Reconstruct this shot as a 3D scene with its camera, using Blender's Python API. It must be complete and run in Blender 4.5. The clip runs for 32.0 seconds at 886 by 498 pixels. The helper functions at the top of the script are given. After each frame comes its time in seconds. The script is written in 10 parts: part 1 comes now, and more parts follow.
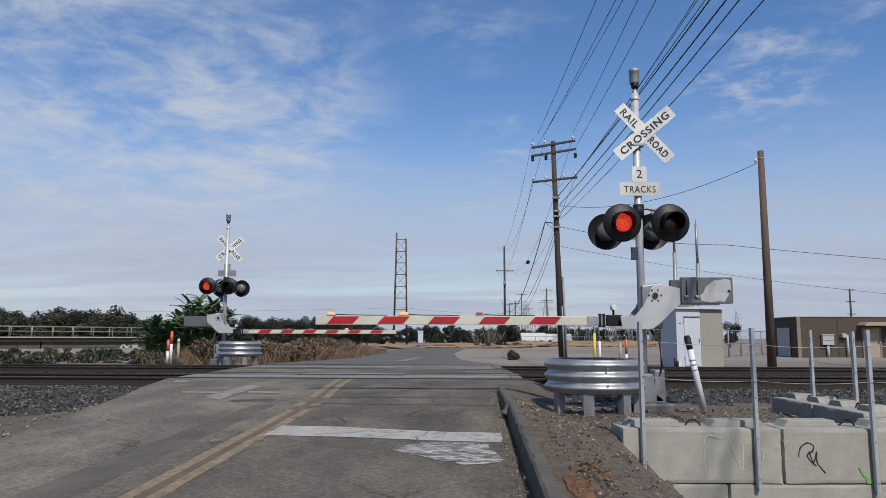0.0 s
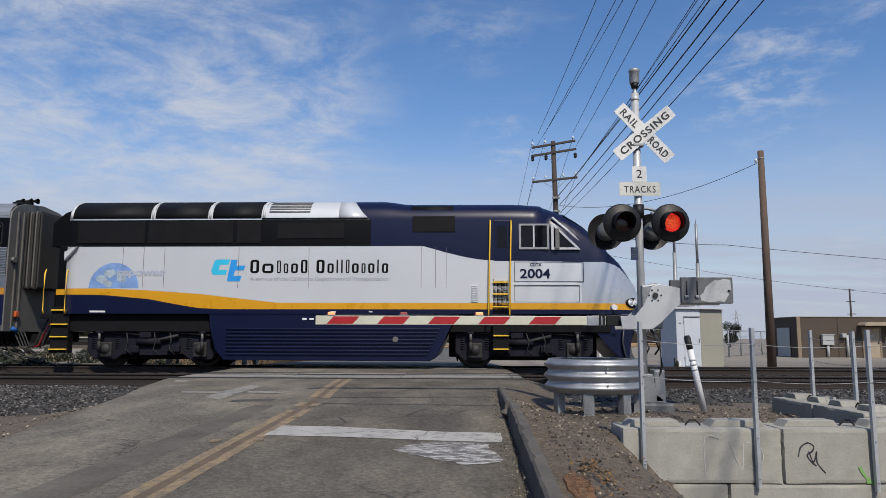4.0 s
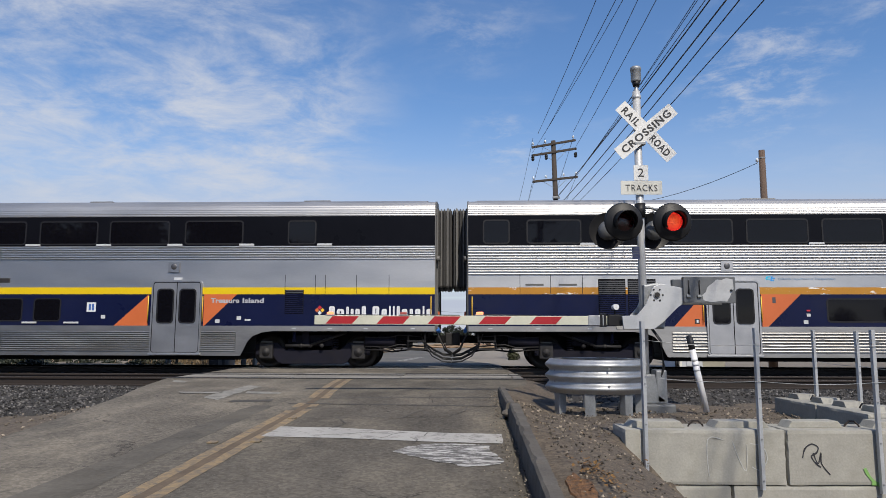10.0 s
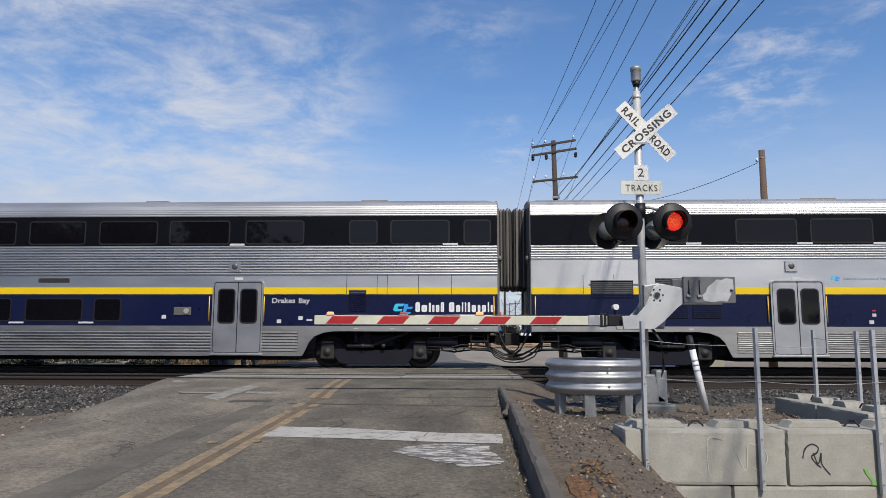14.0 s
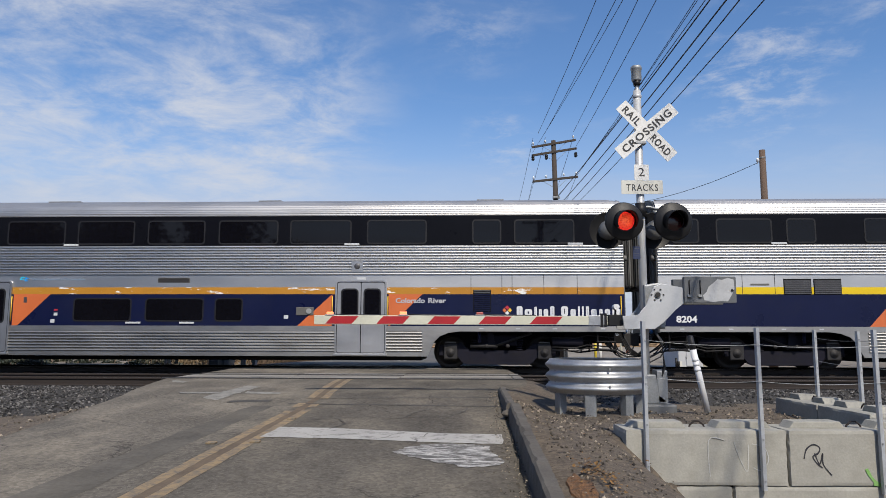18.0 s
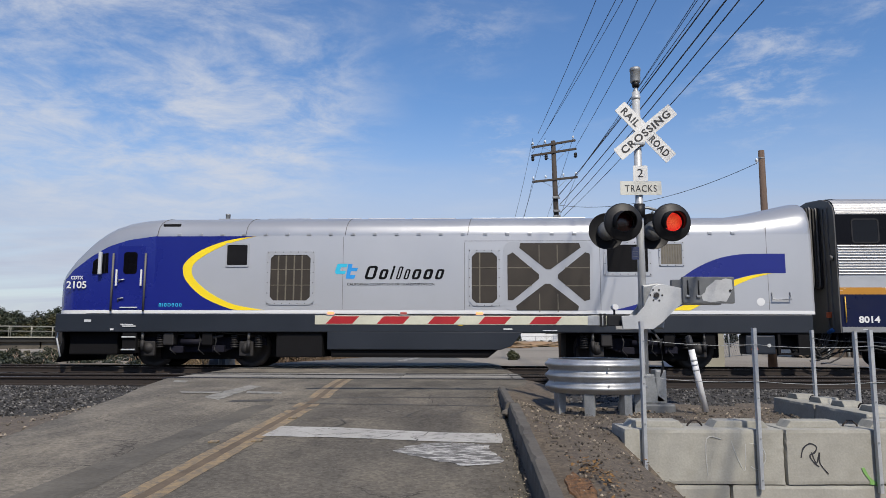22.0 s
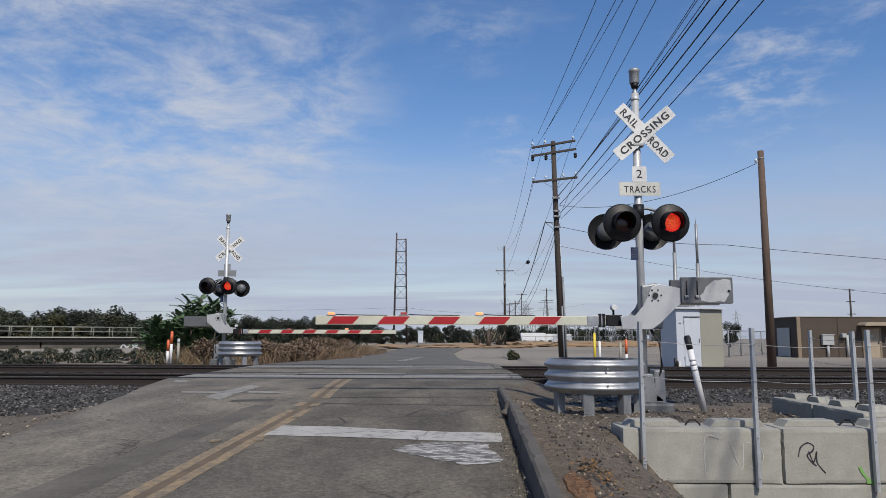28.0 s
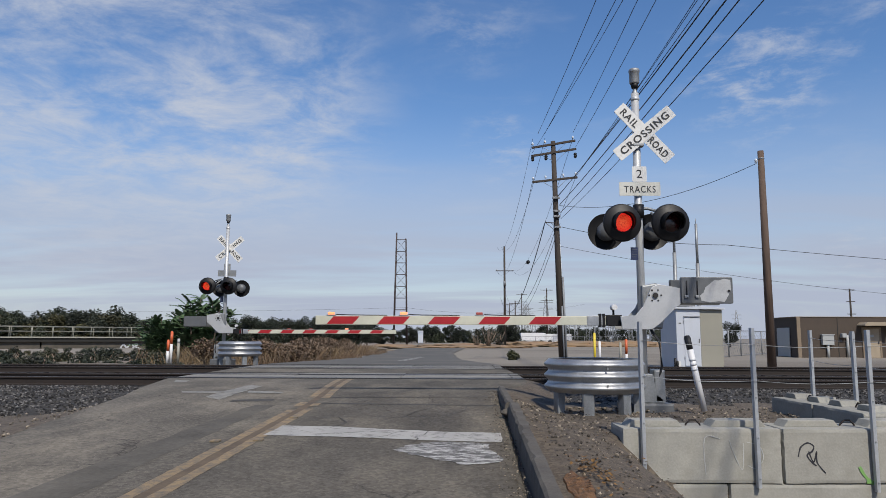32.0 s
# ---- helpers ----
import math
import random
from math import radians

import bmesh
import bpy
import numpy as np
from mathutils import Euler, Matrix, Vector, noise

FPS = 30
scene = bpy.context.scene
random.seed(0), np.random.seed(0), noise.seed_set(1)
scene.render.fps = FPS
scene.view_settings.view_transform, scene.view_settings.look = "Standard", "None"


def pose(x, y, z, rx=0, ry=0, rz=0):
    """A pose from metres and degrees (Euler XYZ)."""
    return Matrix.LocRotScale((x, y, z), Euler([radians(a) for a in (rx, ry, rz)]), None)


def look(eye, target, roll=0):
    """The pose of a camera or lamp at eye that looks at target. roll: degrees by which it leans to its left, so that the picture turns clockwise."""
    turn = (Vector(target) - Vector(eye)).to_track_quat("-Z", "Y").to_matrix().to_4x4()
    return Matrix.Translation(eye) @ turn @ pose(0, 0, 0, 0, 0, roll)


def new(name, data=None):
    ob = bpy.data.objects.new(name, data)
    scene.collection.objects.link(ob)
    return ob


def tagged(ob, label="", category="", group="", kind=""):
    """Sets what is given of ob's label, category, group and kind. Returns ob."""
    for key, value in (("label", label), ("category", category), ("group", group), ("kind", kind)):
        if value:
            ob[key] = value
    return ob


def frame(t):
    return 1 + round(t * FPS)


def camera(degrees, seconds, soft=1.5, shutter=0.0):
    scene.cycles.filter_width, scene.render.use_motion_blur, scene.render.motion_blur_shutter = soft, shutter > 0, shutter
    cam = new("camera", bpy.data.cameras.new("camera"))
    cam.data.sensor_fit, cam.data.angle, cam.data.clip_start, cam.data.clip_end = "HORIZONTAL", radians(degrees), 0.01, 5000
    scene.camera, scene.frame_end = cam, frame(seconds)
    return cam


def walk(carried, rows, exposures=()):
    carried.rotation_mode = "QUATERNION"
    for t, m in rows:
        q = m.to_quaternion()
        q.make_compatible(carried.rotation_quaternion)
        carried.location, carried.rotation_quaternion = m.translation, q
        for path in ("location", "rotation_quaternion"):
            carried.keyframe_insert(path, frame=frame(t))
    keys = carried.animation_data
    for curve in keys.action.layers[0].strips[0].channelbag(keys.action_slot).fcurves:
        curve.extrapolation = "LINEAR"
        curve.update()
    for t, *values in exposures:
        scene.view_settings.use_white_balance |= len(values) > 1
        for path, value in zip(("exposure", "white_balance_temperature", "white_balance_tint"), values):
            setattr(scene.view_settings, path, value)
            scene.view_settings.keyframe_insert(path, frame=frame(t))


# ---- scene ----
EYE_Z, TILT, ROLL = 0.85, math.tan(radians(7.13)), 0.14
cam = camera(64.0, 32.0, soft=0.45)


def eye_pose(forward):
    return look((0, forward, EYE_Z), (0, forward + 10, EYE_Z + 10 * TILT), ROLL)


walk(cam, [(t, eye_pose(f)) for t, f in (
    (0.0, 0.0), (6.6, 0.0), (6.9, 0.09), (14.5, 0.10), (16.5, 0.13), (20.6, 0.13), (20.9, 0.06), (23.6, 0.06), (23.9, 0.0), (32.0, 0.0))],
     exposures=[(0.0, -0.03, 6460, 10), (3.0, -0.01, 6520, 10), (6.0, 0.07, 6620, 10), (8.0, 0.10, 6660, 10), (10.0, 0.13, 6660, 10), (12.0, 0.18, 6680, 10), (20.0, 0.15, 6640, 10), (22.3, 0.12, 6600, 10), (24.0, 0.02, 6540, 10), (26.5, -0.03, 6500, 10), (32.0, -0.03, 6500, 10)])

# ---- daylight ----
SUN_AZ, SUN_EL = radians(163), radians(49)          # azimuth clockwise from +y
sun = new("sun", bpy.data.lights.new("sun", "SUN"))
sun.data.energy, sun.data.angle, sun.data.color = 4.3, radians(1.0), (1.0, 0.93, 0.82)
sun.matrix_world = look((0, 0, 60), (-math.sin(SUN_AZ) * 40, -math.cos(SUN_AZ) * 40, 60 - 40 * math.tan(SUN_EL)))
scene.view_settings.exposure = 0.0


def link(nt, a, b):
    nt.links.new(a, b)


def make_world():
    w = bpy.data.worlds.new("sky")
    scene.world = w
    w.use_nodes = True
    nt = w.node_tree
    nt.nodes.clear()
    N = nt.nodes.new
    out, bg = N("ShaderNodeOutputWorld"), N("ShaderNodeBackground")
    sky = N("ShaderNodeTexSky")
    sky.sky_type, sky.sun_disc, sky.sun_elevation, sky.sun_rotation = "NISHITA", False, SUN_EL, SUN_AZ
    sky.air_density, sky.dust_density, sky.ozone_density = 1.0, 0.6, 2.0
    co = N("ShaderNodeTexCoord")
    sep = N("ShaderNodeSeparateXYZ")
    link(nt, co.outputs["Generated"], sep.inputs[0])
    # the direction laid on a flat cloud sheet overhead: x/z, y/z
    up = N("ShaderNodeMath"); up.operation = "MAXIMUM"; up.inputs[1].default_value = 0.04
    link(nt, sep.outputs["Z"], up.inputs[0])
    lift = N("ShaderNodeMath"); lift.operation = "ADD"; lift.inputs[1].default_value = 0.10
    link(nt, up.outputs[0], lift.inputs[0])
    div = N("ShaderNodeVectorMath"); div.operation = "DIVIDE"
    comb = N("ShaderNodeCombineXYZ")
    for k in range(3):
        link(nt, lift.outputs[0], comb.inputs[k])
    link(nt, co.outputs["Generated"], div.inputs[0]); link(nt, comb.outputs[0], div.inputs[1])

    def cloud(scale, detail, rough, lo, hi, shift, stretch, distort=0.6):
        mp = N("ShaderNodeMapping"); mp.inputs["Location"].default_value = shift; mp.inputs["Scale"].default_value = stretch
        mp.inputs["Rotation"].default_value = (0, 0, radians(24))
        link(nt, div.outputs[0], mp.inputs[0])
        no = N("ShaderNodeTexNoise"); no.inputs["Scale"].default_value = scale; no.inputs["Detail"].default_value = detail
        no.inputs["Roughness"].default_value = rough; no.inputs["Distortion"].default_value = distort
        link(nt, mp.outputs[0], no.inputs["Vector"])
        r = N("ShaderNodeMapRange"); r.inputs["From Min"].default_value = lo; r.inputs["From Max"].default_value = hi
        r.interpolation_type = "SMOOTHSTEP"
        link(nt, no.outputs["Fac"], r.inputs["Value"])
        return r.outputs[0]

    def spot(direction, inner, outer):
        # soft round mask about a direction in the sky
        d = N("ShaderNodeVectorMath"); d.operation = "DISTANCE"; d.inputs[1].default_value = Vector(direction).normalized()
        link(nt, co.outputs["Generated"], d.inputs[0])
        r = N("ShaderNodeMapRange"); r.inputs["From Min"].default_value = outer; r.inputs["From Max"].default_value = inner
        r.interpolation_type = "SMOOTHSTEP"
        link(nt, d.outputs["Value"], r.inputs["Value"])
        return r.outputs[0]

    def mix(op, a, b):
        m = N("ShaderNodeMath"); m.operation = op; m.use_clamp = True
        for k, v in enumerate((a, b)):
            if isinstance(v, (int, float)):
                m.inputs[k].default_value = v
            else:
                link(nt, v, m.inputs[k])
        return m.outputs[0]

    wisps = cloud(1.5, 9, 0.62, 0.50, 0.80, (3.1, 1.7, 0), (1.0, 1.6, 1))
    thick = cloud(3.4, 12, 0.66, 0.30, 0.74, (0.4, 5.2, 0), (1.0, 1.0, 1), 0.3)
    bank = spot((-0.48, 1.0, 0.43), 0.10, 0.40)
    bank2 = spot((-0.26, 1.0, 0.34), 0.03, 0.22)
    torn = cloud(5.5, 12, 0.68, 0.44, 0.76, (2.4, 1.1, 0), (1.0, 1.0, 1), 0.25)
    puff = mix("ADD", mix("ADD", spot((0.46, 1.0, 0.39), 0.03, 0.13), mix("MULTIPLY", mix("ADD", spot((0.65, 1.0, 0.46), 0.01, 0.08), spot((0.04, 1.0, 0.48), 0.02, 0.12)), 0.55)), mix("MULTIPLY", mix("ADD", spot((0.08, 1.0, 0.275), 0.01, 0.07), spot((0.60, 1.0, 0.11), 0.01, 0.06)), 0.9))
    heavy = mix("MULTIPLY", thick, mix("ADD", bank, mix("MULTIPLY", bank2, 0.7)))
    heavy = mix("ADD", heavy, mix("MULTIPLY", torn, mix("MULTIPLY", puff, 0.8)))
    # milky veil that thickens towards the horizon
    veil = N("ShaderNodeMapRange"); veil.inputs["From Min"].default_value = 0.34; veil.inputs["From Max"].default_value = 0.08
    veil.inputs["To Max"].default_value = 0.97; veil.interpolation_type = "SMOOTHSTEP"
    link(nt, sep.outputs["Z"], veil.inputs["Value"])
    band = cloud(1.1, 8, 0.55, 0.30, 0.62, (7.3, 2.2, 0), (0.35, 1.2, 1), 0.4)
    veiled = mix("MULTIPLY", veil.outputs[0], mix("ADD", mix("MULTIPLY", band, 0.35), 0.65))
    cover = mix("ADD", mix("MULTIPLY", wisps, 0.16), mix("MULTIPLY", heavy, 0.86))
    haze = N("ShaderNodeMix"); haze.data_type = "RGBA"; haze.inputs[7].default_value = (4.55, 5.05, 6.35, 1)
    white = N("ShaderNodeRGB"); white.outputs[0].default_value = (6.0, 6.35, 7.1, 1)
    m = N("ShaderNodeMix"); m.data_type = "RGBA"
    deep = N("ShaderNodeHueSaturation"); deep.inputs["Hue"].default_value = 0.506; deep.inputs["Saturation"].default_value = 1.22; deep.inputs["Value"].default_value = 1.42
    link(nt, sky.outputs[0], deep.inputs["Color"])
    link(nt, veiled, haze.inputs["Factor"]); link(nt, deep.outputs[0], haze.inputs[6])
    link(nt, cover, m.inputs["Factor"]); link(nt, haze.outputs[2], m.inputs[6]); link(nt, white.outputs[0], m.inputs[7])
    link(nt, m.outputs[2], bg.inputs["Color"])
    bg.inputs["Strength"].default_value = 0.095
    link(nt, bg.outputs[0], out.inputs[0])


make_world()

# ---- tools ----


def rgb(c):
    return (c, c, c, 1) if isinstance(c, (int, float)) else (*c, 1)


def material(name, color, rough=0.6, metal=0.0, var=0.25, scale=3.0, fine=60.0, bump=0.15, dirt=None, dirt_amt=0.35, dirt_scale=1.2,
             rand=0.0, stretch=(1, 1, 1), glow=None, power=0.0, coat=0.0, depth=0.01, rough_var=0.12, spec=0.5):
    """Colour with stains at one scale, grain and relief at a finer one."""
    m = bpy.data.materials.new(name)
    m.use_nodes = True
    nt = m.node_tree
    N = nt.nodes.new
    b = nt.nodes["Principled BSDF"]
    co = N("ShaderNodeTexCoord")
    mp = N("ShaderNodeMapping"); mp.inputs["Scale"].default_value = stretch
    link(nt, co.outputs["Object"], mp.inputs[0])
    n1, n2 = N("ShaderNodeTexNoise"), N("ShaderNodeTexNoise")
    n1.inputs["Scale"].default_value, n1.inputs["Detail"].default_value, n1.inputs["Roughness"].default_value = scale, 8, 0.62
    n2.inputs["Scale"].default_value, n2.inputs["Detail"].default_value = fine, 4
    link(nt, mp.outputs[0], n1.inputs["Vector"]); link(nt, mp.outputs[0], n2.inputs["Vector"])
    hsv = N("ShaderNodeHueSaturation")
    hsv.inputs["Color"].default_value = rgb(color)
    r = N("ShaderNodeMapRange"); r.inputs["From Min"].default_value, r.inputs["From Max"].default_value = 0.25, 0.75
    r.inputs["To Min"].default_value, r.inputs["To Max"].default_value = 1 - var, 1 + var
    a = N("ShaderNodeMath"); a.operation = "ADD"
    half = N("ShaderNodeMath"); half.operation = "MULTIPLY_ADD"; half.inputs[1].default_value = 0.45; half.inputs[2].default_value = -0.22
    link(nt, n2.outputs["Fac"], half.inputs[0]); link(nt, n1.outputs["Fac"], a.inputs[0]); link(nt, half.outputs[0], a.inputs[1])
    link(nt, a.outputs[0], r.inputs["Value"])
    val = r.outputs[0]
    if rand:
        oi = N("ShaderNodeObjectInfo")
        rr = N("ShaderNodeMapRange"); rr.inputs["To Min"].default_value, rr.inputs["To Max"].default_value = 1 - rand, 1 + rand
        link(nt, oi.outputs["Random"], rr.inputs["Value"])
        mu = N("ShaderNodeMath"); mu.operation = "MULTIPLY"
        link(nt, val, mu.inputs[0]); link(nt, rr.outputs[0], mu.inputs[1])
        val = mu.outputs[0]
    link(nt, val, hsv.inputs["Value"])
    col = hsv.outputs[0]
    if dirt is not None:
        n3 = N("ShaderNodeTexNoise"); n3.inputs["Scale"].default_value, n3.inputs["Detail"].default_value, n3.inputs["Roughness"].default_value = dirt_scale, 10, 0.68
        link(nt, mp.outputs[0], n3.inputs["Vector"])
        dr = N("ShaderNodeMapRange"); dr.inputs["From Min"].default_value, dr.inputs["From Max"].default_value = 0.48, 0.72
        dr.inputs["To Max"].default_value = dirt_amt
        link(nt, n3.outputs["Fac"], dr.inputs["Value"])
        mx = N("ShaderNodeMix"); mx.data_type = "RGBA"; mx.inputs[7].default_value = rgb(dirt)
        link(nt, dr.outputs[0], mx.inputs["Factor"]); link(nt, col, mx.inputs[6])
        col = mx.outputs[2]
    link(nt, col, b.inputs["Base Color"])
    b.inputs["Metallic"].default_value = metal
    b.inputs["Specular IOR Level"].default_value = spec
    ro = N("ShaderNodeMapRange"); ro.inputs["To Min"].default_value, ro.inputs["To Max"].default_value = max(0.02, rough - rough_var), min(1, rough + rough_var)
    link(nt, n1.outputs["Fac"], ro.inputs["Value"]); link(nt, ro.outputs[0], b.inputs["Roughness"])
    if coat:
        b.inputs["Coat Weight"].default_value = coat
        b.inputs["Coat Roughness"].default_value = 0.12
    if bump:
        bp = N("ShaderNodeBump"); bp.inputs["Strength"].default_value = bump; bp.inputs["Distance"].default_value = depth
        link(nt, a.outputs[0], bp.inputs["Height"]); link(nt, bp.outputs[0], b.inputs["Normal"])
    if glow:
        b.inputs["Emission Color"].default_value = rgb(glow); b.inputs["Emission Strength"].default_value = power
    return m


def bm_box(bm, x0, x1, y0, y1, z0, z1, bevel=0.0):
    vs = [bm.verts.new((x, y, z)) for x in (x0, x1) for y in (y0, y1) for z in (z0, z1)]
    fs = [bm.faces.new([vs[i] for i in q]) for q in ((0, 1, 3, 2), (4, 6, 7, 5), (0, 4, 5, 1), (2, 3, 7, 6), (0, 2, 6, 4), (1, 5, 7, 3))]
    if bevel:
        bmesh.ops.bevel(bm, geom=list({e for f in fs for e in f.edges}), offset=bevel, segments=2, affect="EDGES", profile=0.6)
    return bm


def bm_cyl(bm, p0, p1, r0, r1=None, seg=12, caps=True):
    r1 = r0 if r1 is None else r1
    p0, p1 = Vector(p0), Vector(p1)
    q = (p1 - p0).to_track_quat("Z", "Y")
    rings = []
    for p, r in ((p0, r0), (p1, r1)):
        rings.append([bm.verts.new(p + q @ Vector((r * math.cos(k * 2 * math.pi / seg), r * math.sin(k * 2 * math.pi / seg), 0))) for k in range(seg)])
    for k in range(seg):
        f = bm.faces.new((rings[0][k], rings[0][(k + 1) % seg], rings[1][(k + 1) % seg], rings[1][k]))
        f.smooth = True
    if caps:
        bm.faces.new(rings[0][::-1]); bm.faces.new(rings[1])
    return bm


def bm_pipe(bm, pts, r, seg=6):
    pts = [Vector(p) for p in pts]
    rings = []
    for i, p in enumerate(pts):
        d = (pts[min(i + 1, len(pts) - 1)] - pts[max(i - 1, 0)]).normalized()
        q = d.to_track_quat("Z", "Y")
        rings.append([bm.verts.new(p + q @ Vector((r * math.cos(k * 2 * math.pi / seg), r * math.sin(k * 2 * math.pi / seg), 0))) for k in range(seg)])
    for a, b in zip(rings, rings[1:]):
        for k in range(seg):
            bm.faces.new((a[k], a[(k + 1) % seg], b[(k + 1) % seg], b[k])).smooth = True
    bm.faces.new(rings[0][::-1]); bm.faces.new(rings[-1])
    return bm


def bm_prism(bm, pts, y0, y1, bevel=0.0):
    """A plate with the outline pts (x, z), from y0 to y1."""
    a = [bm.verts.new((x, y0, z)) for x, z in pts]
    b = [bm.verts.new((x, y1, z)) for x, z in pts]
    n = len(pts)
    fs = [bm.faces.new(a), bm.faces.new(b[::-1])]
    for k in range(n):
        fs.append(bm.faces.new((a[k], b[k], b[(k + 1) % n], a[(k + 1) % n])))
    if bevel:
        bmesh.ops.bevel(bm, geom=list({e for e in fs[0].edges} | {e for e in fs[1].edges}), offset=bevel, segments=2, affect="EDGES", profile=0.6)
    return bm


def bm_lathe(bm, prof, origin=(0, 0, 0), axis=(0, 0, 1), seg=24):
    """prof: (radius, height) pairs turned about axis at origin."""
    q = Vector(axis).to_track_quat("Z", "Y"); o = Vector(origin)
    rings = [[bm.verts.new(o + q @ Vector((r * math.cos(k * 2 * math.pi / seg), r * math.sin(k * 2 * math.pi / seg), h))) for k in range(seg)] for r, h in prof]
    for a, b in zip(rings, rings[1:]):
        for k in range(seg):
            bm.faces.new((a[k], a[(k + 1) % seg], b[(k + 1) % seg], b[k])).smooth = True
    return bm


def rounded(x0, x1, z0, z1, r, n=4):
    pts = []
    for cx, cz, a0 in ((x1 - r, z1 - r, 0), (x0 + r, z1 - r, 90), (x0 + r, z0 + r, 180), (x1 - r, z0 + r, 270)):
        for k in range(n + 1):
            a = radians(a0 + 90 * k / n)
            pts.append((cx + r * math.cos(a), cz + r * math.sin(a)))
    return pts


def bm_ring(bm, outer, inner, y0, y1):
    """A frame between two outlines of equal count (x, z), from y0 to y1."""
    n = len(outer)
    o0, o1, i0, i1 = ([bm.verts.new((x, y, z)) for x, z in p] for p, y in ((outer, y0), (outer, y1), (inner, y0), (inner, y1)))
    for k in range(n):
        j = (k + 1) % n
        bm.faces.new((o0[k], o0[j], i0[j], i0[k])); bm.faces.new((o1[k], i1[k], i1[j], o1[j]))
        bm.faces.new((o0[k], o1[k], o1[j], o0[j])); bm.faces.new((i0[k], i0[j], i1[j], i1[k]))
    return bm


def mesh_of(name, bm, mat):
    me = bpy.data.meshes.new(name)
    bmesh.ops.recalc_face_normals(bm, faces=bm.faces[:])
    bm.to_mesh(me); bm.free()
    for m in (mat if isinstance(mat, (list, tuple)) else [mat]):
        me.materials.append(m)
    return me


def raw_mesh(name, verts, faces, mat):
    me = bpy.data.meshes.new(name)
    me.from_pydata(verts, [], faces); me.update()
    for m in (mat if isinstance(mat, (list, tuple)) else [mat]):
        me.materials.append(m)
    return me


def part(name, bm, mat, parent, label=""):
    me = bm if isinstance(bm, bpy.types.Mesh) else mesh_of(name, bm, mat)
    ob = new(name, me)
    ob.parent = parent
    if label:
        ob["label"] = label
    return ob


def thing(name, m, label, category, group="", kind=""):
    ob = new(name)
    ob.empty_display_size = 0.2
    ob.matrix_basis = m
    return tagged(ob, label, category, group, kind)


def solid(name, bm, mat, m, label, category, group="", kind=""):
    me = bm if isinstance(bm, bpy.types.Mesh) else mesh_of(name, bm, mat)
    ob = new(name, me)
    ob.matrix_basis = m
    return tagged(ob, label, category, group, kind)


B = bmesh.new


def lettering(name, words, size, mat, parent, place, width=None, label="", bold=0.0, shear=0.0, spacing=1.0):
    """Flat raised letters from the built-in font; place puts its lower left corner."""
    cu = bpy.data.curves.new(name, "FONT")
    cu.body, cu.size, cu.extrude, cu.offset, cu.shear, cu.space_character = words, size, 0.002, bold, shear, spacing
    cu.resolution_u = 3
    tmp = bpy.data.objects.new(name, cu)
    scene.collection.objects.link(tmp)
    bpy.context.view_layer.update()
    me = bpy.data.meshes.new_from_object(tmp.evaluated_get(bpy.context.evaluated_depsgraph_get()))
    bpy.data.objects.remove(tmp); bpy.data.curves.remove(cu)
    xs = [v.co.x for v in me.vertices]
    x0, x1 = min(xs), max(xs)
    k = width / (x1 - x0) if width else 1.0
    for v in me.vertices:
        v.co.x = (v.co.x - x0) * k
    me.materials.clear(); me.materials.append(mat)
    ob = new(name, me)
    ob.parent = parent
    ob.matrix_basis = place
    if label:
        ob["label"] = label
    return ob


UPRIGHT = pose(0, 0, 0, 90)

# ---- materials ----
M = {}


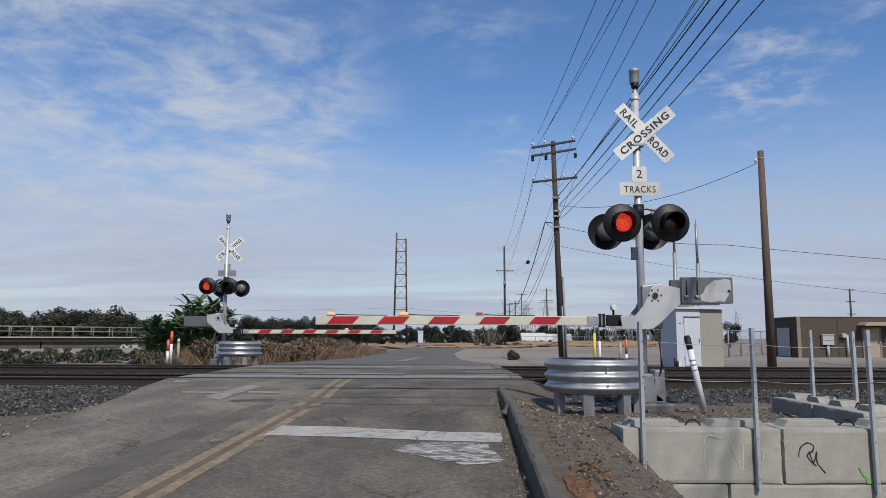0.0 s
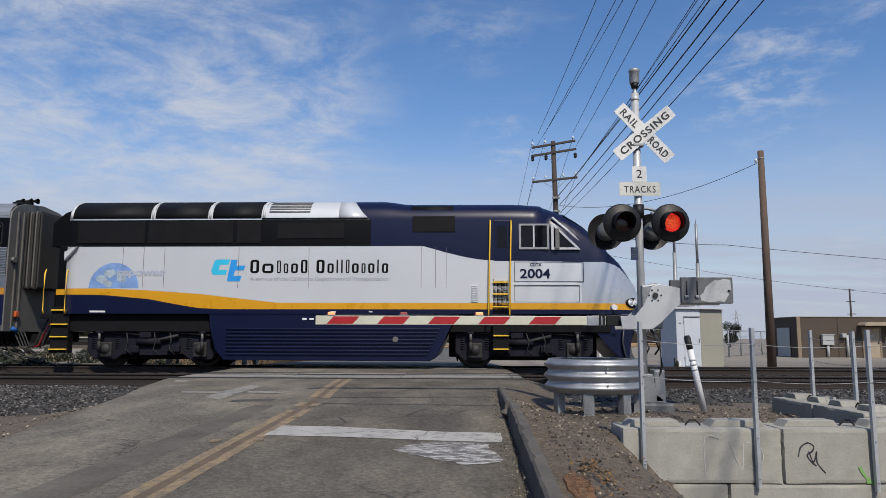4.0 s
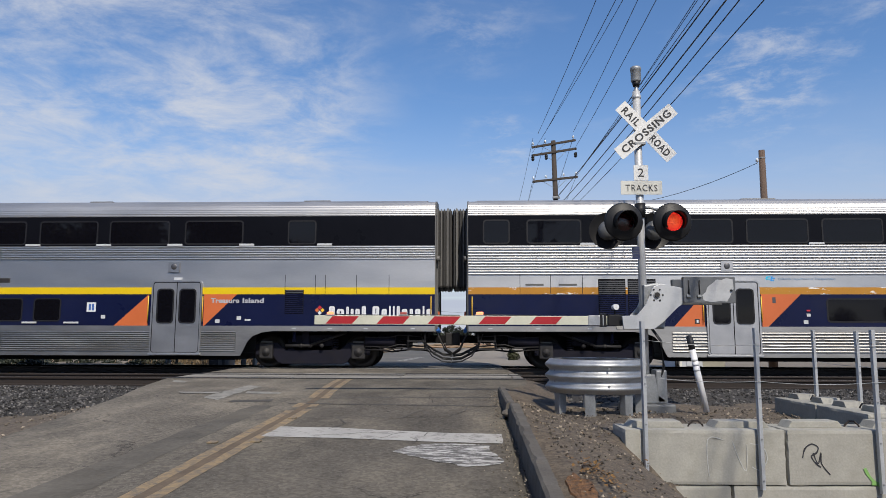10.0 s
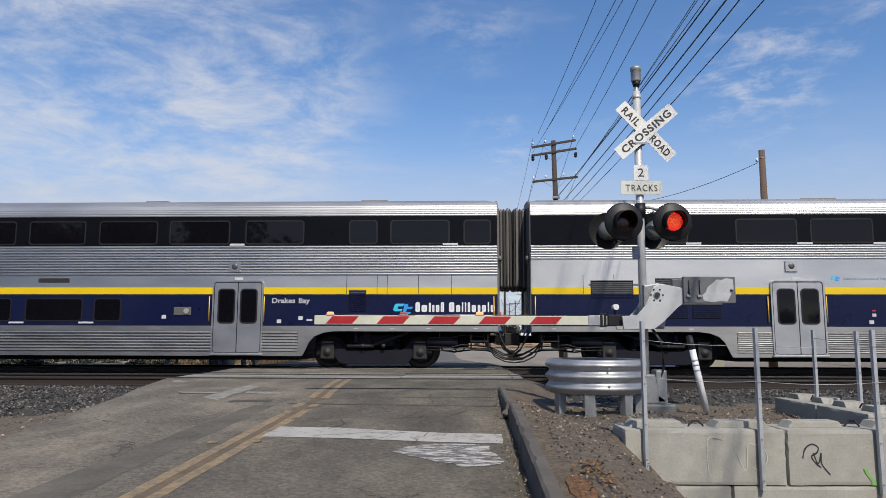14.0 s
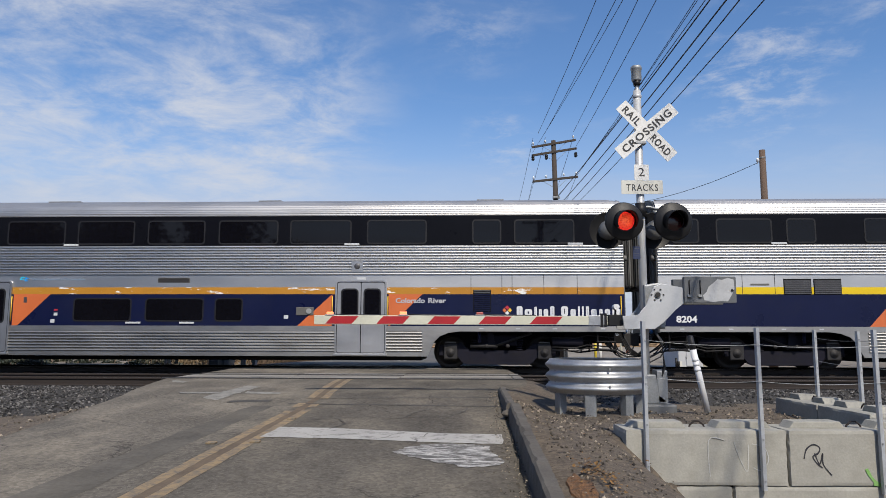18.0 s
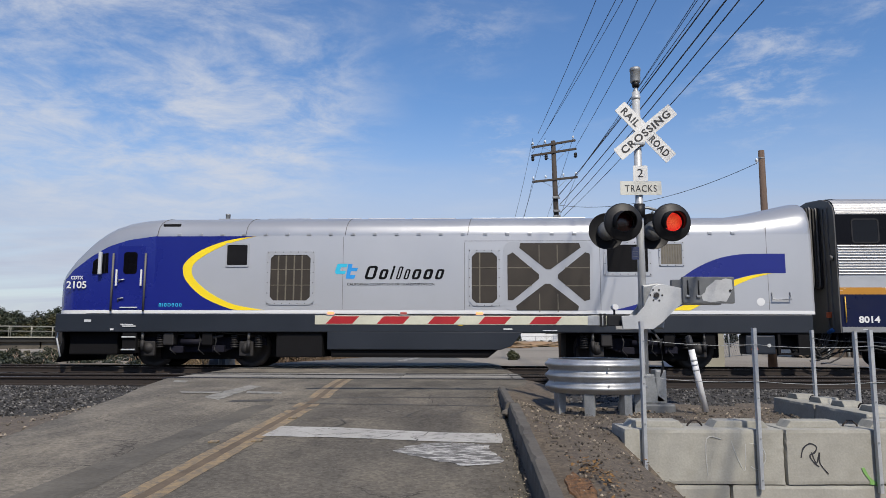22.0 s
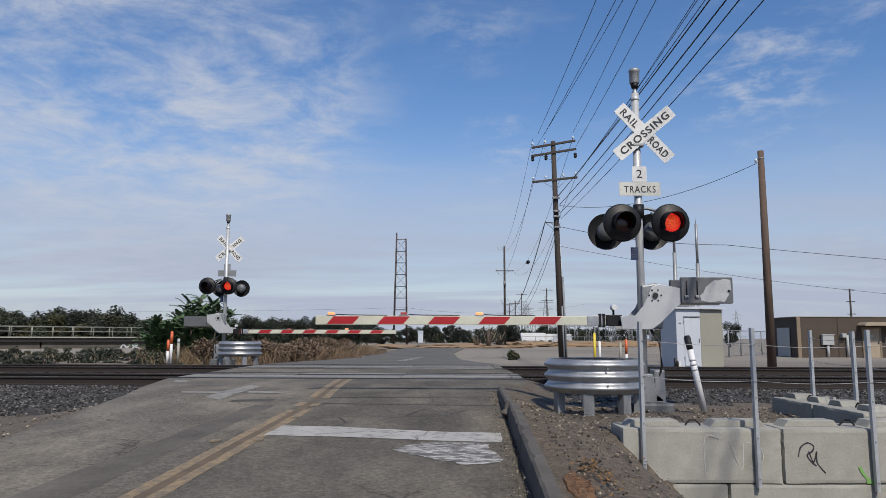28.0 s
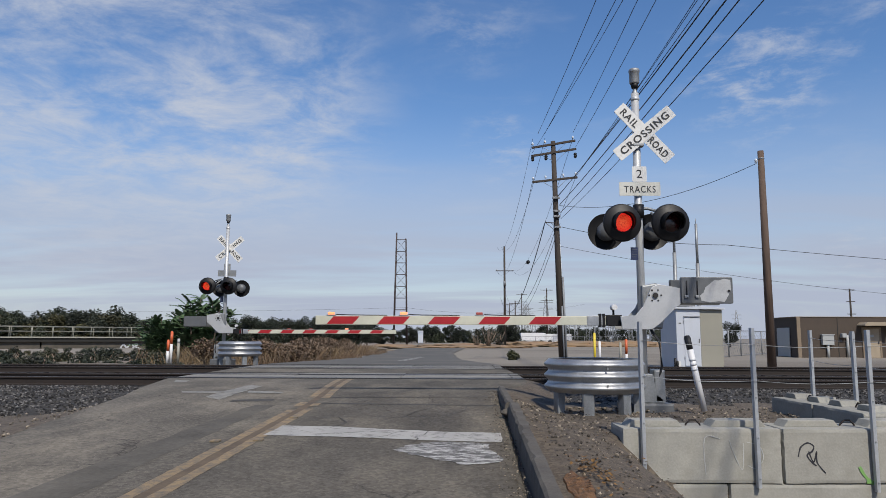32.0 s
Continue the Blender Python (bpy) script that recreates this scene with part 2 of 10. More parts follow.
def cracked_asphalt():
    m = material("asphalt", (0.096, 0.086, 0.071), 0.92, var=0.40, scale=0.9, fine=22, bump=0.8, depth=0.012, dirt=(0.168, 0.147, 0.113), dirt_amt=0.8, dirt_scale=0.45, stretch=(1.4, 0.7, 1), spec=0.2)
    nt = m.node_tree
    N = nt.nodes.new
    b = nt.nodes["Principled BSDF"]
    src = b.inputs["Base Color"].links[0].from_socket
    co = N("ShaderNodeTexCoord")
    warp = N("ShaderNodeTexNoise"); warp.inputs["Scale"].default_value = 2.4; warp.inputs["Detail"].default_value = 9; warp.inputs["Roughness"].default_value = 0.7
    link(nt, co.outputs["Object"], warp.inputs["Vector"])
    add = N("ShaderNodeMix"); add.data_type = "RGBA"; add.blend_type = "ADD"; add.inputs["Factor"].default_value = 0.3
    link(nt, co.outputs["Object"], add.inputs[6]); link(nt, warp.outputs["Color"], add.inputs[7])
    vo = N("ShaderNodeTexVoronoi"); vo.feature = "DISTANCE_TO_EDGE"; vo.inputs["Scale"].default_value = 0.9
    link(nt, add.outputs[2], vo.inputs["Vector"])
    r = N("ShaderNodeMapRange"); r.inputs["From Min"].default_value, r.inputs["From Max"].default_value = 0.002, 0.008
    r.inputs["To Min"].default_value, r.inputs["To Max"].default_value = 0.8, 0.0
    link(nt, vo.outputs["Distance"], r.inputs["Value"])
    gate = N("ShaderNodeTexNoise"); gate.inputs["Scale"].default_value = 0.35
    link(nt, co.outputs["Object"], gate.inputs["Vector"])
    g = N("ShaderNodeMapRange"); g.inputs["From Min"].default_value, g.inputs["From Max"].default_value = 0.46, 0.58
    link(nt, gate.outputs["Fac"], g.inputs["Value"])
    mu = N("ShaderNodeMath"); mu.operation = "MULTIPLY"
    link(nt, r.outputs[0], mu.inputs[0]); link(nt, g.outputs[0], mu.inputs[1])
    mx = N("ShaderNodeMix"); mx.data_type = "RGBA"; mx.inputs[7].default_value = (0.022, 0.02, 0.018, 1)
    link(nt, mu.outputs[0], mx.inputs["Factor"]); link(nt, src, mx.inputs[6])
    # pale stone chips
    sp = N("ShaderNodeTexVoronoi"); sp.inputs["Scale"].default_value = 38
    link(nt, co.outputs["Object"], sp.inputs["Vector"])
    sr = N("ShaderNodeMapRange"); sr.inputs["From Min"].default_value, sr.inputs["From Max"].default_value = 0.10, 0.22
    sr.inputs["To Min"].default_value, sr.inputs["To Max"].default_value = 0.5, 0.0
    link(nt, sp.outputs["Distance"], sr.inputs["Value"])
    m2 = N("ShaderNodeMix"); m2.data_type = "RGBA"; m2.inputs[7].default_value = (0.22, 0.2, 0.18, 1)
    # dark gaps between the stones, in patches
    gp = N("ShaderNodeTexVoronoi"); gp.inputs["Scale"].default_value = 32
    link(nt, co.outputs["Object"], gp.inputs["Vector"])
    gc = N("ShaderNodeSeparateColor"); link(nt, gp.outputs["Color"], gc.inputs[0])
    gr = N("ShaderNodeMapRange"); gr.inputs["To Min"].default_value, gr.inputs["To Max"].default_value = 0.78, 1.22
    link(nt, gc.outputs[0], gr.inputs["Value"])
    gh = N("ShaderNodeHueSaturation"); link(nt, gr.outputs[0], gh.inputs["Value"]); link(nt, mx.outputs[2], gh.inputs["Color"])
    link(nt, sr.outputs[0], m2.inputs["Factor"]); link(nt, gh.outputs[0], m2.inputs[6])
    # tone shifts across the road: paler on one side of the centre line
    sx = N("ShaderNodeSeparateXYZ"); link(nt, add.outputs[2], sx.inputs[0])
    lane = N("ShaderNodeMapRange"); lane.inputs["From Min"].default_value, lane.inputs["From Max"].default_value = -2.6, -1.5
    lane.inputs["To Min"].default_value, lane.inputs["To Max"].default_value = 1.32, 0.97
    link(nt, sx.outputs["X"], lane.inputs["Value"])
    tone = N("ShaderNodeHueSaturation"); link(nt, lane.outputs[0], tone.inputs["Value"]); link(nt, m2.outputs[2], tone.inputs["Color"])
    link(nt, tone.outputs[0], b.inputs["Base Color"])
    return m


def worn_paint(name, color, wear_lo, wear_hi, scale=3.2, stretch=(1, 1, 1)):
    """Road paint, worn through to the asphalt in flecks."""
    m = material(name, color, 0.75, var=0.14, scale=2, fine=90, bump=0.2)
    nt = m.node_tree
    N = nt.nodes.new
    b = nt.nodes["Principled BSDF"]
    src = b.inputs["Base Color"].links[0].from_socket
    co = N("ShaderNodeTexCoord")
    no = N("ShaderNodeTexNoise"); no.inputs["Scale"].default_value = scale; no.inputs["Detail"].default_value = 12; no.inputs["Roughness"].default_value = 0.75
    mp = N("ShaderNodeMapping"); mp.inputs["Scale"].default_value = stretch; link(nt, co.outputs["Object"], mp.inputs[0])
    link(nt, mp.outputs[0], no.inputs["Vector"])
    r = N("ShaderNodeMapRange"); r.inputs["From Min"].default_value, r.inputs["From Max"].default_value = wear_lo, wear_hi
    link(nt, no.outputs["Fac"], r.inputs["Value"])
    mx = N("ShaderNodeMix"); mx.data_type = "RGBA"; mx.inputs[7].default_value = (0.085, 0.08, 0.072, 1)
    link(nt, r.outputs[0], mx.inputs["Factor"]); link(nt, src, mx.inputs[6])
    link(nt, mx.outputs[2], b.inputs["Base Color"])
    return m


def chipped_stripe(name, color):
    m = material(name, color, 0.35, var=0.08, scale=2, fine=40, bump=0.03)
    nt = m.node_tree
    N = nt.nodes.new
    b = nt.nodes["Principled BSDF"]
    src = b.inputs["Base Color"].links[0].from_socket
    co = N("ShaderNodeTexCoord")
    mp = N("ShaderNodeMapping"); mp.inputs["Scale"].default_value = (1.0, 1, 4.0); link(nt, co.outputs["Object"], mp.inputs[0])
    no = N("ShaderNodeTexNoise"); no.inputs["Scale"].default_value = 1.7; no.inputs["Detail"].default_value = 10; no.inputs["Roughness"].default_value = 0.7
    link(nt, mp.outputs[0], no.inputs["Vector"])
    r = N("ShaderNodeMapRange"); r.inputs["From Min"].default_value, r.inputs["From Max"].default_value = 0.60, 0.62
    link(nt, no.outputs["Fac"], r.inputs["Value"])
    mx = N("ShaderNodeMix"); mx.data_type = "RGBA"; mx.inputs[7].default_value = (0.72, 0.72, 0.70, 1)
    link(nt, r.outputs[0], mx.inputs["Factor"]); link(nt, src, mx.inputs[6]); link(nt, mx.outputs[2], b.inputs["Base Color"])
    return m


M["asphalt"] = cracked_asphalt()
M["asphalt_far"] = material("asphalt_far", (0.082, 0.078, 0.069), 0.9, var=0.25, scale=0.4, fine=60, dirt=(0.19, 0.16, 0.12), dirt_amt=0.5, dirt_scale=0.3)
M["tar"] = material("crack_sealer", (0.05, 0.046, 0.04), 0.85, var=0.3, scale=4)
M["seam_strip"] = material("seam_asphalt", (0.096, 0.088, 0.075), 0.92, var=0.4, scale=1.2, fine=24, bump=0.8, depth=0.012, dirt=(0.10, 0.09, 0.072), dirt_amt=0.8, dirt_scale=0.7, spec=0.2)
M["line_stain"] = material("brown_stain", (0.105, 0.077, 0.050), 0.92, var=0.35, scale=3, fine=30)
M["line_white"] = worn_paint("line_white", (0.33, 0.32, 0.295), 0.50, 0.68, 8.0)
M["line_worn"] = worn_paint("line_worn", (0.42, 0.41, 0.385), 0.43, 0.53, 6.5, (1.0, 3.2, 1.0))
M["line_faint"] = worn_paint("line_faint", (0.25, 0.24, 0.21), 0.42, 0.66, 6.0)
M["line_yellow"] = worn_paint("line_yellow", (0.24, 0.172, 0.092), 0.44, 0.64, 11.0)
M["dirt"] = material("dirt", (0.17, 0.135, 0.098), 0.95, var=0.35, scale=0.7, fine=45, bump=0.6, depth=0.03, dirt=(0.10, 0.08, 0.058), dirt_amt=0.8, dirt_scale=0.35)
M["sand"] = material("sand", (0.215, 0.152, 0.094), 0.95, var=0.25, scale=0.25, fine=12, bump=0.5, depth=0.05, dirt=(0.22, 0.12, 0.06), dirt_amt=0.8, dirt_scale=0.25)
M["ballast"] = material("ballast", (0.036, 0.033, 0.030), 0.95, var=0.5, scale=9, fine=26, bump=1.0, depth=0.06)
M["tie"] = material("tie_wood", (0.015, 0.012, 0.0095), 0.9, var=0.3, scale=6, fine=40, bump=0.5, rand=0.3)
M["rail"] = material("rail_rust", (0.017, 0.0115, 0.009), 0.8, var=0.3, scale=8, fine=50, bump=0.3)
M["rail_top"] = material("rail_polish", (0.16, 0.14, 0.13), 0.4, 0.9, var=0.1, scale=20, bump=0.02)
M["concrete"] = material("concrete", (0.285, 0.277, 0.243), 0.88, var=0.22, scale=1.3, fine=40, bump=0.4, dirt=(0.20, 0.195, 0.165), dirt_amt=0.75, dirt_scale=1.1, rand=0.08)
M["panel"] = material("panel_concrete", (0.19, 0.18, 0.16), 0.85, var=0.22, scale=2.6, fine=70, bump=0.3, dirt=(0.10, 0.095, 0.085), dirt_amt=0.7, dirt_scale=0.9, rand=0.2)
M["kerb"] = material("kerb_concrete", (0.085, 0.076, 0.064), 0.9, var=0.3, scale=2.2, fine=50, bump=0.5, dirt=(0.035, 0.03, 0.025), dirt_amt=0.7)
M["galv"] = material("galvanised_steel", (0.42, 0.43, 0.44), 0.48, 0.85, var=0.16, scale=5, fine=40, bump=0.08, dirt=(0.3, 0.29, 0.28), dirt_amt=0.4, dirt_scale=3)
M["galv_dull"] = material("dull_galvanised", (0.27, 0.28, 0.285), 0.55, 0.6, var=0.2, scale=5, fine=40, bump=0.08)
M["galv_post"] = material("galvanised_post", (0.40, 0.415, 0.43), 0.5, 0.4, var=0.18, scale=6, fine=40, bump=0.08, dirt=(0.22, 0.22, 0.22), dirt_amt=0.4, dirt_scale=3)
M["alu_paint"] = material("aluminium_paint", (0.45, 0.46, 0.465), 0.45, 0.3, var=0.12, scale=6, fine=60, bump=0.08, dirt=(0.34, 0.33, 0.32), dirt_amt=0.45, dirt_scale=3)
M["gray_plate"] = material("weight_plate", (0.11, 0.115, 0.12), 0.5, 0.2, var=0.15, scale=5, bump=0.08)
M["primer"] = material("pale_patch", (0.36, 0.37, 0.38), 0.6, 0.0, var=0.15, scale=8, bump=0.08)
M["sign_white"] = material("sign_white", (0.62, 0.62, 0.60), 0.45, var=0.07, scale=4, bump=0.02, dirt=(0.45, 0.44, 0.41), dirt_amt=0.4, dirt_scale=3)
M["sign_cream"] = material("sign_cream", (0.54, 0.54, 0.49), 0.5, var=0.07, scale=4, bump=0.02, dirt=(0.36, 0.35, 0.30), dirt_amt=0.5, dirt_scale=2)
M["sign_black"] = material("sign_black", (0.015, 0.015, 0.016), 0.5, var=0.1)
M["lamp_black"] = material("lamp_black", (0.010, 0.010, 0.011), 0.5, var=0.15, scale=8, bump=0.05, spec=0.3)
M["blue_dark"] = material("notice_blue", (0.015, 0.025, 0.075), 0.5, var=0.1)
M["lens_dark"] = material("lens_dark", (0.03, 0.004, 0.005), 0.12, var=0.1, scale=30, bump=0.2)
M["lens_lit"] = material("lens_lit", (0.6, 0.02, 0.01), 0.3, var=0.5, scale=26, fine=90, bump=0.6, glow=(0.9, 0.022, 0.022), power=1.0)
M["arm_red"] = material("arm_red", (0.33, 0.015, 0.02), 0.4, var=0.12, scale=5, bump=0.03)
M["arm_white"] = material("arm_white", (0.48, 0.48, 0.39), 0.5, var=0.12, scale=3, bump=0.05)
M["lamp_amber"] = material("arm_lamp_lit", (0.9, 0.25, 0.1), 0.3, glow=(1.0, 0.24, 0.10), power=1.3)
M["lamp_amber_off"] = material("arm_lamp_dark", (0.30, 0.06, 0.05), 0.3)
M["rubber"] = material("black_rubber", (0.016, 0.016, 0.017), 0.6, var=0.2, scale=8)
M["wood_dark"] = material("pole_wood_dark", (0.042, 0.033, 0.027), 0.85, var=0.35, scale=4, fine=40, bump=0.5, stretch=(6, 6, 0.5))
M["wood"] = material("pole_wood", (0.088, 0.058, 0.042), 0.85, var=0.35, scale=3, fine=30, bump=0.5, stretch=(6, 6, 0.4))
M["porcelain"] = material("porcelain", (0.62, 0.66, 0.70), 0.2, var=0.1)
M["wire"] = material("wire", (0.012, 0.013, 0.018), 0.6, var=0.1)
M["steel_far"] = material("weathered_steel", (0.21, 0.22, 0.23), 0.6, 0.4, var=0.15)
M["tower"] = material("tower_steel", (0.05, 0.036, 0.034), 0.7, 0.2, var=0.2)
M["pvc_white"] = material("white_plastic", (0.60, 0.60, 0.60), 0.4, var=0.05)
M["orange"] = material("orange_plastic", (0.5, 0.10, 0.03), 0.45, var=0.1)
M["yellow_pl"] = material("yellow_plastic", (0.6, 0.46, 0.04), 0.45, var=0.1)
M["bung_white"] = material("cabinet_white", (0.46, 0.49, 0.54), 0.5, var=0.06, scale=1.5, bump=0.05, dirt=(0.42, 0.42, 0.42), dirt_amt=0.3)
M["bung_tan"] = material("cabinet_tan", (0.26, 0.25, 0.205), 0.55, var=0.06, scale=1.5, bump=0.05)
M["bung_blue"] = material("cabinet_side", (0.44, 0.48, 0.55), 0.5, var=0.06)
M["stucco"] = material("stucco", (0.062, 0.047, 0.036), 0.9, var=0.14, scale=1.2, fine=40, bump=0.5)
M["stucco_trim"] = material("stucco_trim", (0.20, 0.155, 0.11), 0.9, var=0.12)
M["door_tan"] = material("door_tan", (0.30, 0.245, 0.175), 0.6, var=0.08)
M["box_gray"] = material("box_gray", (0.33, 0.34, 0.335), 0.5, var=0.06)
M["bark"] = material("bark", (0.075, 0.055, 0.042), 0.9, var=0.3, scale=6, bump=0.6)
M["twig"] = material("dry_twig", (0.22, 0.165, 0.125), 0.9, var=0.3, scale=6)


def leafy(name, color, var=0.35):
    m = material(name, color, 0.65, var=0.2, scale=2, fine=20, bump=0, rand=0.35)
    nt = m.node_tree
    b = nt.nodes["Principled BSDF"]
    src = b.inputs["Base Color"].links[0].from_socket
    g = nt.nodes.new("ShaderNodeNewGeometry")
    r = nt.nodes.new("ShaderNodeMapRange"); r.inputs["To Min"].default_value, r.inputs["To Max"].default_value = 1 - var, 1 + var
    link(nt, g.outputs["Random Per Island"], r.inputs["Value"])
    h = nt.nodes.new("ShaderNodeHueSaturation")
    link(nt, src, h.inputs["Color"]); link(nt, r.outputs[0], h.inputs["Value"]); link(nt, h.outputs[0], b.inputs["Base Color"])
    return m


M["leaf_oak"] = leafy("leaf_oak", (0.030, 0.037, 0.020))
M["leaf_dark"] = leafy("leaf_dark", (0.016, 0.022, 0.011))
M["leaf_olive"] = leafy("leaf_olive", (0.070, 0.066, 0.027))
M["leaf_green"] = leafy("leaf_green", (0.045, 0.080, 0.034))
M["leaf_shrub"] = leafy("leaf_shrub", (0.030, 0.032, 0.016))
M["leaf_tuft"] = leafy("leaf_tuft", (0.075, 0.080, 0.034))
M["grass_dry"] = leafy("grass_dry", (0.185, 0.13, 0.068))
M["brush"] = leafy("brush_brown", (0.125, 0.084, 0.052))
M["leaf_fallen"] = leafy("leaf_fallen", (0.16, 0.085, 0.024), 0.6)
# dark concrete, its base colour lowered further for tree shade
M["bridge_conc"] = material("bridge_concrete", (0.072, 0.063, 0.050), 0.9, var=0.2, scale=0.5, dirt=(0.16, 0.14, 0.11), dirt_amt=0.6, dirt_scale=0.25)
# near black: shade under the walkway overhang is in the deck colour
M["bridge_dark"] = material("bridge_shade_dark", (0.018, 0.017, 0.015), 0.8, var=0.3, scale=0.5)
M["rail_paint"] = material("railing_paint", (0.28, 0.275, 0.23), 0.6, var=0.1)
M["spray_black"] = material("spray_black", (0.02, 0.02, 0.025), 0.6, var=0.1)
M["spray_white"] = material("spray_white", (0.40, 0.40, 0.385), 0.7, var=0.2, scale=12)
M["spray_green"] = material("spray_green", (0.16, 0.32, 0.09), 0.7, var=0.2, scale=12)
M["rust"] = material("rust_soil", (0.125, 0.062, 0.026), 0.95, var=0.6, scale=14, fine=70, bump=0.9, dirt=(0.06, 0.047, 0.034), dirt_amt=1.0, dirt_scale=16)

# train paints
M["steel"] = material("stainless_steel", (0.51, 0.51, 0.51), 0.43, 0.97, var=0.07, scale=0.8, fine=30, bump=0.02, dirt=(0.40, 0.40, 0.40), dirt_amt=0.35, dirt_scale=0.6, stretch=(0.6, 1, 2), rough_var=0.1)
M["steel_door"] = material("brushed_door_steel", (0.42, 0.42, 0.425), 0.42, 0.9, var=0.1, scale=2, bump=0.02)


def brushed(m, amount):
    """Grain lies along the car, so highlights spread up and down."""
    nt = m.node_tree
    b = nt.nodes["Principled BSDF"]
    up = nt.nodes.new("ShaderNodeCombineXYZ"); up.inputs[2].default_value = 1.0
    b.inputs["Anisotropic"].default_value = amount
    link(nt, up.outputs[0], b.inputs["Tangent"])


brushed(M["steel"], 0.25)
brushed(M["steel_door"], 0.3)
M["steel_roof"] = material("roof_steel", (0.44, 0.44, 0.44), 0.50, 0.9, var=0.10, scale=0.8, fine=30, bump=0.03, dirt=(0.26, 0.255, 0.25), dirt_amt=0.45, dirt_scale=0.7, stretch=(0.5, 1, 2))
brushed(M["steel_roof"], 0.25)
# stained skirt copy of the steel, base colour darkened for its dim reflections
M["steel_low"] = material("dim_skirt_steel", (0.33, 0.326, 0.318), 0.48, 0.95, var=0.14, scale=1.2, fine=30, bump=0.03, dirt=(0.20, 0.19, 0.18), dirt_amt=0.5, dirt_scale=0.9, stretch=(0.6, 1, 2.5))
brushed(M["steel_low"], 0.25)
M["band_black"] = material("window_band_black", (0.004, 0.004, 0.006), 0.3, var=0.2, scale=1, bump=0.01, spec=0.12)
M["glass"] = material("tinted_glass", (0.004, 0.004, 0.006), 0.03, var=0.2, scale=0.7, bump=0.0, rough_var=0.02, spec=0.28)
M["seal"] = material("window_seal", (0.010, 0.010, 0.012), 0.55, spec=0.3, var=0.1)
M["gold"] = chipped_stripe("stripe_gold_chipped", (0.40, 0.185, 0.02))
M["gold_loco"] = material("stripe_gold", (0.54, 0.265, 0.012), 0.3, var=0.06, bump=0.02)
M["yellow"] = material("stripe_yellow", (0.64, 0.45, 0.006), 0.35, var=0.06, scale=1, bump=0.02)
M["navy"] = material("navy_paint", (0.005, 0.008, 0.036), 0.3, spec=0.25, var=0.15, scale=0.8, bump=0.03, dirt=(0.014, 0.016, 0.034), dirt_amt=0.5, dirt_scale=0.7)
M["orange_tri"] = material("orange_paint", (0.50, 0.120, 0.035), 0.4, var=0.1, scale=1, bump=0.02)
M["white_lett"] = material("white_vinyl", (0.62, 0.63, 0.64), 0.4, var=0.04)
M["name_faded"] = material("faded_vinyl", (0.36, 0.37, 0.40), 0.5, var=0.2, scale=4)
M["pale_plate"] = material("pale_plate", (0.46, 0.475, 0.49), 0.5, var=0.08)
M["cyan"] = material("cyan_vinyl", (0.03, 0.42, 0.62), 0.4, var=0.06)
M["blue_vinyl"] = material("blue_vinyl", (0.05, 0.12, 0.34), 0.4, var=0.08)
# bogie, axle box and underframe colours are set near black
M["bogie"] = material("bogie_near_black", (0.005, 0.005, 0.012), 0.75, var=0.35, scale=3, fine=30, bump=0.3, spec=0.25, dirt=(0.014, 0.012, 0.011), dirt_amt=0.4, dirt_scale=2)
M["bogie_box"] = material("axle_box_near_black", (0.013, 0.012, 0.0125), 0.7, var=0.3, scale=5, bump=0.3)
M["wheel"] = material("wheel_steel", (0.028, 0.025, 0.024), 0.7, 0.2, var=0.25, scale=6)
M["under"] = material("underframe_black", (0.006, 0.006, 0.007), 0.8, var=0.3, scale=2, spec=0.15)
M["end_gray"] = material("car_end_gray", (0.115, 0.112, 0.106), 0.6, 0.2, var=0.15, scale=1.5, bump=0.1, dirt=(0.09, 0.085, 0.08), dirt_amt=0.5, dirt_scale=1.2)
M["diaphragm"] = material("diaphragm_rubber", (0.022, 0.021, 0.020), 0.7, var=0.25, scale=2)
M["loco_silver"] = material("loco_silver_white", (0.50, 0.52, 0.54), 0.36, 0.15, var=0.06, scale=0.5, bump=0.02, dirt=(0.50, 0.51, 0.52), dirt_amt=0.5, dirt_scale=0.5)
M["loco_nose"] = material("loco_nose_silver", (0.44, 0.455, 0.475), 0.3, 0.5, var=0.05, scale=0.5, bump=0.01)
M["loco_navy"] = material("loco_navy", (0.005, 0.0075, 0.030), 0.32, spec=0.28, var=0.1, scale=0.6, bump=0.01)
M["loco_black"] = material("loco_black", (0.004, 0.0042, 0.005), 0.45, spec=0.10, var=0.15, scale=0.8)
M["grill"] = material("radiator_grille", (0.008, 0.008, 0.009), 0.6, 0.1, spec=0.15, var=0.35, scale=2, fine=60, bump=0.4)
M["hand_yellow"] = material("handrail_yellow", (0.68, 0.42, 0.03), 0.4, var=0.08)
M["red_paint"] = material("red_paint", (0.4, 0.02, 0.03), 0.4)
M["charger_white"] = material("charger_silver", (0.37, 0.385, 0.415), 0.34, 0.2, var=0.04, scale=0.5, bump=0.01)
M["charger_roof"] = material("charger_roof", (0.36, 0.37, 0.39), 0.32, 0.45, var=0.06, scale=0.5, bump=0.02)
M["charger_blue"] = material("charger_blue", (0.009, 0.016, 0.17), 0.28, var=0.05, scale=0.5, bump=0.01)
M["charger_grey"] = material("charger_grey", (0.014, 0.018, 0.026), 0.4, var=0.1, scale=0.8)
M["charger_yellow"] = material("charger_yellow", (0.80, 0.60, 0.02), 0.35, var=0.04)
M["lamp_clear"] = material("headlamp_glass", (0.55, 0.57, 0.58), 0.1, 0.5, var=0.1)
M["screen_rib"] = material("screen_rib", (0.13, 0.115, 0.09), 0.6, 0.3, var=0.3, scale=4)
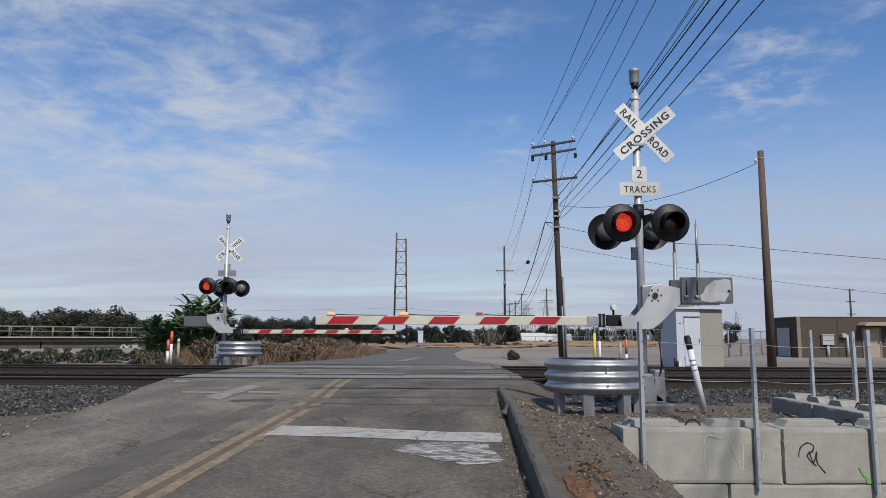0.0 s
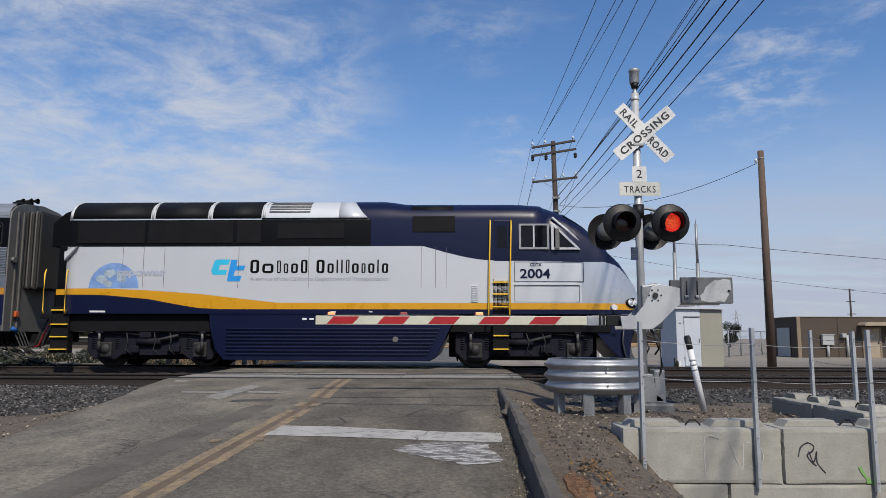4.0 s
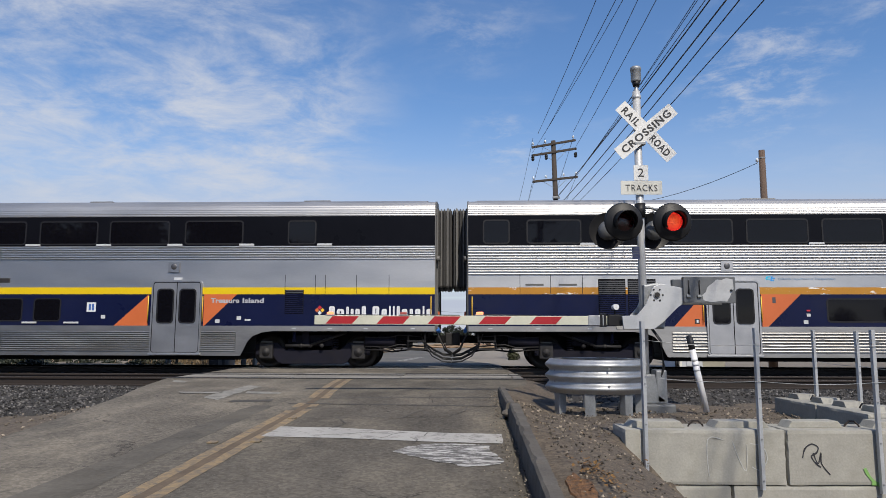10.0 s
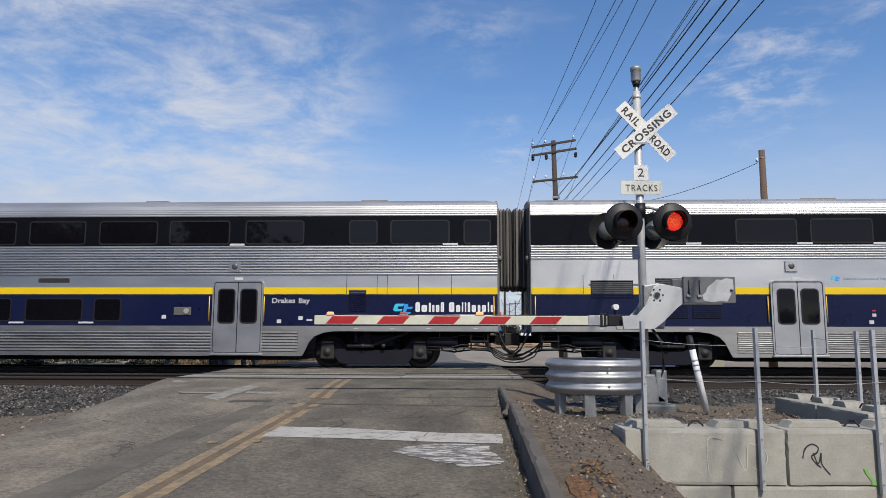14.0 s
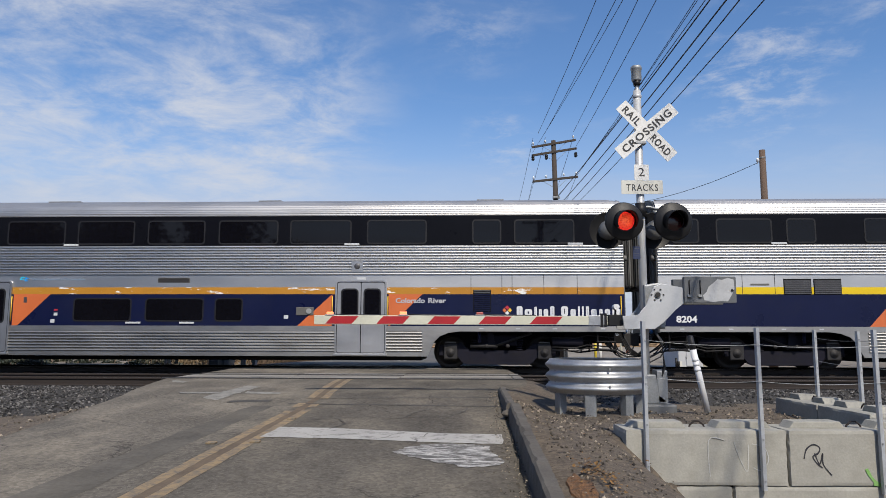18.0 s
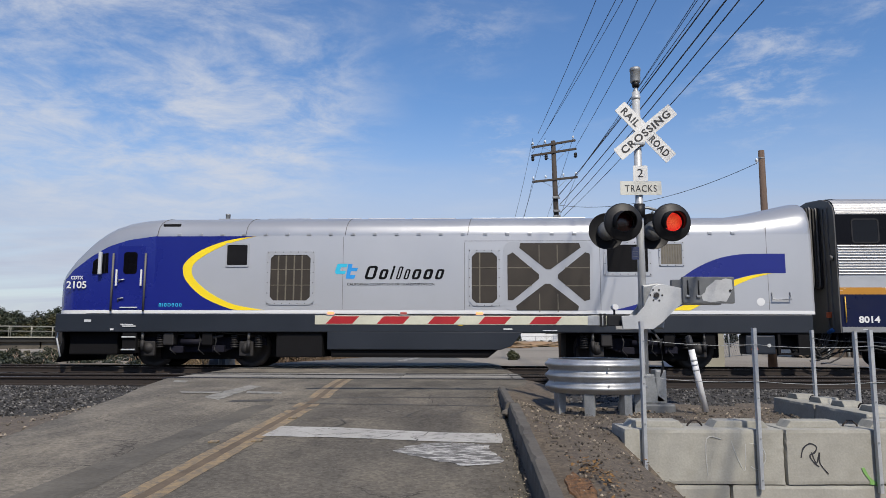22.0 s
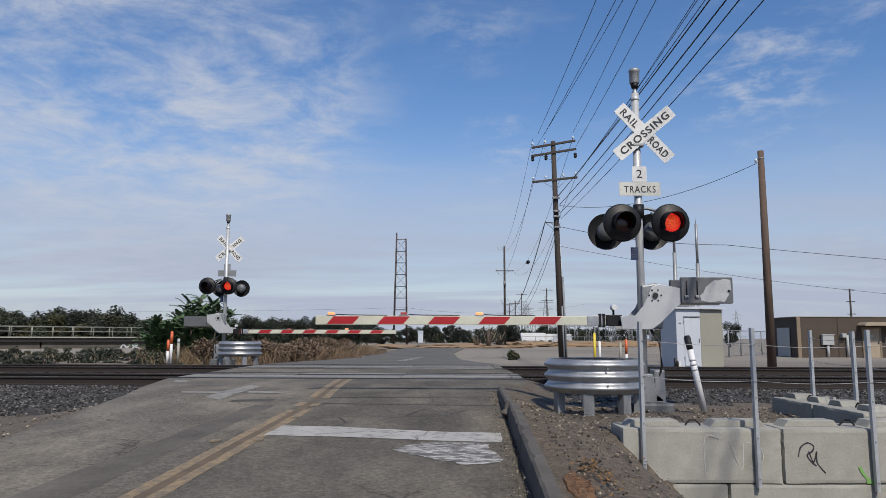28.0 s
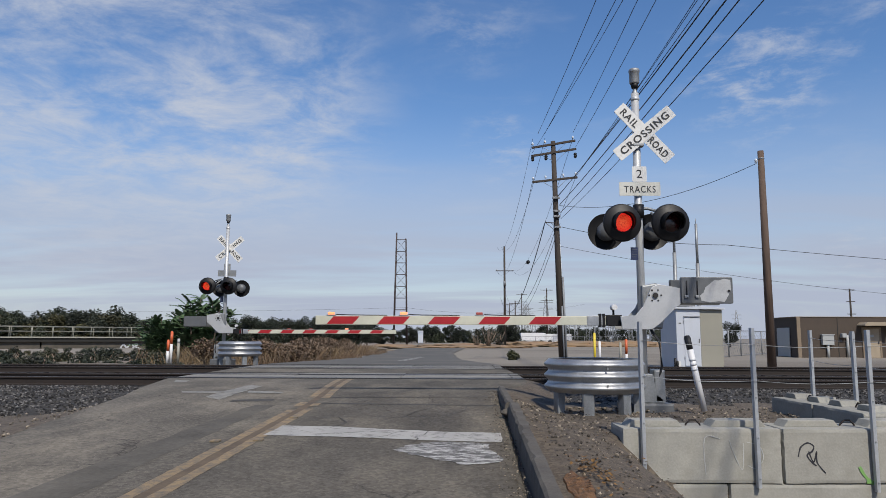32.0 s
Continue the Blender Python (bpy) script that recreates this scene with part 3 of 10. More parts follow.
M["mesh_tan"] = material("screen_tan", (0.15, 0.14, 0.12), 0.6, 0.3, var=0.2, scale=3, fine=90, bump=0.4)
M["mesh_brown"] = material("screen_brown", (0.030, 0.024, 0.018), 0.6, 0.2, var=0.3, scale=2, fine=90, bump=0.3)


def lens_pattern(m):
    """Ribbed lens: the glow breaks into small cells."""
    nt = m.node_tree
    N = nt.nodes.new
    b = nt.nodes["Principled BSDF"]
    co = N("ShaderNodeTexCoord")
    vo = N("ShaderNodeTexVoronoi"); vo.inputs["Scale"].default_value = 55
    link(nt, co.outputs["Object"], vo.inputs["Vector"])
    r = N("ShaderNodeMapRange"); r.inputs["From Min"].default_value, r.inputs["From Max"].default_value = 0.1, 0.6
    r.inputs["To Min"].default_value, r.inputs["To Max"].default_value = 1.7, 0.25
    # hotter towards the middle of the lens
    ln = N("ShaderNodeVectorMath"); ln.operation = "LENGTH"; link(nt, co.outputs["Object"], ln.inputs[0])
    hot = N("ShaderNodeMapRange"); hot.inputs["From Min"].default_value, hot.inputs["From Max"].default_value = 0.05, 0.15
    hot.inputs["To Min"].default_value, hot.inputs["To Max"].default_value = 1.0, 0.0
    link(nt, ln.outputs["Value"], hot.inputs["Value"])
    hue = N("ShaderNodeMix"); hue.data_type = "RGBA"; hue.inputs[6].default_value, hue.inputs[7].default_value = (0.9, 0.02, 0.02, 1), (1.0, 0.13, 0.035, 1)
    link(nt, hot.outputs[0], hue.inputs["Factor"]); link(nt, hue.outputs[2], b.inputs["Emission Color"])
    link(nt, vo.outputs["Distance"], r.inputs["Value"]); link(nt, r.outputs[0], b.inputs["Emission Strength"])


lens_pattern(M["lens_lit"])

# ---- ground, road and tracks ----
SKEW = -0.0377
C1, C2 = 15.92, 21.23                      # where the track centres cross x = 0
XL, XR = -5.9, 1.75                        # ends of the crossing surface
TURN = math.degrees(math.atan(SKEW))


def track_y(c, x):
    return c + SKEW * x


PROFILE_Y = (-80, -10, 0, 8, 11.5, 13, 24, 30, 45, 120, 2000)
PROFILE_Z = (-1.2, -0.90, -0.60, -0.20, -0.035, -0.012, -0.012, -0.12, -0.38, -0.45, -0.45)


def road_z(y):
    return float(np.interp(y, PROFILE_Y, PROFILE_Z))


def ground_z(x, y):
    z = road_z(y)
    if y > 30:
        z -= 0.03
    if x < -4.4:
        k = min(1, (-4.4 - x) / 2.0)
        z = z * (1 - k) + min(z - 0.05, -0.40) * k
    if x > 0.9:
        k = min(1, (x - 0.9) / 0.7)
        if y < 8.35:
            slope = road_z(y) + 0.10 - 0.30 * max(0, x - 1.15) - 0.85 * max(0, x - 2.08)
            z = z * (1 - k) + max(slope, -1.35) * k
            if x > 3.4:
                z = min(z, -1.0)
        elif y < 24:
            flat = -0.27 if y > 9.6 else -0.26
            z = z * (1 - k) + min(flat, z + 0.10) * k
        elif y < 45:
            z = z * (1 - k) + min(z, -0.30) * k
    if 13.2 < y < 23.8 and (x < XL - 0.6 or x > XR + 0.6):
        z = min(z, -0.42)
    return z


def grid_mesh(name, xs, ys, zf, mat):
    verts = [(x, y, zf(x, y)) for y in ys for x in xs]
    n = len(xs)
    faces = [(j * n + i, j * n + i + 1, (j + 1) * n + i + 1, (j + 1) * n + i) for j in range(len(ys) - 1) for i in range(n - 1)]
    me = raw_mesh(name, verts, faces, mat)
    for p in me.polygons:
        p.use_smooth = True
    return me


def spread(*stops):
    """stops: a, step, b, step, c ..."""
    out = [stops[0]]
    for k in range(1, len(stops) - 1, 2):
        n = max(1, round((stops[k + 1] - out[-1]) / stops[k]))
        a = out[-1]
        out += [a + (stops[k + 1] - a) * (i + 1) / n for i in range(n)]
    return out


def rough_ground(x, y):
    z = ground_z(x, y) - 0.02
    on_road = -4.6 < x < 0.85
    if not on_road and abs(y) < 60:
        z += 0.05 * (noise.noise(Vector((x * 0.9, y * 0.9, 0))) + 0.5 * noise.noise(Vector((x * 3, y * 3, 4))))
        if y > 26 and x < -9:
            z += 0.35 * max(0, noise.noise(Vector((x * 0.11, y * 0.11, 9)))) + 0.1
    else:
        z -= 0.03
    return z


def ground_material():
    """Sandy dirt: paler and sandier far off, gravelly near the tracks."""
    m = material("ground_soil", (0.092, 0.073, 0.053), 0.95, var=0.35, scale=0.6, fine=30, bump=0.9, depth=0.03, dirt=(0.058, 0.046, 0.035), dirt_amt=0.8, dirt_scale=0.6)
    nt = m.node_tree
    N = nt.nodes.new
    b = nt.nodes["Principled BSDF"]
    src = b.inputs["Base Color"].links[0].from_socket
    co = N("ShaderNodeTexCoord")
    vo = N("ShaderNodeTexVoronoi"); vo.inputs["Scale"].default_value = 22
    link(nt, co.outputs["Object"], vo.inputs["Vector"])
    hs = N("ShaderNodeHueSaturation")
    r = N("ShaderNodeMapRange"); r.inputs["To Min"].default_value, r.inputs["To Max"].default_value = 0.7, 1.35
    sc = N("ShaderNodeSeparateColor"); link(nt, vo.outputs["Color"], sc.inputs[0])
    link(nt, sc.outputs[0], r.inputs["Value"]); link(nt, r.outputs[0], hs.inputs["Value"]); link(nt, src, hs.inputs["Color"])
    no = N("ShaderNodeTexNoise"); no.inputs["Scale"].default_value = 0.05; no.inputs["Detail"].default_value = 6
    link(nt, co.outputs["Object"], no.inputs["Vector"])
    sx = N("ShaderNodeSeparateXYZ"); link(nt, co.outputs["Object"], sx.inputs[0])
    far = N("ShaderNodeMapRange"); far.inputs["From Min"].default_value, far.inputs["From Max"].default_value = 24.5, 34
    link(nt, sx.outputs["Y"], far.inputs["Value"])
    mm = N("ShaderNodeMath"); mm.operation = "MULTIPLY"; link(nt, far.outputs[0], mm.inputs[0])
    pr = N("ShaderNodeMapRange"); pr.inputs["From Min"].default_value, pr.inputs["From Max"].default_value = 0.22, 0.50
    link(nt, no.outputs["Fac"], pr.inputs["Value"]); link(nt, pr.outputs[0], mm.inputs[1])
    mx = N("ShaderNodeMix"); mx.data_type = "RGBA"; mx.inputs[7].default_value = (0.21, 0.185, 0.15, 1)
    link(nt, mm.outputs[0], mx.inputs["Factor"]); link(nt, hs.outputs[0], mx.inputs[6]); link(nt, mx.outputs[2], b.inputs["Base Color"])
    return m


ground = new("ground", grid_mesh("ground", spread(-1800, 300, -60, 4, -14, 0.5, -4, 1, 0, 0.25, 7, 1.5, 40, 8, 80, 300, 1800),
                                 spread(-300, 60, -12, 1.5, 4, 0.25, 14, 0.6, 30, 1.2, 60, 10, 140, 120, 2400), rough_ground, ground_material()))
tagged(ground, "dry sandy dirt and gravel ground round the crossing", "ground", kind="structure")


def road_sheet(name, y0f, y1f, left, right, n, mat, lift=0.0):
    """A stretch of road between two lines across it; left and right give its edges at a given y."""
    vs, fs = [], []
    cols = 12
    for j in range(n + 1):
        for i in range(cols + 1):
            k = j / n
            ya = y0f(0) + (y1f(0) - y0f(0)) * k
            u = 0.0 if i == 0 else 1.0 if i == cols else 0.012 + 0.976 * (i - 1) / (cols - 2)
            x = left(ya) + (right(ya) - left(ya)) * u
            y = y0f(x) + (y1f(x) - y0f(x)) * k
            edge = 0.03 * noise.noise(Vector((y * 1.3, i, 0))) if i in (0, cols) else 0
            drop = -0.05 if i in (0, cols) else 0
            vs.append((x + edge * 3, y, road_z(y) + lift + drop))
    w = cols + 1
    fs = [(j * w + i, j * w + i + 1, (j + 1) * w + i + 1, (j + 1) * w + i) for j in range(n) for i in range(cols)]
    me = raw_mesh(name, vs, fs, mat)
    for p in me.polygons:
        p.use_smooth = True
    return me


def left_edge(y):
    return float(np.interp(y, (-40, 3, 7.2, 11, 15, 23, 26, 34, 60, 140), (-5.2, -5.0, -4.7, -5.0, -5.9, -5.9, -5.7, -5.3, -5.2, -4.0)))


def right_edge(y):
    return float(np.interp(y, (-40, 5.4, 12, 13.5, 15, 23, 26, 34, 60, 140), (0.45, 0.66, 0.96, 1.6, 1.8, 1.9, 1.6, 1.0, 0.9, 6.0)))


road = new("road", road_sheet("road", lambda x: -30, lambda x: track_y(C1, x) - 0.86, left_edge, right_edge, 90, M["asphalt"]))
tagged(road, "worn grey asphalt road with cracks and patches", "road", kind="structure")
road2 = new("road_between_tracks", road_sheet("road_between_tracks", lambda x: track_y(C1, x) + 1.42, lambda x: track_y(C2, x) - 1.42, left_edge, right_edge, 6, M["asphalt"]))
tagged(road2, "asphalt road strip between the two tracks", "road", kind="structure")
road3 = new("road_beyond", road_sheet("road_beyond", lambda x: track_y(C2, x) + 1.42, lambda x: 140.0, left_edge, right_edge, 60, M["asphalt_far"]))
tagged(road3, "asphalt road running on beyond the tracks", "road", kind="structure")


def shoulder(name, y0, y1, n):
    """A gravel slope from the edge of the asphalt down to the ballast."""
    vs, fs = [], []
    for j in range(n + 1):
        y = y0 + (y1 - y0) * j / n
        e, z = right_edge(y), road_z(y)
        k = min(1.0, (y - y0) / 1.2)
        for dx, zz in ((-0.12, z - 0.008), (0.10, z - 0.03), (0.35, -0.12), (0.70, -0.22), (1.15, -0.36)):
            zz = zz if dx < 0 else min(zz, -0.34) * (1 - k) + zz * k
            vs.append((e + dx + 0.05 * noise.noise(Vector((y * 2.2, dx * 3, 1))), y, zz + (0.02 * noise.noise(Vector((y * 3, dx * 4, 6))) if dx > 0 else 0)))
    fs = [(j * 5 + i, j * 5 + i + 1, (j + 1) * 5 + i + 1, (j + 1) * 5 + i) for j in range(n) for i in range(4)]
    ob = new(name, raw_mesh(name, vs, fs, ground.data.materials[0]))
    return tagged(ob, "gravel shoulder sloping down from the crossing", "shoulder", kind="structure")


shoulder("shoulder_near", 10.6, 15.2, 32)


def road_mark(name, pts, mat, label, lift=0.006):
    """A painted patch whose outline (x, y) lies on the road; cut in short strips that follow its rise."""
    bm = B()
    vs = [bm.verts.new((x, y, 0)) for x, y in pts]
    bm.faces.new(vs)
    ys = [p[1] for p in pts]
    y = math.floor(min(ys)) + 0.5
    while y < max(ys):
        bmesh.ops.bisect_plane(bm, geom=bm.verts[:] + bm.edges[:] + bm.faces[:], plane_co=(0, y, 0), plane_no=(0, 1, 0))
        y += 0.5
    for v in bm.verts:
        y0 = v.co.y
        v.co.z = road_z(y0) + lift
    ob = new(name, mesh_of(name, bm, mat))
    return tagged(ob, label, "road marking", kind="structure")


def centre_x(y):
    return float(np.interp(y, (-6, 5.4, 7.97, 9.8, 11.2, 14.6), (-3.1, -2.24, -2.05, -1.92, -1.88, -2.02)))


def worn_strip(name, x_of, y0, y1, half, mat, label, lift, seed):
    """A painted stripe along the road with ragged edges."""
    n = max(6, int((y1 - y0) / 0.12))
    ys = [y0 + (y1 - y0) * k / n for k in range(n + 1)]
    rag = lambda y, k: 0.012 * noise.noise(Vector((y * 5.5, k * 7.7, seed))) + 0.010 * noise.noise(Vector((y * 17, k * 3.1, seed)))
    road_mark(name, [(x_of(y) - half + rag(y, 1), y) for y in ys] + [(x_of(y) + half + rag(y, 2), y) for y in reversed(ys)], mat, label, lift)


for k, dx in enumerate((-0.105, 0.105)):
    for y0, y1 in ((-6, 9.72 + 0.1 * k), (10.05, 10.45 - 0.1 * k), (10.95, 15.0)):
        worn_strip("centre_line", lambda y: centre_x(y) + dx, y0, y1, 0.056, M["line_yellow"], "worn yellow centre line on the asphalt", 0.0035, k)
    road_mark("centre_line_far", [(-1.75 + dx - 0.05, 30), (-1.75 + dx + 0.05, 30), (-1.35 + dx + 0.05, 46), (-1.35 + dx - 0.05, 46)], M["line_white"], "pale centre line beyond the tracks")


def ragged(pts, step, amount, seed):
    """The outline pts with its edges broken up."""
    out = []
    for (xa, ya), (xb, yb) in zip(pts, pts[1:] + pts[:1]):
        n = max(1, int(math.hypot(xb - xa, yb - ya) / step))
        for k in range(n):
            x, y = xa + (xb - xa) * k / n, ya + (yb - ya) * k / n
            out.append((x + amount * noise.noise(Vector((x * 9, y * 9, seed))), y + amount * noise.noise(Vector((x * 9, y * 9, seed + 5)))))
    return out


road_mark("stop_line", ragged([(-1.94, 7.88), (-1.87, 8.48), (-1.20, 8.41), (0.00, 8.10), (0.64, 8.04), (0.62, 7.51), (0.00, 7.59), (-1.11, 7.79)], 0.1, 0.025, 1), M["line_white"], "cracked white stop line across the lane", 0.005)
road_mark("worn_paint", ragged([(-0.49, 7.13), (-0.36, 7.35), (-0.19, 7.47), (0.04, 7.53), (0.30, 7.50), (0.49, 7.42), (0.49, 7.14), (0.54, 6.91), (0.49, 6.58), (0.34, 6.51), (0.15, 6.49), (0.09, 6.64), (-0.08, 6.69), (-0.15, 6.83), (-0.30, 6.93)], 0.05, 0.07, 2), M["line_worn"], "patch of older white paint worn into streaks below the stop line", 0.0045)
# cracks through the stop line
for pts in (((-0.80, 7.50), (-0.72, 7.62), (-0.78, 7.72), (-0.60, 7.85), (-0.55, 8.00), (-0.42, 8.14)), ((-0.30, 7.50), (-0.26, 7.70), (-0.34, 7.82), (-0.20, 7.92), (-0.16, 8.12)), ((-1.35, 7.95), (-1.1, 8.0), (-0.85, 8.12), (-0.6, 8.1)),
            ((-1.6, 9.0), (-1.0, 9.25), (-0.6, 9.1), (-0.2, 9.3), (0.4, 9.2)), ((-0.5, 9.1), (-0.35, 9.6), (-0.1, 10.0), (-0.05, 10.4)), ((0.1, 9.3), (0.3, 9.7), (0.35, 10.2)), ((-1.3, 8.3), (-1.15, 8.7), (-1.3, 9.1))):
    w = [0.004 + 0.007 * abs(noise.noise(Vector((x * 9, y * 9, 2)))) for x, y in pts]
    a, b = Vector(pts[0]), Vector(pts[-1])
    side = Vector((-(b - a).y, (b - a).x)).normalized()
    road_mark("road_crack", [(x - side.x * k, y - side.y * k) for (x, y), k in zip(pts, w)] + [(x + side.x * k, y + side.y * k) for (x, y), k in reversed(list(zip(pts, w)))], M["tar"], "jagged dark crack in the asphalt", 0.0065)
# darker seam strip beside the centre line and the brown stain between the lines
road_mark("patch_strip", [(-2.95 + 0.084 * (y - 3) + 0.05 * noise.noise(Vector((y * 2.3, 0, 5))), y) for y in [3 + 0.4 * k for k in range(19)]] + [(-3.5 + 0.118 * (y - 3) + 0.07 * noise.noise(Vector((y * 1.9, 4, 5))), y) for y in [10.2 - 0.4 * k for k in range(19)]], M["seam_strip"], "darker strip of newer asphalt along the centre line", 0.002)
worn_strip("line_stain", centre_x, 2, 15.0, 0.055, M["line_stain"], "brown stain between the centre lines", 0.0028, 9)
for pts in ([(-3.63, 11.02), (-3.31, 10.70), (-3.20, 12.80), (-3.49, 13.05)], [(-4.26, 11.78), (-3.58, 11.80), (-3.49, 11.50), (-4.15, 11.49)], [(-3.20, 11.91), (-2.58, 11.72), (-2.56, 11.45), (-3.11, 11.51)], [(-5.37, 14.52), (-5.05, 14.35), (-4.91, 13.81), (-5.21, 13.97)]):
    road_mark("worn_paint", ragged(pts, 0.12, 0.05, 3), M["line_faint"], "faded white paint remnant on the asphalt", 0.003)
for x, y in ((-2.35, 7.53), (-1.92, 7.59), (-1.86, 9.06)):
    bm = B()
    bm_box(bm, -0.05, 0.05, -0.05, 0.05, 0, 0.02, 0.012)
    solid("road_stud", bm, M["line_yellow"], pose(x, y, road_z(y) - 0.002), "yellow road stud beside the centre line", "road stud", "road studs")
# sealed cracks and patches across the lane
for k, (x0, y0, x1, y1, w) in enumerate(((-2.0, 12.6, 1.1, 12.2, 0.10), (-1.1, 12.5, -0.3, 12.45, 0.22), (-2.2, 10.4, 0.9, 10.15, 0.07), (-1.7, 11.0, 0.9, 11.1, 0.06),
                                          (-3.1, 10.6, -2.5, 10.7, 0.22))):
    road_mark("crack_seal", [(x0, y0 - w / 2), (x1, y1 - w / 2), (x1, y1 + w / 2), (x0, y0 + w / 2)], M["tar"], "dark sealed crack across the asphalt", 0.003)


def rail_profile():
    return [(-0.07, -0.172), (0.07, -0.172), (0.07, -0.16), (0.012, -0.14), (0.010, -0.05), (0.036, -0.035), (0.036, -0.006), (0.026, 0.0),
            (-0.026, 0.0), (-0.036, -0.006), (-0.036, -0.035), (-0.010, -0.05), (-0.012, -0.14), (-0.07, -0.16)]


def build_track(name, c):
    t = thing(name, pose(0, c, 0, 0, 0, TURN), "railway track with rusty rails on timber ties", "railway track", kind="structure")
    for s in (-0.755, 0.755):
        bm = B()
        pts = rail_profile()
        a = [bm.verts.new((-420, s + u, z)) for u, z in pts]
        b = [bm.verts.new((420, s + u, z)) for u, z in pts]
        for k in range(len(pts)):
            f = bm.faces.new((a[k], a[(k + 1) % len(pts)], b[(k + 1) % len(pts)], b[k]))
            f.material_index = 1 if k == 7 else 0
        part("rail", bm, [M["rail"], M["rail_top"]], t)
    tie = mesh_of("tie", bm_box(B(), -0.115, 0.115, -1.3, 1.3, -0.34, -0.172, 0.012), M["tie"])
    rng = random.Random(c)
    far = B()
    x = -60.0
    while x < 60:
        if not (XL - 0.2 < x < XR + 0.3):
            if -22 < x < 24:
                ob = new("tie", tie)
                ob.parent = t
                ob.matrix_basis = pose(x + rng.uniform(-0.03, 0.03), rng.uniform(-0.06, 0.06), rng.uniform(-0.012, 0.004), 0, 0, rng.uniform(-1.5, 1.5))
            else:
                bm_box(far, x - 0.115, x + 0.115, -1.3, 1.3, -0.34, -0.175)
        x += 0.52
    ob = part("far_ties", far, M["tie"], t)
    ob["kind"] = "stuff"
    # crossing surface: concrete panels between and beside the rails, with open flangeways
    rng = random.Random(int(c * 10))
    spans = ((-1.40, -0.815), (-0.655, -0.01), (0.01, 0.655), (0.815, 1.40))
    for y0, y1 in spans[1:] if c == C1 else spans:
        x = XL + 0.1 + SKEW * 0
        while x < XR - 0.1:
            x1 = min(x + 2.44, XR)
            bm = bm_box(B(), x + 0.008, x1 - 0.008, y0, y1, -0.15, -0.006 + rng.uniform(-0.006, 0.003), 0.012)
            part("crossing_panel", bm, M["panel"], t)
            x = x1
    for s in (-1, 1):
        for a, b in ((0.622, 0.714), (0.796, 0.862), (1.395, 1.43)):
            if c == C1 and s < 0 and a > 1:
                continue
            part("rubber_seal", bm_box(B(), XL, XR, *sorted((s * a, s * b)), -0.12, 0.001), M["rubber"], t)
    bm = bm_box(B(), XL, XR, -1.41, 1.41, -0.32, -0.16)
    part("panel_bed", bm, M["tar"], t)
    return t


track_near = build_track("track_near", C1)
track_far = build_track("track_far", C2)


def ballast_z(d1, d2):
    """Height of the ballast at distances d1, d2 (signed) from the two track centres."""
    if d1 < 0:
        return float(np.interp(-d1, (0, 1.55, 2.0, 4.3, 4.9), (-0.19, -0.19, -0.21, -0.40, -0.52)))
    if d2 > 0:
        return float(np.interp(d2, (0, 1.55, 2.0, 3.4, 4.0), (-0.19, -0.19, -0.21, -0.38, -0.52)))
    return -0.20 if min(d1, -d2) < 1.6 else -0.27


def build_ballast(name, x0, x1, step):
    def zf(x, v):
        d1, d2 = v, v - (C2 - C1)
        return ballast_z(d1, d2) + 0.03 * noise.noise(Vector((x * 3, v * 3, 1))) + 0.025 * noise.noise(Vector((x * 9, v * 9, 3)))
    me = grid_mesh(name, spread(x0, step, x1), spread(-4.9, 0.22, 10.2), lambda x, v: zf(x, v), M["ballast"])
    for v in me.vertices:
        v.co.y += track_y(C1, v.co.x)
    ob = new(name, me)
    return tagged(ob, "dark grey crushed stone ballast bed", "ballast", kind="structure")


build_ballast("ballast_bed_west", -18, XL + 0.6, 0.22)
build_ballast("ballast_bed_east", XR - 0.6, 20, 0.22)
build_ballast("ballast_bed_far_west", -420, -18, 6)
build_ballast("ballast_bed_far_east", 20, 420, 6)


def pebbles(name, places, mat, rng, label):
    """Many small broken stones in one mesh; places gives x, y, z, size."""
    base = [Vector(p) for p in ((1, 0, 0), (-1, 0, 0), (0, 1, 0), (0, -1, 0), (0, 0, 1), (0, 0, -1))]
    tris = ((0, 2, 4), (2, 1, 4), (1, 3, 4), (3, 0, 4), (2, 0, 5), (1, 2, 5), (3, 1, 5), (0, 3, 5))
    vs, fs = [], []
    for x, y, z, s in places:
        n = len(vs)
        q = Euler((rng.uniform(0, 6), rng.uniform(0, 6), rng.uniform(0, 6))).to_matrix()
        for p in base:
            d = q @ p * s * rng.uniform(0.6, 1.2)
            vs.append((x + d.x, y + d.y, z + d.z * 0.8))
        fs += [(a + n, b + n, c + n) for a, b, c in tris]
    me = raw_mesh(name, vs, fs, mat)
    ob = new(name, me)
    return tagged(ob, label, "stones", kind="stuff")


def island_stone(name, color, lo, hi, few=1.0):
    m = material(name, color, 0.92, var=0.2, scale=9, fine=60, bump=0.3)
    nt = m.node_tree
    b = nt.nodes["Principled BSDF"]
    src = b.inputs["Base Color"].links[0].from_socket
    g = nt.nodes.new("ShaderNodeNewGeometry")
    r = nt.nodes.new("ShaderNodeMapRange"); r.inputs["To Min"].default_value, r.inputs["To Max"].default_value = lo, hi
    po = nt.nodes.new("ShaderNodeMath"); po.operation = "POWER"; po.inputs[1].default_value = few
    link(nt, g.outputs["Random Per Island"], po.inputs[0]); link(nt, po.outputs[0], r.inputs["Value"])
    h = nt.nodes.new("ShaderNodeHueSaturation")
    link(nt, src, h.inputs["Color"]); link(nt, r.outputs[0], h.inputs["Value"]); link(nt, h.outputs[0], b.inputs["Base Color"])
    return m


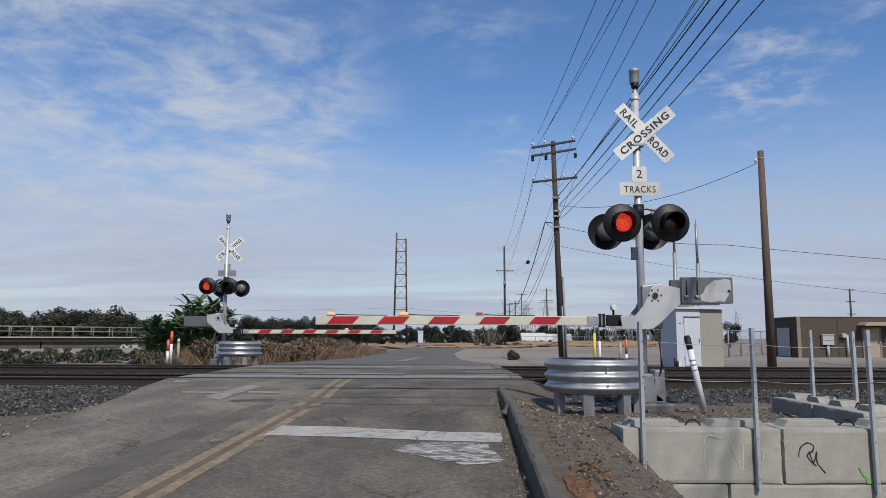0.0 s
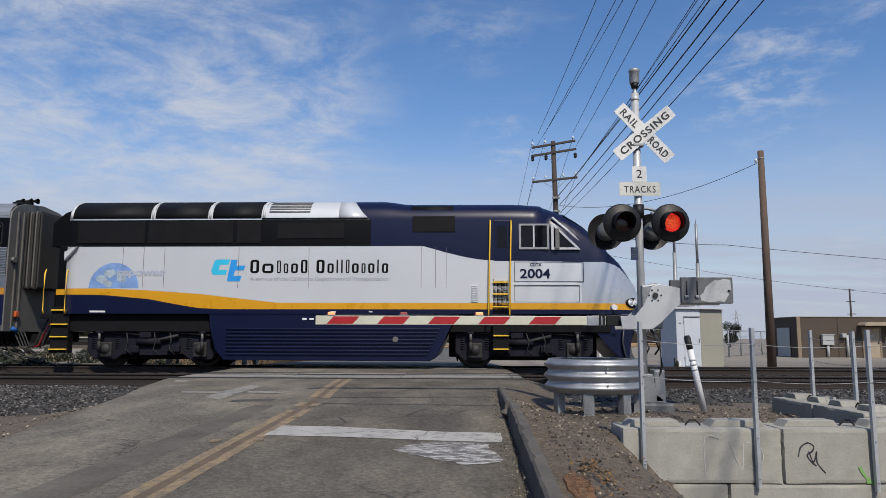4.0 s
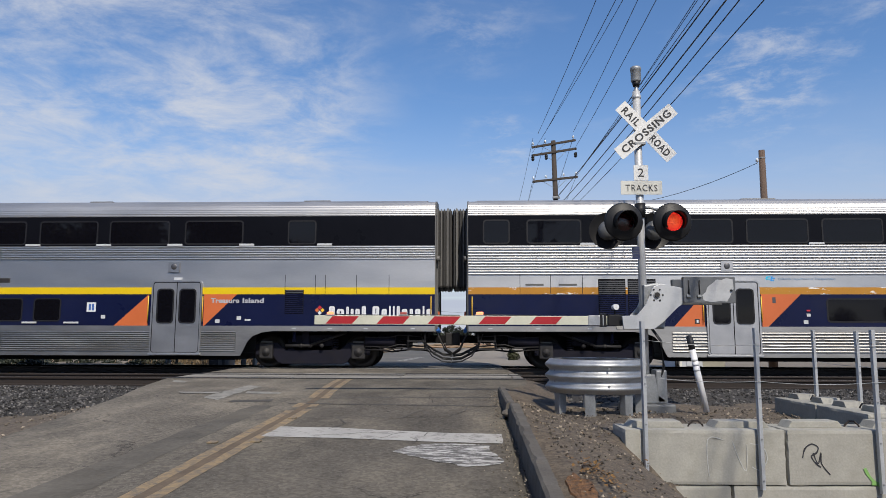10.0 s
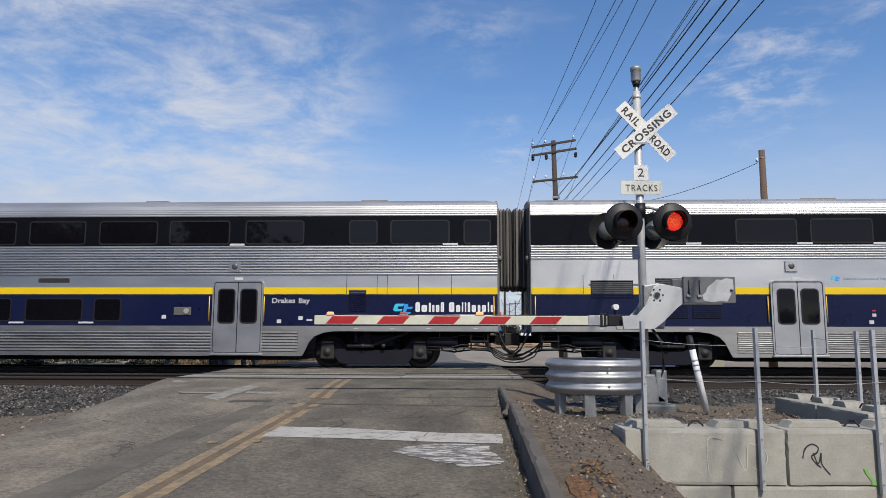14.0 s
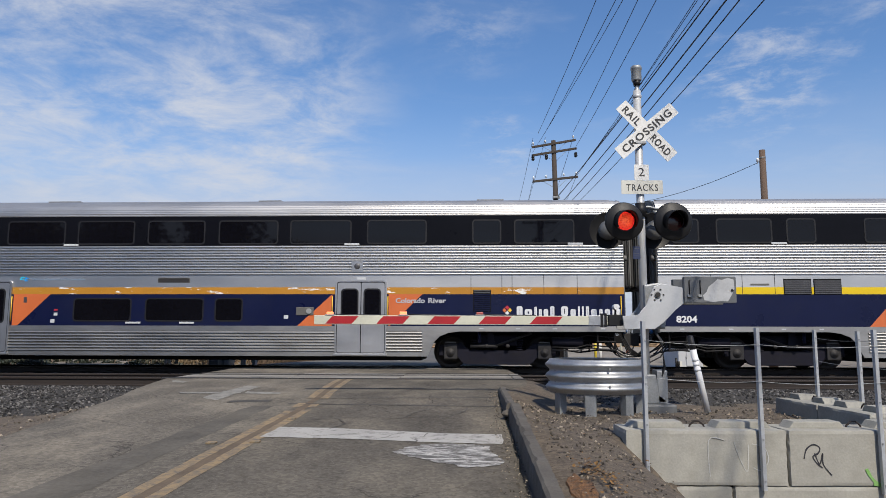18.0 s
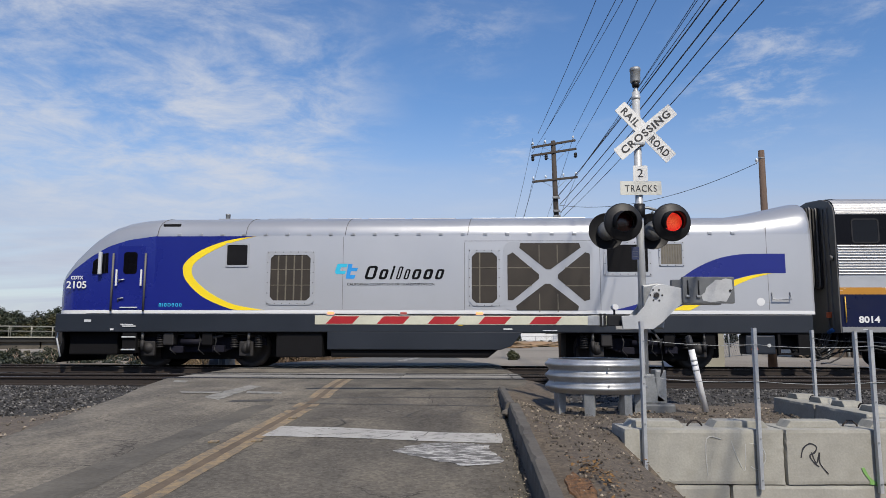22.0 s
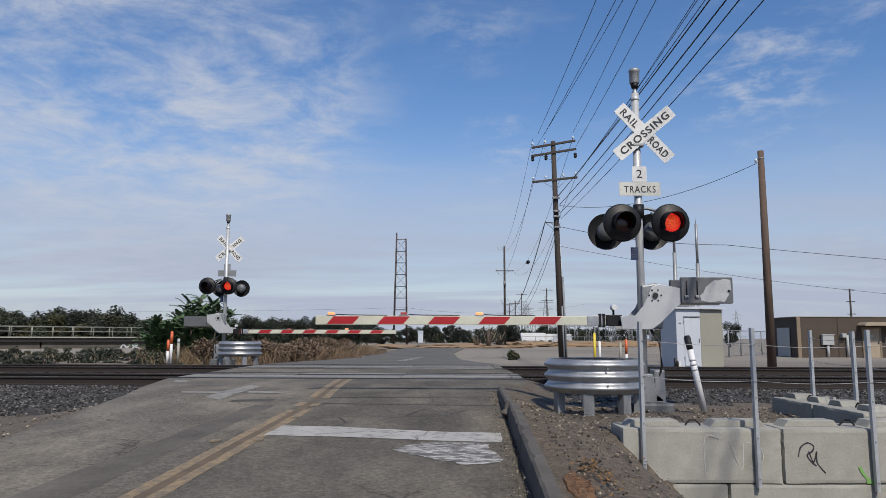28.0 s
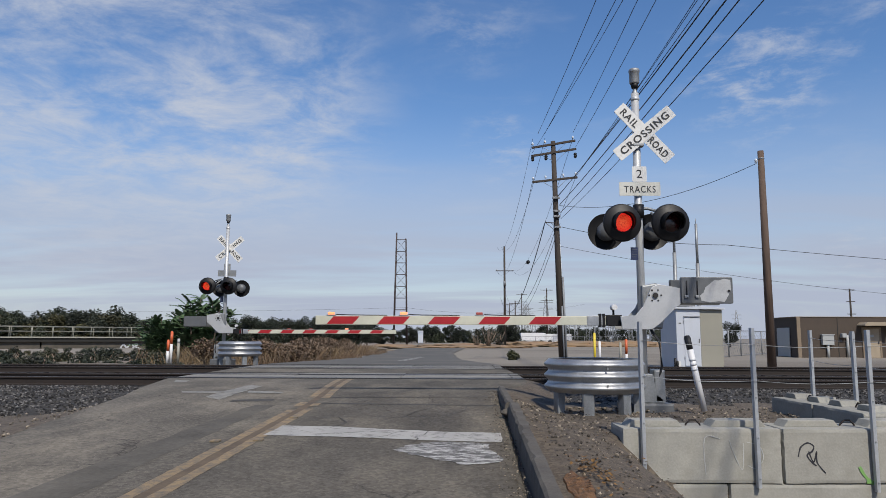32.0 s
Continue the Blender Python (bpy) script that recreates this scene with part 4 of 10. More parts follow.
M["ballast_stone"] = island_stone("ballast_stone", (0.040, 0.038, 0.036), 0.3, 4.6, 2.6)
M["gravel_stone"] = island_stone("gravel_stone", (0.10, 0.084, 0.064), 0.4, 3.6, 2.0)
rng = random.Random(5)
places = []
for side, xa, xb, n in ((0, -15.5, XL + 0.4, 9500), (1, XR, 13, 7500)):
    for k in range(n):
        x = rng.uniform(xa, xb)
        v = rng.uniform(-4.6, -0.9) if rng.random() < 0.8 else rng.uniform(0.9, 4.5)
        places.append((x, track_y(C1, x) + v, ballast_z(v, v - (C2 - C1)) + 0.010, rng.uniform(0.014, 0.036)))
pebbles("ballast_stones", places, M["ballast_stone"], rng, "loose angular dark grey ballast stones")
places = []
for k in range(5200):
    x, y = rng.uniform(1.05, 7.0), rng.uniform(4.6, 11.8)
    if 8.2 < y < 8.95 and x > 2.0:
        continue
    if x > 2.0 and y < 8.2:
        continue
    places.append((x, y, ground_z(x, y) + 0.002, (0.006 + 0.024 * rng.random() ** 2.0) * (1.0 if y > 8 else 0.8)))
for k in range(900):
    x, y = rng.uniform(-8.5, -4.6), rng.uniform(6, 12.5)
    places.append((x, y, ground_z(x, y), rng.uniform(0.008, 0.03)))
for k in range(700):
    y = rng.uniform(5.0, 12)
    x = right_edge(y) - abs(rng.gauss(0, 0.12))
    places.append((x, y, road_z(y) + 0.005, rng.uniform(0.004, 0.012)))
pebbles("gravel", places, M["gravel_stone"], rng, "loose tan gravel and pebbles on the dirt")


# ---- kerb ----
def build_kerb():
    k = thing("kerb", pose(0, 0, 0), "dark weathered concrete kerb, broken near its end", "kerb", kind="structure")

    def line(y):
        return float(np.interp(y, (2, 5.4, 8.9, 12), (0.54, 0.675, 0.80, 0.92)))

    def seg(y0, y1, h0, h1, w=0.135, push=0.0):
        bm = B()
        n = max(10, int((y1 - y0) / 0.09))
        rows = []
        for j in range(n + 1):
            y = y0 + (y1 - y0) * j / n
            x, z = line(y) + push, road_z(y)
            chip = max(0.0, noise.noise(Vector((y * 3.1, 5, 2)))) * 0.05 + 0.012 * noise.noise(Vector((y * 14, 2, 2)))
            h = h0 + (h1 - h0) * j / n + 0.014 * noise.noise(Vector((y * 4, 0, 7))) + 0.008 * noise.noise(Vector((y * 19, 0, 7)))
            wob = 0.014 * noise.noise(Vector((y * 5, 3, 0)))
            rows.append([bm.verts.new(p) for p in ((x + wob, y, z - 0.12), (x + 0.012 + wob, y, z + h * 0.5), (x + 0.02 + wob + chip * 0.3, y, z + h - 0.02 - chip), (x + 0.04 + chip, y, z + h - chip * 0.2),
                                                   (x + w + wob, y, z + h - 0.005), (x + w + 0.02, y, z - 0.2))])
        for a, b in zip(rows, rows[1:]):
            for i in range(5):
                bm.faces.new((a[i], a[i + 1], b[i + 1], b[i]))
        bm.faces.new(rows[0]); bm.faces.new(rows[-1][::-1])
        part("kerb_stone", bm, M["kerb"], k)
    seg(-2, 3.9, 0.20, 0.20); seg(3.91, 6.9, 0.20, 0.20); seg(6.92, 9.0, 0.20, 0.21)
    seg(9.12, 11.7, 0.20, 0.10, 0.12, -0.03)
    bm = B()
    bmesh.ops.create_icosphere(bm, subdivisions=2, radius=0.10, matrix=pose(0.84, 9.06, road_z(9.4) + 0.05) @ Matrix.Diagonal((1.2, 0.8, 0.6, 1)))
    for v in bm.verts:
        v.co += Vector((1, 1, 1)) * 0.03 * noise.noise(v.co * 9)
    part("broken_chunk", bm, M["kerb"], k)


build_kerb()

# ---- crossing signals ----
LIT = []          # lit pieces that hop between two lamps: (object, place while left is on, place while right is on)


def signal_head(parent, x, y, z, face):
    """One lamp: round black background, hood and lens, facing -y (face = -1) or +y."""
    f = face
    back = part("background", bm_lathe(B(), [(0.0, 0.02), (0.29, 0.02), (0.305, 0.0), (0.312, -0.02), (0.305, -0.012), (0.10, 0.0)], (x, y, z), (0, f, 0), 36), M["lamp_black"], parent)
    part("housing", bm_lathe(B(), [(0.16, 0.0), (0.165, 0.10), (0.13, 0.17), (0.05, 0.19), (0.0, 0.19)], (x, y, z), (0, -f, 0), 24), M["gray_plate"], back)
    part("lens_ring", bm_lathe(B(), [(0.150, 0.02), (0.172, 0.035), (0.178, 0.02)], (x, y, z), (0, f, 0), 32), M["lamp_black"], back)
    part("lens", bm_lathe(B(), [(0.0, 0.045), (0.06, 0.043), (0.12, 0.034), (0.155, 0.022)], (x, y, z), (0, f, 0), 28), M["lens_dark"], back)
    # hood: upper two thirds of a slanting tube
    bm = B()
    rows = []
    for k in range(19):
        a = radians(-35 + 250 * k / 18)
        cx, cz = math.cos(a), math.sin(a)
        reach = 0.14 + 0.18 * (0.5 + 0.5 * cz)
        rows.append([bm.verts.new((x + 0.18 * cx, y + f * 0.02, z + 0.18 * cz)), bm.verts.new((x + 0.165 * cx, y + f * reach, z + 0.165 * cz - 0.03)),
                     bm.verts.new((x + 0.158 * cx, y + f * reach, z + 0.158 * cz - 0.03)), bm.verts.new((x + 0.172 * cx, y + f * 0.02, z + 0.172 * cz))])
    for a, b in zip(rows, rows[1:]):
        for i in range(4):
            bm.faces.new((a[i], a[(i + 1) % 4], b[(i + 1) % 4], b[i])).smooth = True
    part("hood", bm, M["lamp_black"], back)
    return back


def blade(parent, angle, words, cx, cz, y, front):
    """A crossbuck blade with its black letters, on the -y side."""
    m = pose(cx, y, cz) @ pose(0, 0, 0, 0, -angle, 0)
    b = part("crossbuck_blade", bm_prism(B(), rounded(-0.61, 0.61, -0.115, 0.115, 0.015), -0.004, 0.004), M["sign_white"], parent, "white blade with black letters")
    b.matrix_basis = m
    for text, x0, x1 in words:
        lettering("letters", text, 0.17, M["sign_black"], b, pose(x0, -0.006, -0.06) @ UPRIGHT, x1 - x0, spacing=1.15, bold=0.004)
    return b


def crossing_signal(name, m, s, near):
    """A mast with crossbuck, lamps facing both ways and a gate. s: side to which the arm reaches (-1 or 1)."""
    t = thing(name, m, "railroad crossing signal with crossbuck, red lamps and lowered striped gate", "crossing signal", "crossing signals")
    z0 = -0.27 if near else -0.04
    part("foundation", bm_box(B(), -0.38, 0.38, -0.32, 0.32, z0 - 0.25, z0 + 0.10, 0.03), M["gray_plate"], t)
    pl = part("base_plate", bm_prism(B(), [(-0.28, z0 + 0.10), (0.28, z0 + 0.10), (0.26, z0 + 0.16), (0.13, z0 + 0.22), (0.11, z0 + 0.55), (-0.11, z0 + 0.55), (-0.13, z0 + 0.22), (-0.26, z0 + 0.16)], -0.16, 0.16, 0.015), M["galv_dull"], t)
    for bx in (-0.22, 0.22):
        part("anchor_bolt", bm_cyl(B(), (bx, -0.1, z0 + 0.1), (bx, -0.1, z0 + 0.26), 0.016, seg=6), M["galv"], pl)
    mast = part("mast", bm_cyl(B(), (0, 0, z0 + 0.2), (0, 0, 4.97), 0.064, seg=20), M["alu_paint"], t)
    part("mast_collar", bm_lathe(B(), [(0.066, 0), (0.075, 0.01), (0.075, 0.05), (0.066, 0.06)], (0, 0, 4.84), seg=20), M["alu_paint"], mast)
    bell = part("bell", bm_lathe(B(), [(0.055, 4.97), (0.028, 5.04), (0.028, 5.08), (0.06, 5.13), (0.082, 5.15), (0.084, 5.16), (0.084, 5.33), (0.092, 5.34), (0.092, 5.38), (0.08, 5.40), (0.0, 5.41)], seg=20), M["galv_dull"], t, "grey electronic bell on the mast top")
    part("bell_gap", bm_cyl(B(), (0, 0, 5.06), (0, 0, 5.14), 0.05, 0.070, 12), M["lamp_black"], bell)
    fy = -0.11 if near else 0.11
    for a, y in ((-47, fy * 0.95), (40, fy)):
        words = [("RAIL", -0.53, -0.17), ("ROAD", 0.13, 0.53)] if a < 0 else [("CROSSING", -0.52, 0.52)]
        blade(t, a, words, 0.11 if near else 0.06, 4.25 if near else 4.12, y, near)
    part("crossbuck_clamp", bm_box(B(), -0.08, 0.1, fy * 0.9 - 0.02 if fy < 0 else 0.0, 0.02 if fy < 0 else fy * 0.9, 4.03, 4.08, 0.008), M["galv_dull"], mast)
    sy = -0.085 if near else 0.085
    if near:
        plate = part("number_sign", bm_prism(B(), rounded(-0.12, 0.12, -0.14, 0.12, 0.015), sy - 0.004, sy + 0.004), M["sign_white"], t, "white sign with the number 2")
        plate.matrix_basis = pose(0.01, 0, 3.565)
        lettering("letters", "2", 0.2, M["sign_black"], plate, pose(-0.05, sy - 0.006, -0.075) @ UPRIGHT, 0.095)
        plate = part("track_sign", bm_prism(B(), rounded(-0.34, 0.34, -0.115, 0.115, 0.015), sy - 0.004, sy + 0.004), M["sign_cream"], t, "cream sign reading tracks")
        plate.matrix_basis = pose(0.01, 0, 3.305)
        lettering("letters", "TRACKS", 0.16, M["sign_black"], plate, pose(-0.26, sy - 0.006, -0.06) @ UPRIGHT, 0.52, spacing=1.15)
    else:
        for x0, x1, za, zb in ((-0.12, 0.12, 3.32, 3.55), (-0.34, 0.34, 3.08, 3.31)):
            part("track_sign", bm_prism(B(), rounded(x0, x1, za, zb, 0.015), sy - 0.004, sy + 0.004), M["galv_dull"], t)
    # cross arm and the four lamps
    lz = 2.72
    ca = part("lamp_arm", bm_pipe(B(), [(-0.40, -0.06, lz + 0.18), (-0.15, 0, lz + 0.27), (0.15, 0, lz + 0.27), (0.40, -0.06, lz + 0.18)], 0.025), M["galv_dull"], t)
    part("junction_box", bm_cyl(B(), (0, 0, lz + 0.1), (0, 0, lz + 0.33), 0.09, seg=16), M["lamp_black"], ca)
    for sx in (-0.39, 0.39):
        part("lamp_bracket", bm_cyl(B(), (sx * 0.5, -0.02, lz + 0.2), (sx, -0.08, lz + 0.02), 0.02, seg=8), M["galv_dull"], ca)
    ya, yb = (-0.32, 0.36) if near else (-0.30, 0.34)
    off = (0.035, -0.08) if near else (-0.20, 0.10)
    for sx in (-0.39, 0.39):
        signal_head(t, sx + off[0], ya, lz - 0.02, -1)
    for sx in (-0.39, 0.39):
        signal_head(t, sx + off[1], yb, lz - 0.07, 1)
    lit = part("lit_lens", bm_lathe(B(), [(0.0, 0.052), (0.06, 0.05), (0.12, 0.041), (0.150, 0.028)], (0, 0, 0), (0, -1, 0), 28), M["lens_lit"], t, "glowing red lens of the flashing lamp")
    LIT.append((lit, pose(-0.39 + off[0], ya, lz - 0.02), pose(0.39 + off[0], ya, lz - 0.02)))
    tag = part("notice_plate", bm_box(B(), -0.17, -0.05, -0.075, -0.07, 2.12, 2.33, 0.002), M["blue_dark"], mast, "small dark blue notice plate")
    for zz in (2.17, 2.21, 2.25, 2.29):
        part("notice_bar", bm_box(B(), -0.155, -0.065, -0.0775, -0.0755, zz, zz + 0.006), M["gray_plate"], tag)
    # gate mechanism
    k = s

    gx = lambda x: x * -k                     # local x away from the arm's side
    mech = part("gate_mechanism", bm_prism(B(), [(gx(-0.02), 1.0), (gx(0.30), 1.0), (gx(0.36), 1.3), (gx(0.36), 1.66), (gx(0.22), 1.74), (gx(-0.02), 1.70)], -0.12, 0.16, 0.03), M["galv_dull"], t)
    part("gate_shaft", bm_cyl(B(), (gx(0.14), -0.30, 1.53), (gx(0.14), 0.16, 1.53), 0.055, seg=16), M["galv_dull"], mech)
    cast = [(-0.36, 1.225), (-0.11, 1.235), (0.02, 1.38), (0.09, 1.56), (0.15, 1.69), (0.26, 1.74), (0.42, 1.71), (0.62, 1.67), (0.62, 1.43), (0.48, 1.335), (0.28, 1.12), (0.14, 1.02), (-0.34, 1.02)]
    cast = [(x - 0.06, z - 0.03) for x, z in cast]
    for y0, y1 in ((-0.29, -0.25), (0.17, 0.21)):
        c = part("arm_casting", bm_prism(B(), [(gx(x), z) for x, z in cast], y0, y1, 0.008), M["alu_paint"], t)
        if y0 < 0:
            part("hub_bolt", bm_cyl(B(), (gx(0.14), -0.32, 1.53), (gx(0.14), -0.285, 1.53), 0.04, seg=12), M["bogie_box"], c)
            for a in range(6):
                bx, bz = 0.14 + 0.095 * math.cos(a * math.pi / 3), 1.53 + 0.095 * math.sin(a * math.pi / 3)
                part("ring_bolt", bm_cyl(B(), (gx(bx), -0.30, bz), (gx(bx), -0.288, bz), 0.015, seg=6), M["bogie_box"], c)
    for y0 in (-0.34, 0.21):
        wz = 0.0 if near else -0.17
        w = part("counterweight", bm_prism(B(), rounded(*sorted((gx(0.55), gx(1.37))), 1.40 + wz, 1.82 + wz * 1.3, 0.02), y0, y0 + 0.09, 0.01), M["gray_plate"], t, "dark grey counterweight plates with a pale patch")
        if y0 < 0 and near:
            out = [(x - 0.07, z - 0.025) for x, z in ((0.93, 1.47), (0.91, 1.55), (0.97, 1.60), (1.0, 1.68), (1.08, 1.74), (1.15, 1.80), (1.22, 1.79), (1.30, 1.82), (1.40, 1.80), (1.41, 1.66), (1.36, 1.55), (1.30, 1.45), (1.20, 1.46), (1.06, 1.44))]
            part("bare_patch", bm_prism(B(), [(gx(x), z) for x, z in out], y0 - 0.0015, y0 + 0.01), M["primer"], w)
            for bx in (0.63, 0.80):
                part("weight_rod", bm_cyl(B(), (gx(bx), y0 - 0.012, 1.52), (gx(bx), y0 - 0.012, 1.76), 0.009, seg=6), M["lamp_black"], w)
                part("rod_nut", bm_box(B(), *sorted((gx(bx - 0.04), gx(bx + 0.02))), y0 - 0.03, y0, 1.49, 1.53, 0.005), M["galv_dull"], w)
            part("weight_bolt", bm_cyl(B(), (gx(1.30), y0 - 0.015, 1.60), (gx(1.30), y0, 1.60), 0.02, seg=8), M["lamp_black"], w)
    # the arm, lowered across the lane
    reach = 5.30 if near else 6.30
    z0a, z1a = (1.055, 1.20) if near else (0.985, 1.125)
    arm = part("gate_arm", bm_box(B(), *sorted((gx(-0.62), gx(-reach))), -0.155, -0.105, z0a, z1a, 0.008), M["arm_white"], t, "white gate arm with red reflective stripes")
    bkt = part("arm_bracket", bm_box(B(), *sorted((gx(-0.62), gx(-0.37))), -0.2, -0.06, z0a - 0.01, z1a + 0.02, 0.01), M["lamp_black"], t)
    part("arm_clamp", bm_box(B(), *sorted((gx(-0.74), gx(-0.70))), -0.17, -0.09, z0a - 0.03, z1a + 0.04, 0.004), M["lamp_black"], bkt)
    part("arm_clamp", bm_box(B(), *sorted((gx(-0.68), gx(-0.64))), -0.17, -0.09, z0a - 0.03, z1a + 0.04, 0.004), M["lamp_black"], bkt)
    part("arm_socket", bm_box(B(), *sorted((gx(-0.65), gx(-0.93))), -0.16, -0.10, z0a - 0.006, z1a + 0.006, 0.006), M["galv"], bkt)
    part("lamp_stalk", bm_cyl(B(), (gx(-0.50), -0.15, z1a), (gx(-0.50), -0.15, z1a + 0.12), 0.018, seg=8), M["lamp_black"], bkt)
    part("camera_lamp", bm_cyl(B(), (gx(-0.50), -0.26, z1a + 0.14), (gx(-0.50), -0.10, z1a + 0.14), 0.045, seg=14), M["pvc_white"], bkt)
    h = z1a - z0a
    n = 5 if near else 7
    first = -5.12 if near else -5.86
    for j in range(n):
        xa = first + j * 0.8128
        q = [(xa, z0a + 0.012), (xa + 0.42, z0a + 0.012), (xa + 0.42 + 0.11, z1a - 0.012), (xa + 0.11, z1a - 0.012)]
        if not near:
            q = [(-k * -x + 0.0, z) for x, z in q]
            q = [(-x, z) for x, z in [(xa, z1a - 0.012), (xa + 0.42, z1a - 0.012), (xa + 0.53, z0a + 0.012), (xa + 0.11, z0a + 0.012)]]
        part("red_stripe", bm_prism(B(), q, -0.1575, -0.1545), M["arm_red"], arm, "red reflective stripe")
    lamps = (-5.05, -3.88, -2.66) if near else (-3.0, -1.7, -0.9)
    spots = []
    for j, x in enumerate(lamps):
        x = gx(x) if near else -x + 1.5
        lp = part("arm_lamp", bm_box(B(), x - 0.075, x + 0.075, -0.16, -0.10, z1a - 0.004, z1a + 0.016, 0.005), M["galv_dull"], arm)
        part("lamp_lens", bm_box(B(), x - 0.055, x + 0.055, -0.155, -0.105, z1a + 0.014, z1a + 0.058, 0.014), M["lamp_amber"] if j == 0 else M["lamp_amber_off"], lp)
        part("lamp_cable", bm_pipe(B(), [(x + 0.07, -0.13, z1a + 0.02), (x + 0.3, -0.13, z1a + 0.012), (x + 0.9, -0.13, z1a + 0.006)], 0.008, 5), M["rubber"], lp)
        spots.append(x)
    if near:
        lit = part("lit_arm_lamp", bm_box(B(), -0.058, 0.058, -0.03, 0.03, 0, 0.048, 0.014), M["lamp_amber"], t, "glowing amber gate arm lamp")
        LIT.append((lit, pose(spots[1], -0.13, z1a + 0.014), pose(spots[2], -0.13, z1a + 0.014)))
    # flexible conduit down the mast
    part("conduit", bm_pipe(B(), [(gx(0.1), -0.10, 1.0), (gx(0.22), -0.16, 0.8), (gx(0.25), -0.16, 0.4), (gx(0.16), -0.12, 0.1), (gx(0.10), -0.08, z0 + 0.3)], 0.022, 8), M["rubber"], t)
    part("control_case", bm_box(B(), *sorted((gx(0.12), gx(0.30))), -0.16, 0.12, z0 + 0.10, z0 + 0.62, 0.03), M["galv_dull"], t)
    return t


near_signal = crossing_signal("crossing_signal", pose(3.25, 11.62, 0), -1, True)
far_signal = crossing_signal("crossing_signal", pose(-8.0, 26.1, 0), 1, False)


def barrier_ring(m, r, label, z0, z1, ground):
    """Corrugated steel beam bent into a ring on short posts."""
    t = thing("barrier_ring", m, label, "crash barrier", "crash barriers")
    prof = []
    n = 24
    for k in range(n + 1):
        u = k / n
        prof.append((z0 + (z1 - z0) * u, 0.034 * math.cos(u * 6 * math.pi + math.pi)))
    for a0, a1 in ((150, 270), (270, 390), (30, 150)):
        bm = B()
        rows = []
        for j in range(17):
            a = radians(a0 + (a1 - a0) * j / 16)
            dent = 0.022 * noise.noise(Vector((math.cos(a) * 3, math.sin(a) * 3, r))) + 0.010 * noise.noise(Vector((math.cos(a) * 9, math.sin(a) * 9, r)))
            rows.append([bm.verts.new(((r + o + dent) * math.cos(a), (r + o + dent) * math.sin(a), z)) for z, o in prof] +
                        [bm.verts.new(((r + o + dent - 0.006) * math.cos(a), (r + o + dent - 0.006) * math.sin(a), z)) for z, o in reversed(prof)])
        w = len(rows[0])
        for p, q in zip(rows, rows[1:]):
            for i in range(w):
                bm.faces.new((p[i], p[(i + 1) % w], q[(i + 1) % w], q[i])).smooth = True
        beam = part("beam", bm, M["galv"], t)
        am = radians(a0 + 2)
        for zz in (z0 + 0.13, z1 - 0.13):
            c = Vector((math.cos(am), math.sin(am), 0))
            part("splice_bolt", bm_cyl(B(), c * (r + 0.02) + Vector((0, 0, zz)), c * (r + 0.052) + Vector((0, 0, zz)), 0.016, seg=6), M["galv_dull"], beam)
    for a in (200, 250, 300, 345, 90):
        a = radians(a)
        bm = bm_box(B(), -0.06, 0.06, -0.075, 0.075, ground - 0.2, z1 - 0.04, 0.006)
        p = part("post", bm, M["galv_dull"], t)
        p.matrix_basis = pose((r - 0.10) * math.cos(a), (r - 0.10) * math.sin(a), 0, 0, 0, math.degrees(a))
    return t


barrier_ring(pose(2.40, 11.35, 0), 0.74, "galvanised steel crash barrier ring on short posts", 0.02, 0.53, -0.27)
barrier_ring(pose(-7.25, 25.6, 0), 0.74, "galvanised steel crash barrier ring beside the far gate", 0.18, 0.70, -0.05)


# ---- concrete blocks and fence posts ----
def block_mesh(n, length, h, depth, seed):
    """A cast block with a bevelled ridge on top that has a gap for a lifting loop."""
    bm = bm_box(B(), 0.006, length - 0.006, 0, depth, 0, h)
    bmesh.ops.subdivide_edges(bm, edges=bm.edges[:], cuts=14, use_grid_fill=True)
    for v in bm.verts:
        near = sum(1 for c, a, b in ((v.co.x, 0.006, length - 0.006), (v.co.y, 0, depth), (v.co.z, 0, h)) if min(abs(c - a), abs(c - b)) < 0.001)
        if near >= 2:
            mid = Vector((length / 2, depth / 2, h / 2))
            v.co += (mid - v.co).normalized() * (0.010 + 0.022 * abs(noise.noise(v.co * 7 + Vector((seed * 3.1, 0, 0)))))
    for a, b in ((0.10, length * 0.5 - 0.16), (length * 0.5 + 0.16, length - 0.10)):
        pts = [(a, h - 0.004), (b, h - 0.004), (b - 0.06, h + 0.075), (a + 0.06, h + 0.075)]
        bm_prism(bm, pts, depth * 0.28, depth * 0.72, 0.012)
    for v in bm.verts:
        v.co += Vector((0.3, 1, 0.5)) * 0.006 * noise.noise(v.co * 5 + Vector((seed, 0, 0)))
    return mesh_of("block_body", bm, M["concrete"])


def concrete_block(m, seed, label, length=1.83, loop=True):
    t = thing("concrete_block", m, label, "concrete block", "concrete blocks")
    part("block_body", block_mesh("block", length, 0.61, 0.61, seed), None, t)
    if loop:
        part("lifting_loop", bm_pipe(B(), [(length / 2 - 0.10, 0.3, 0.56), (length / 2 - 0.08, 0.3, 0.63), (length / 2 - 0.03, 0.3, 0.675), (length / 2 + 0.03, 0.3, 0.675), (length / 2 + 0.08, 0.3, 0.63), (length / 2 + 0.10, 0.3, 0.56)], 0.011, 6), M["rail"], t)
    return t


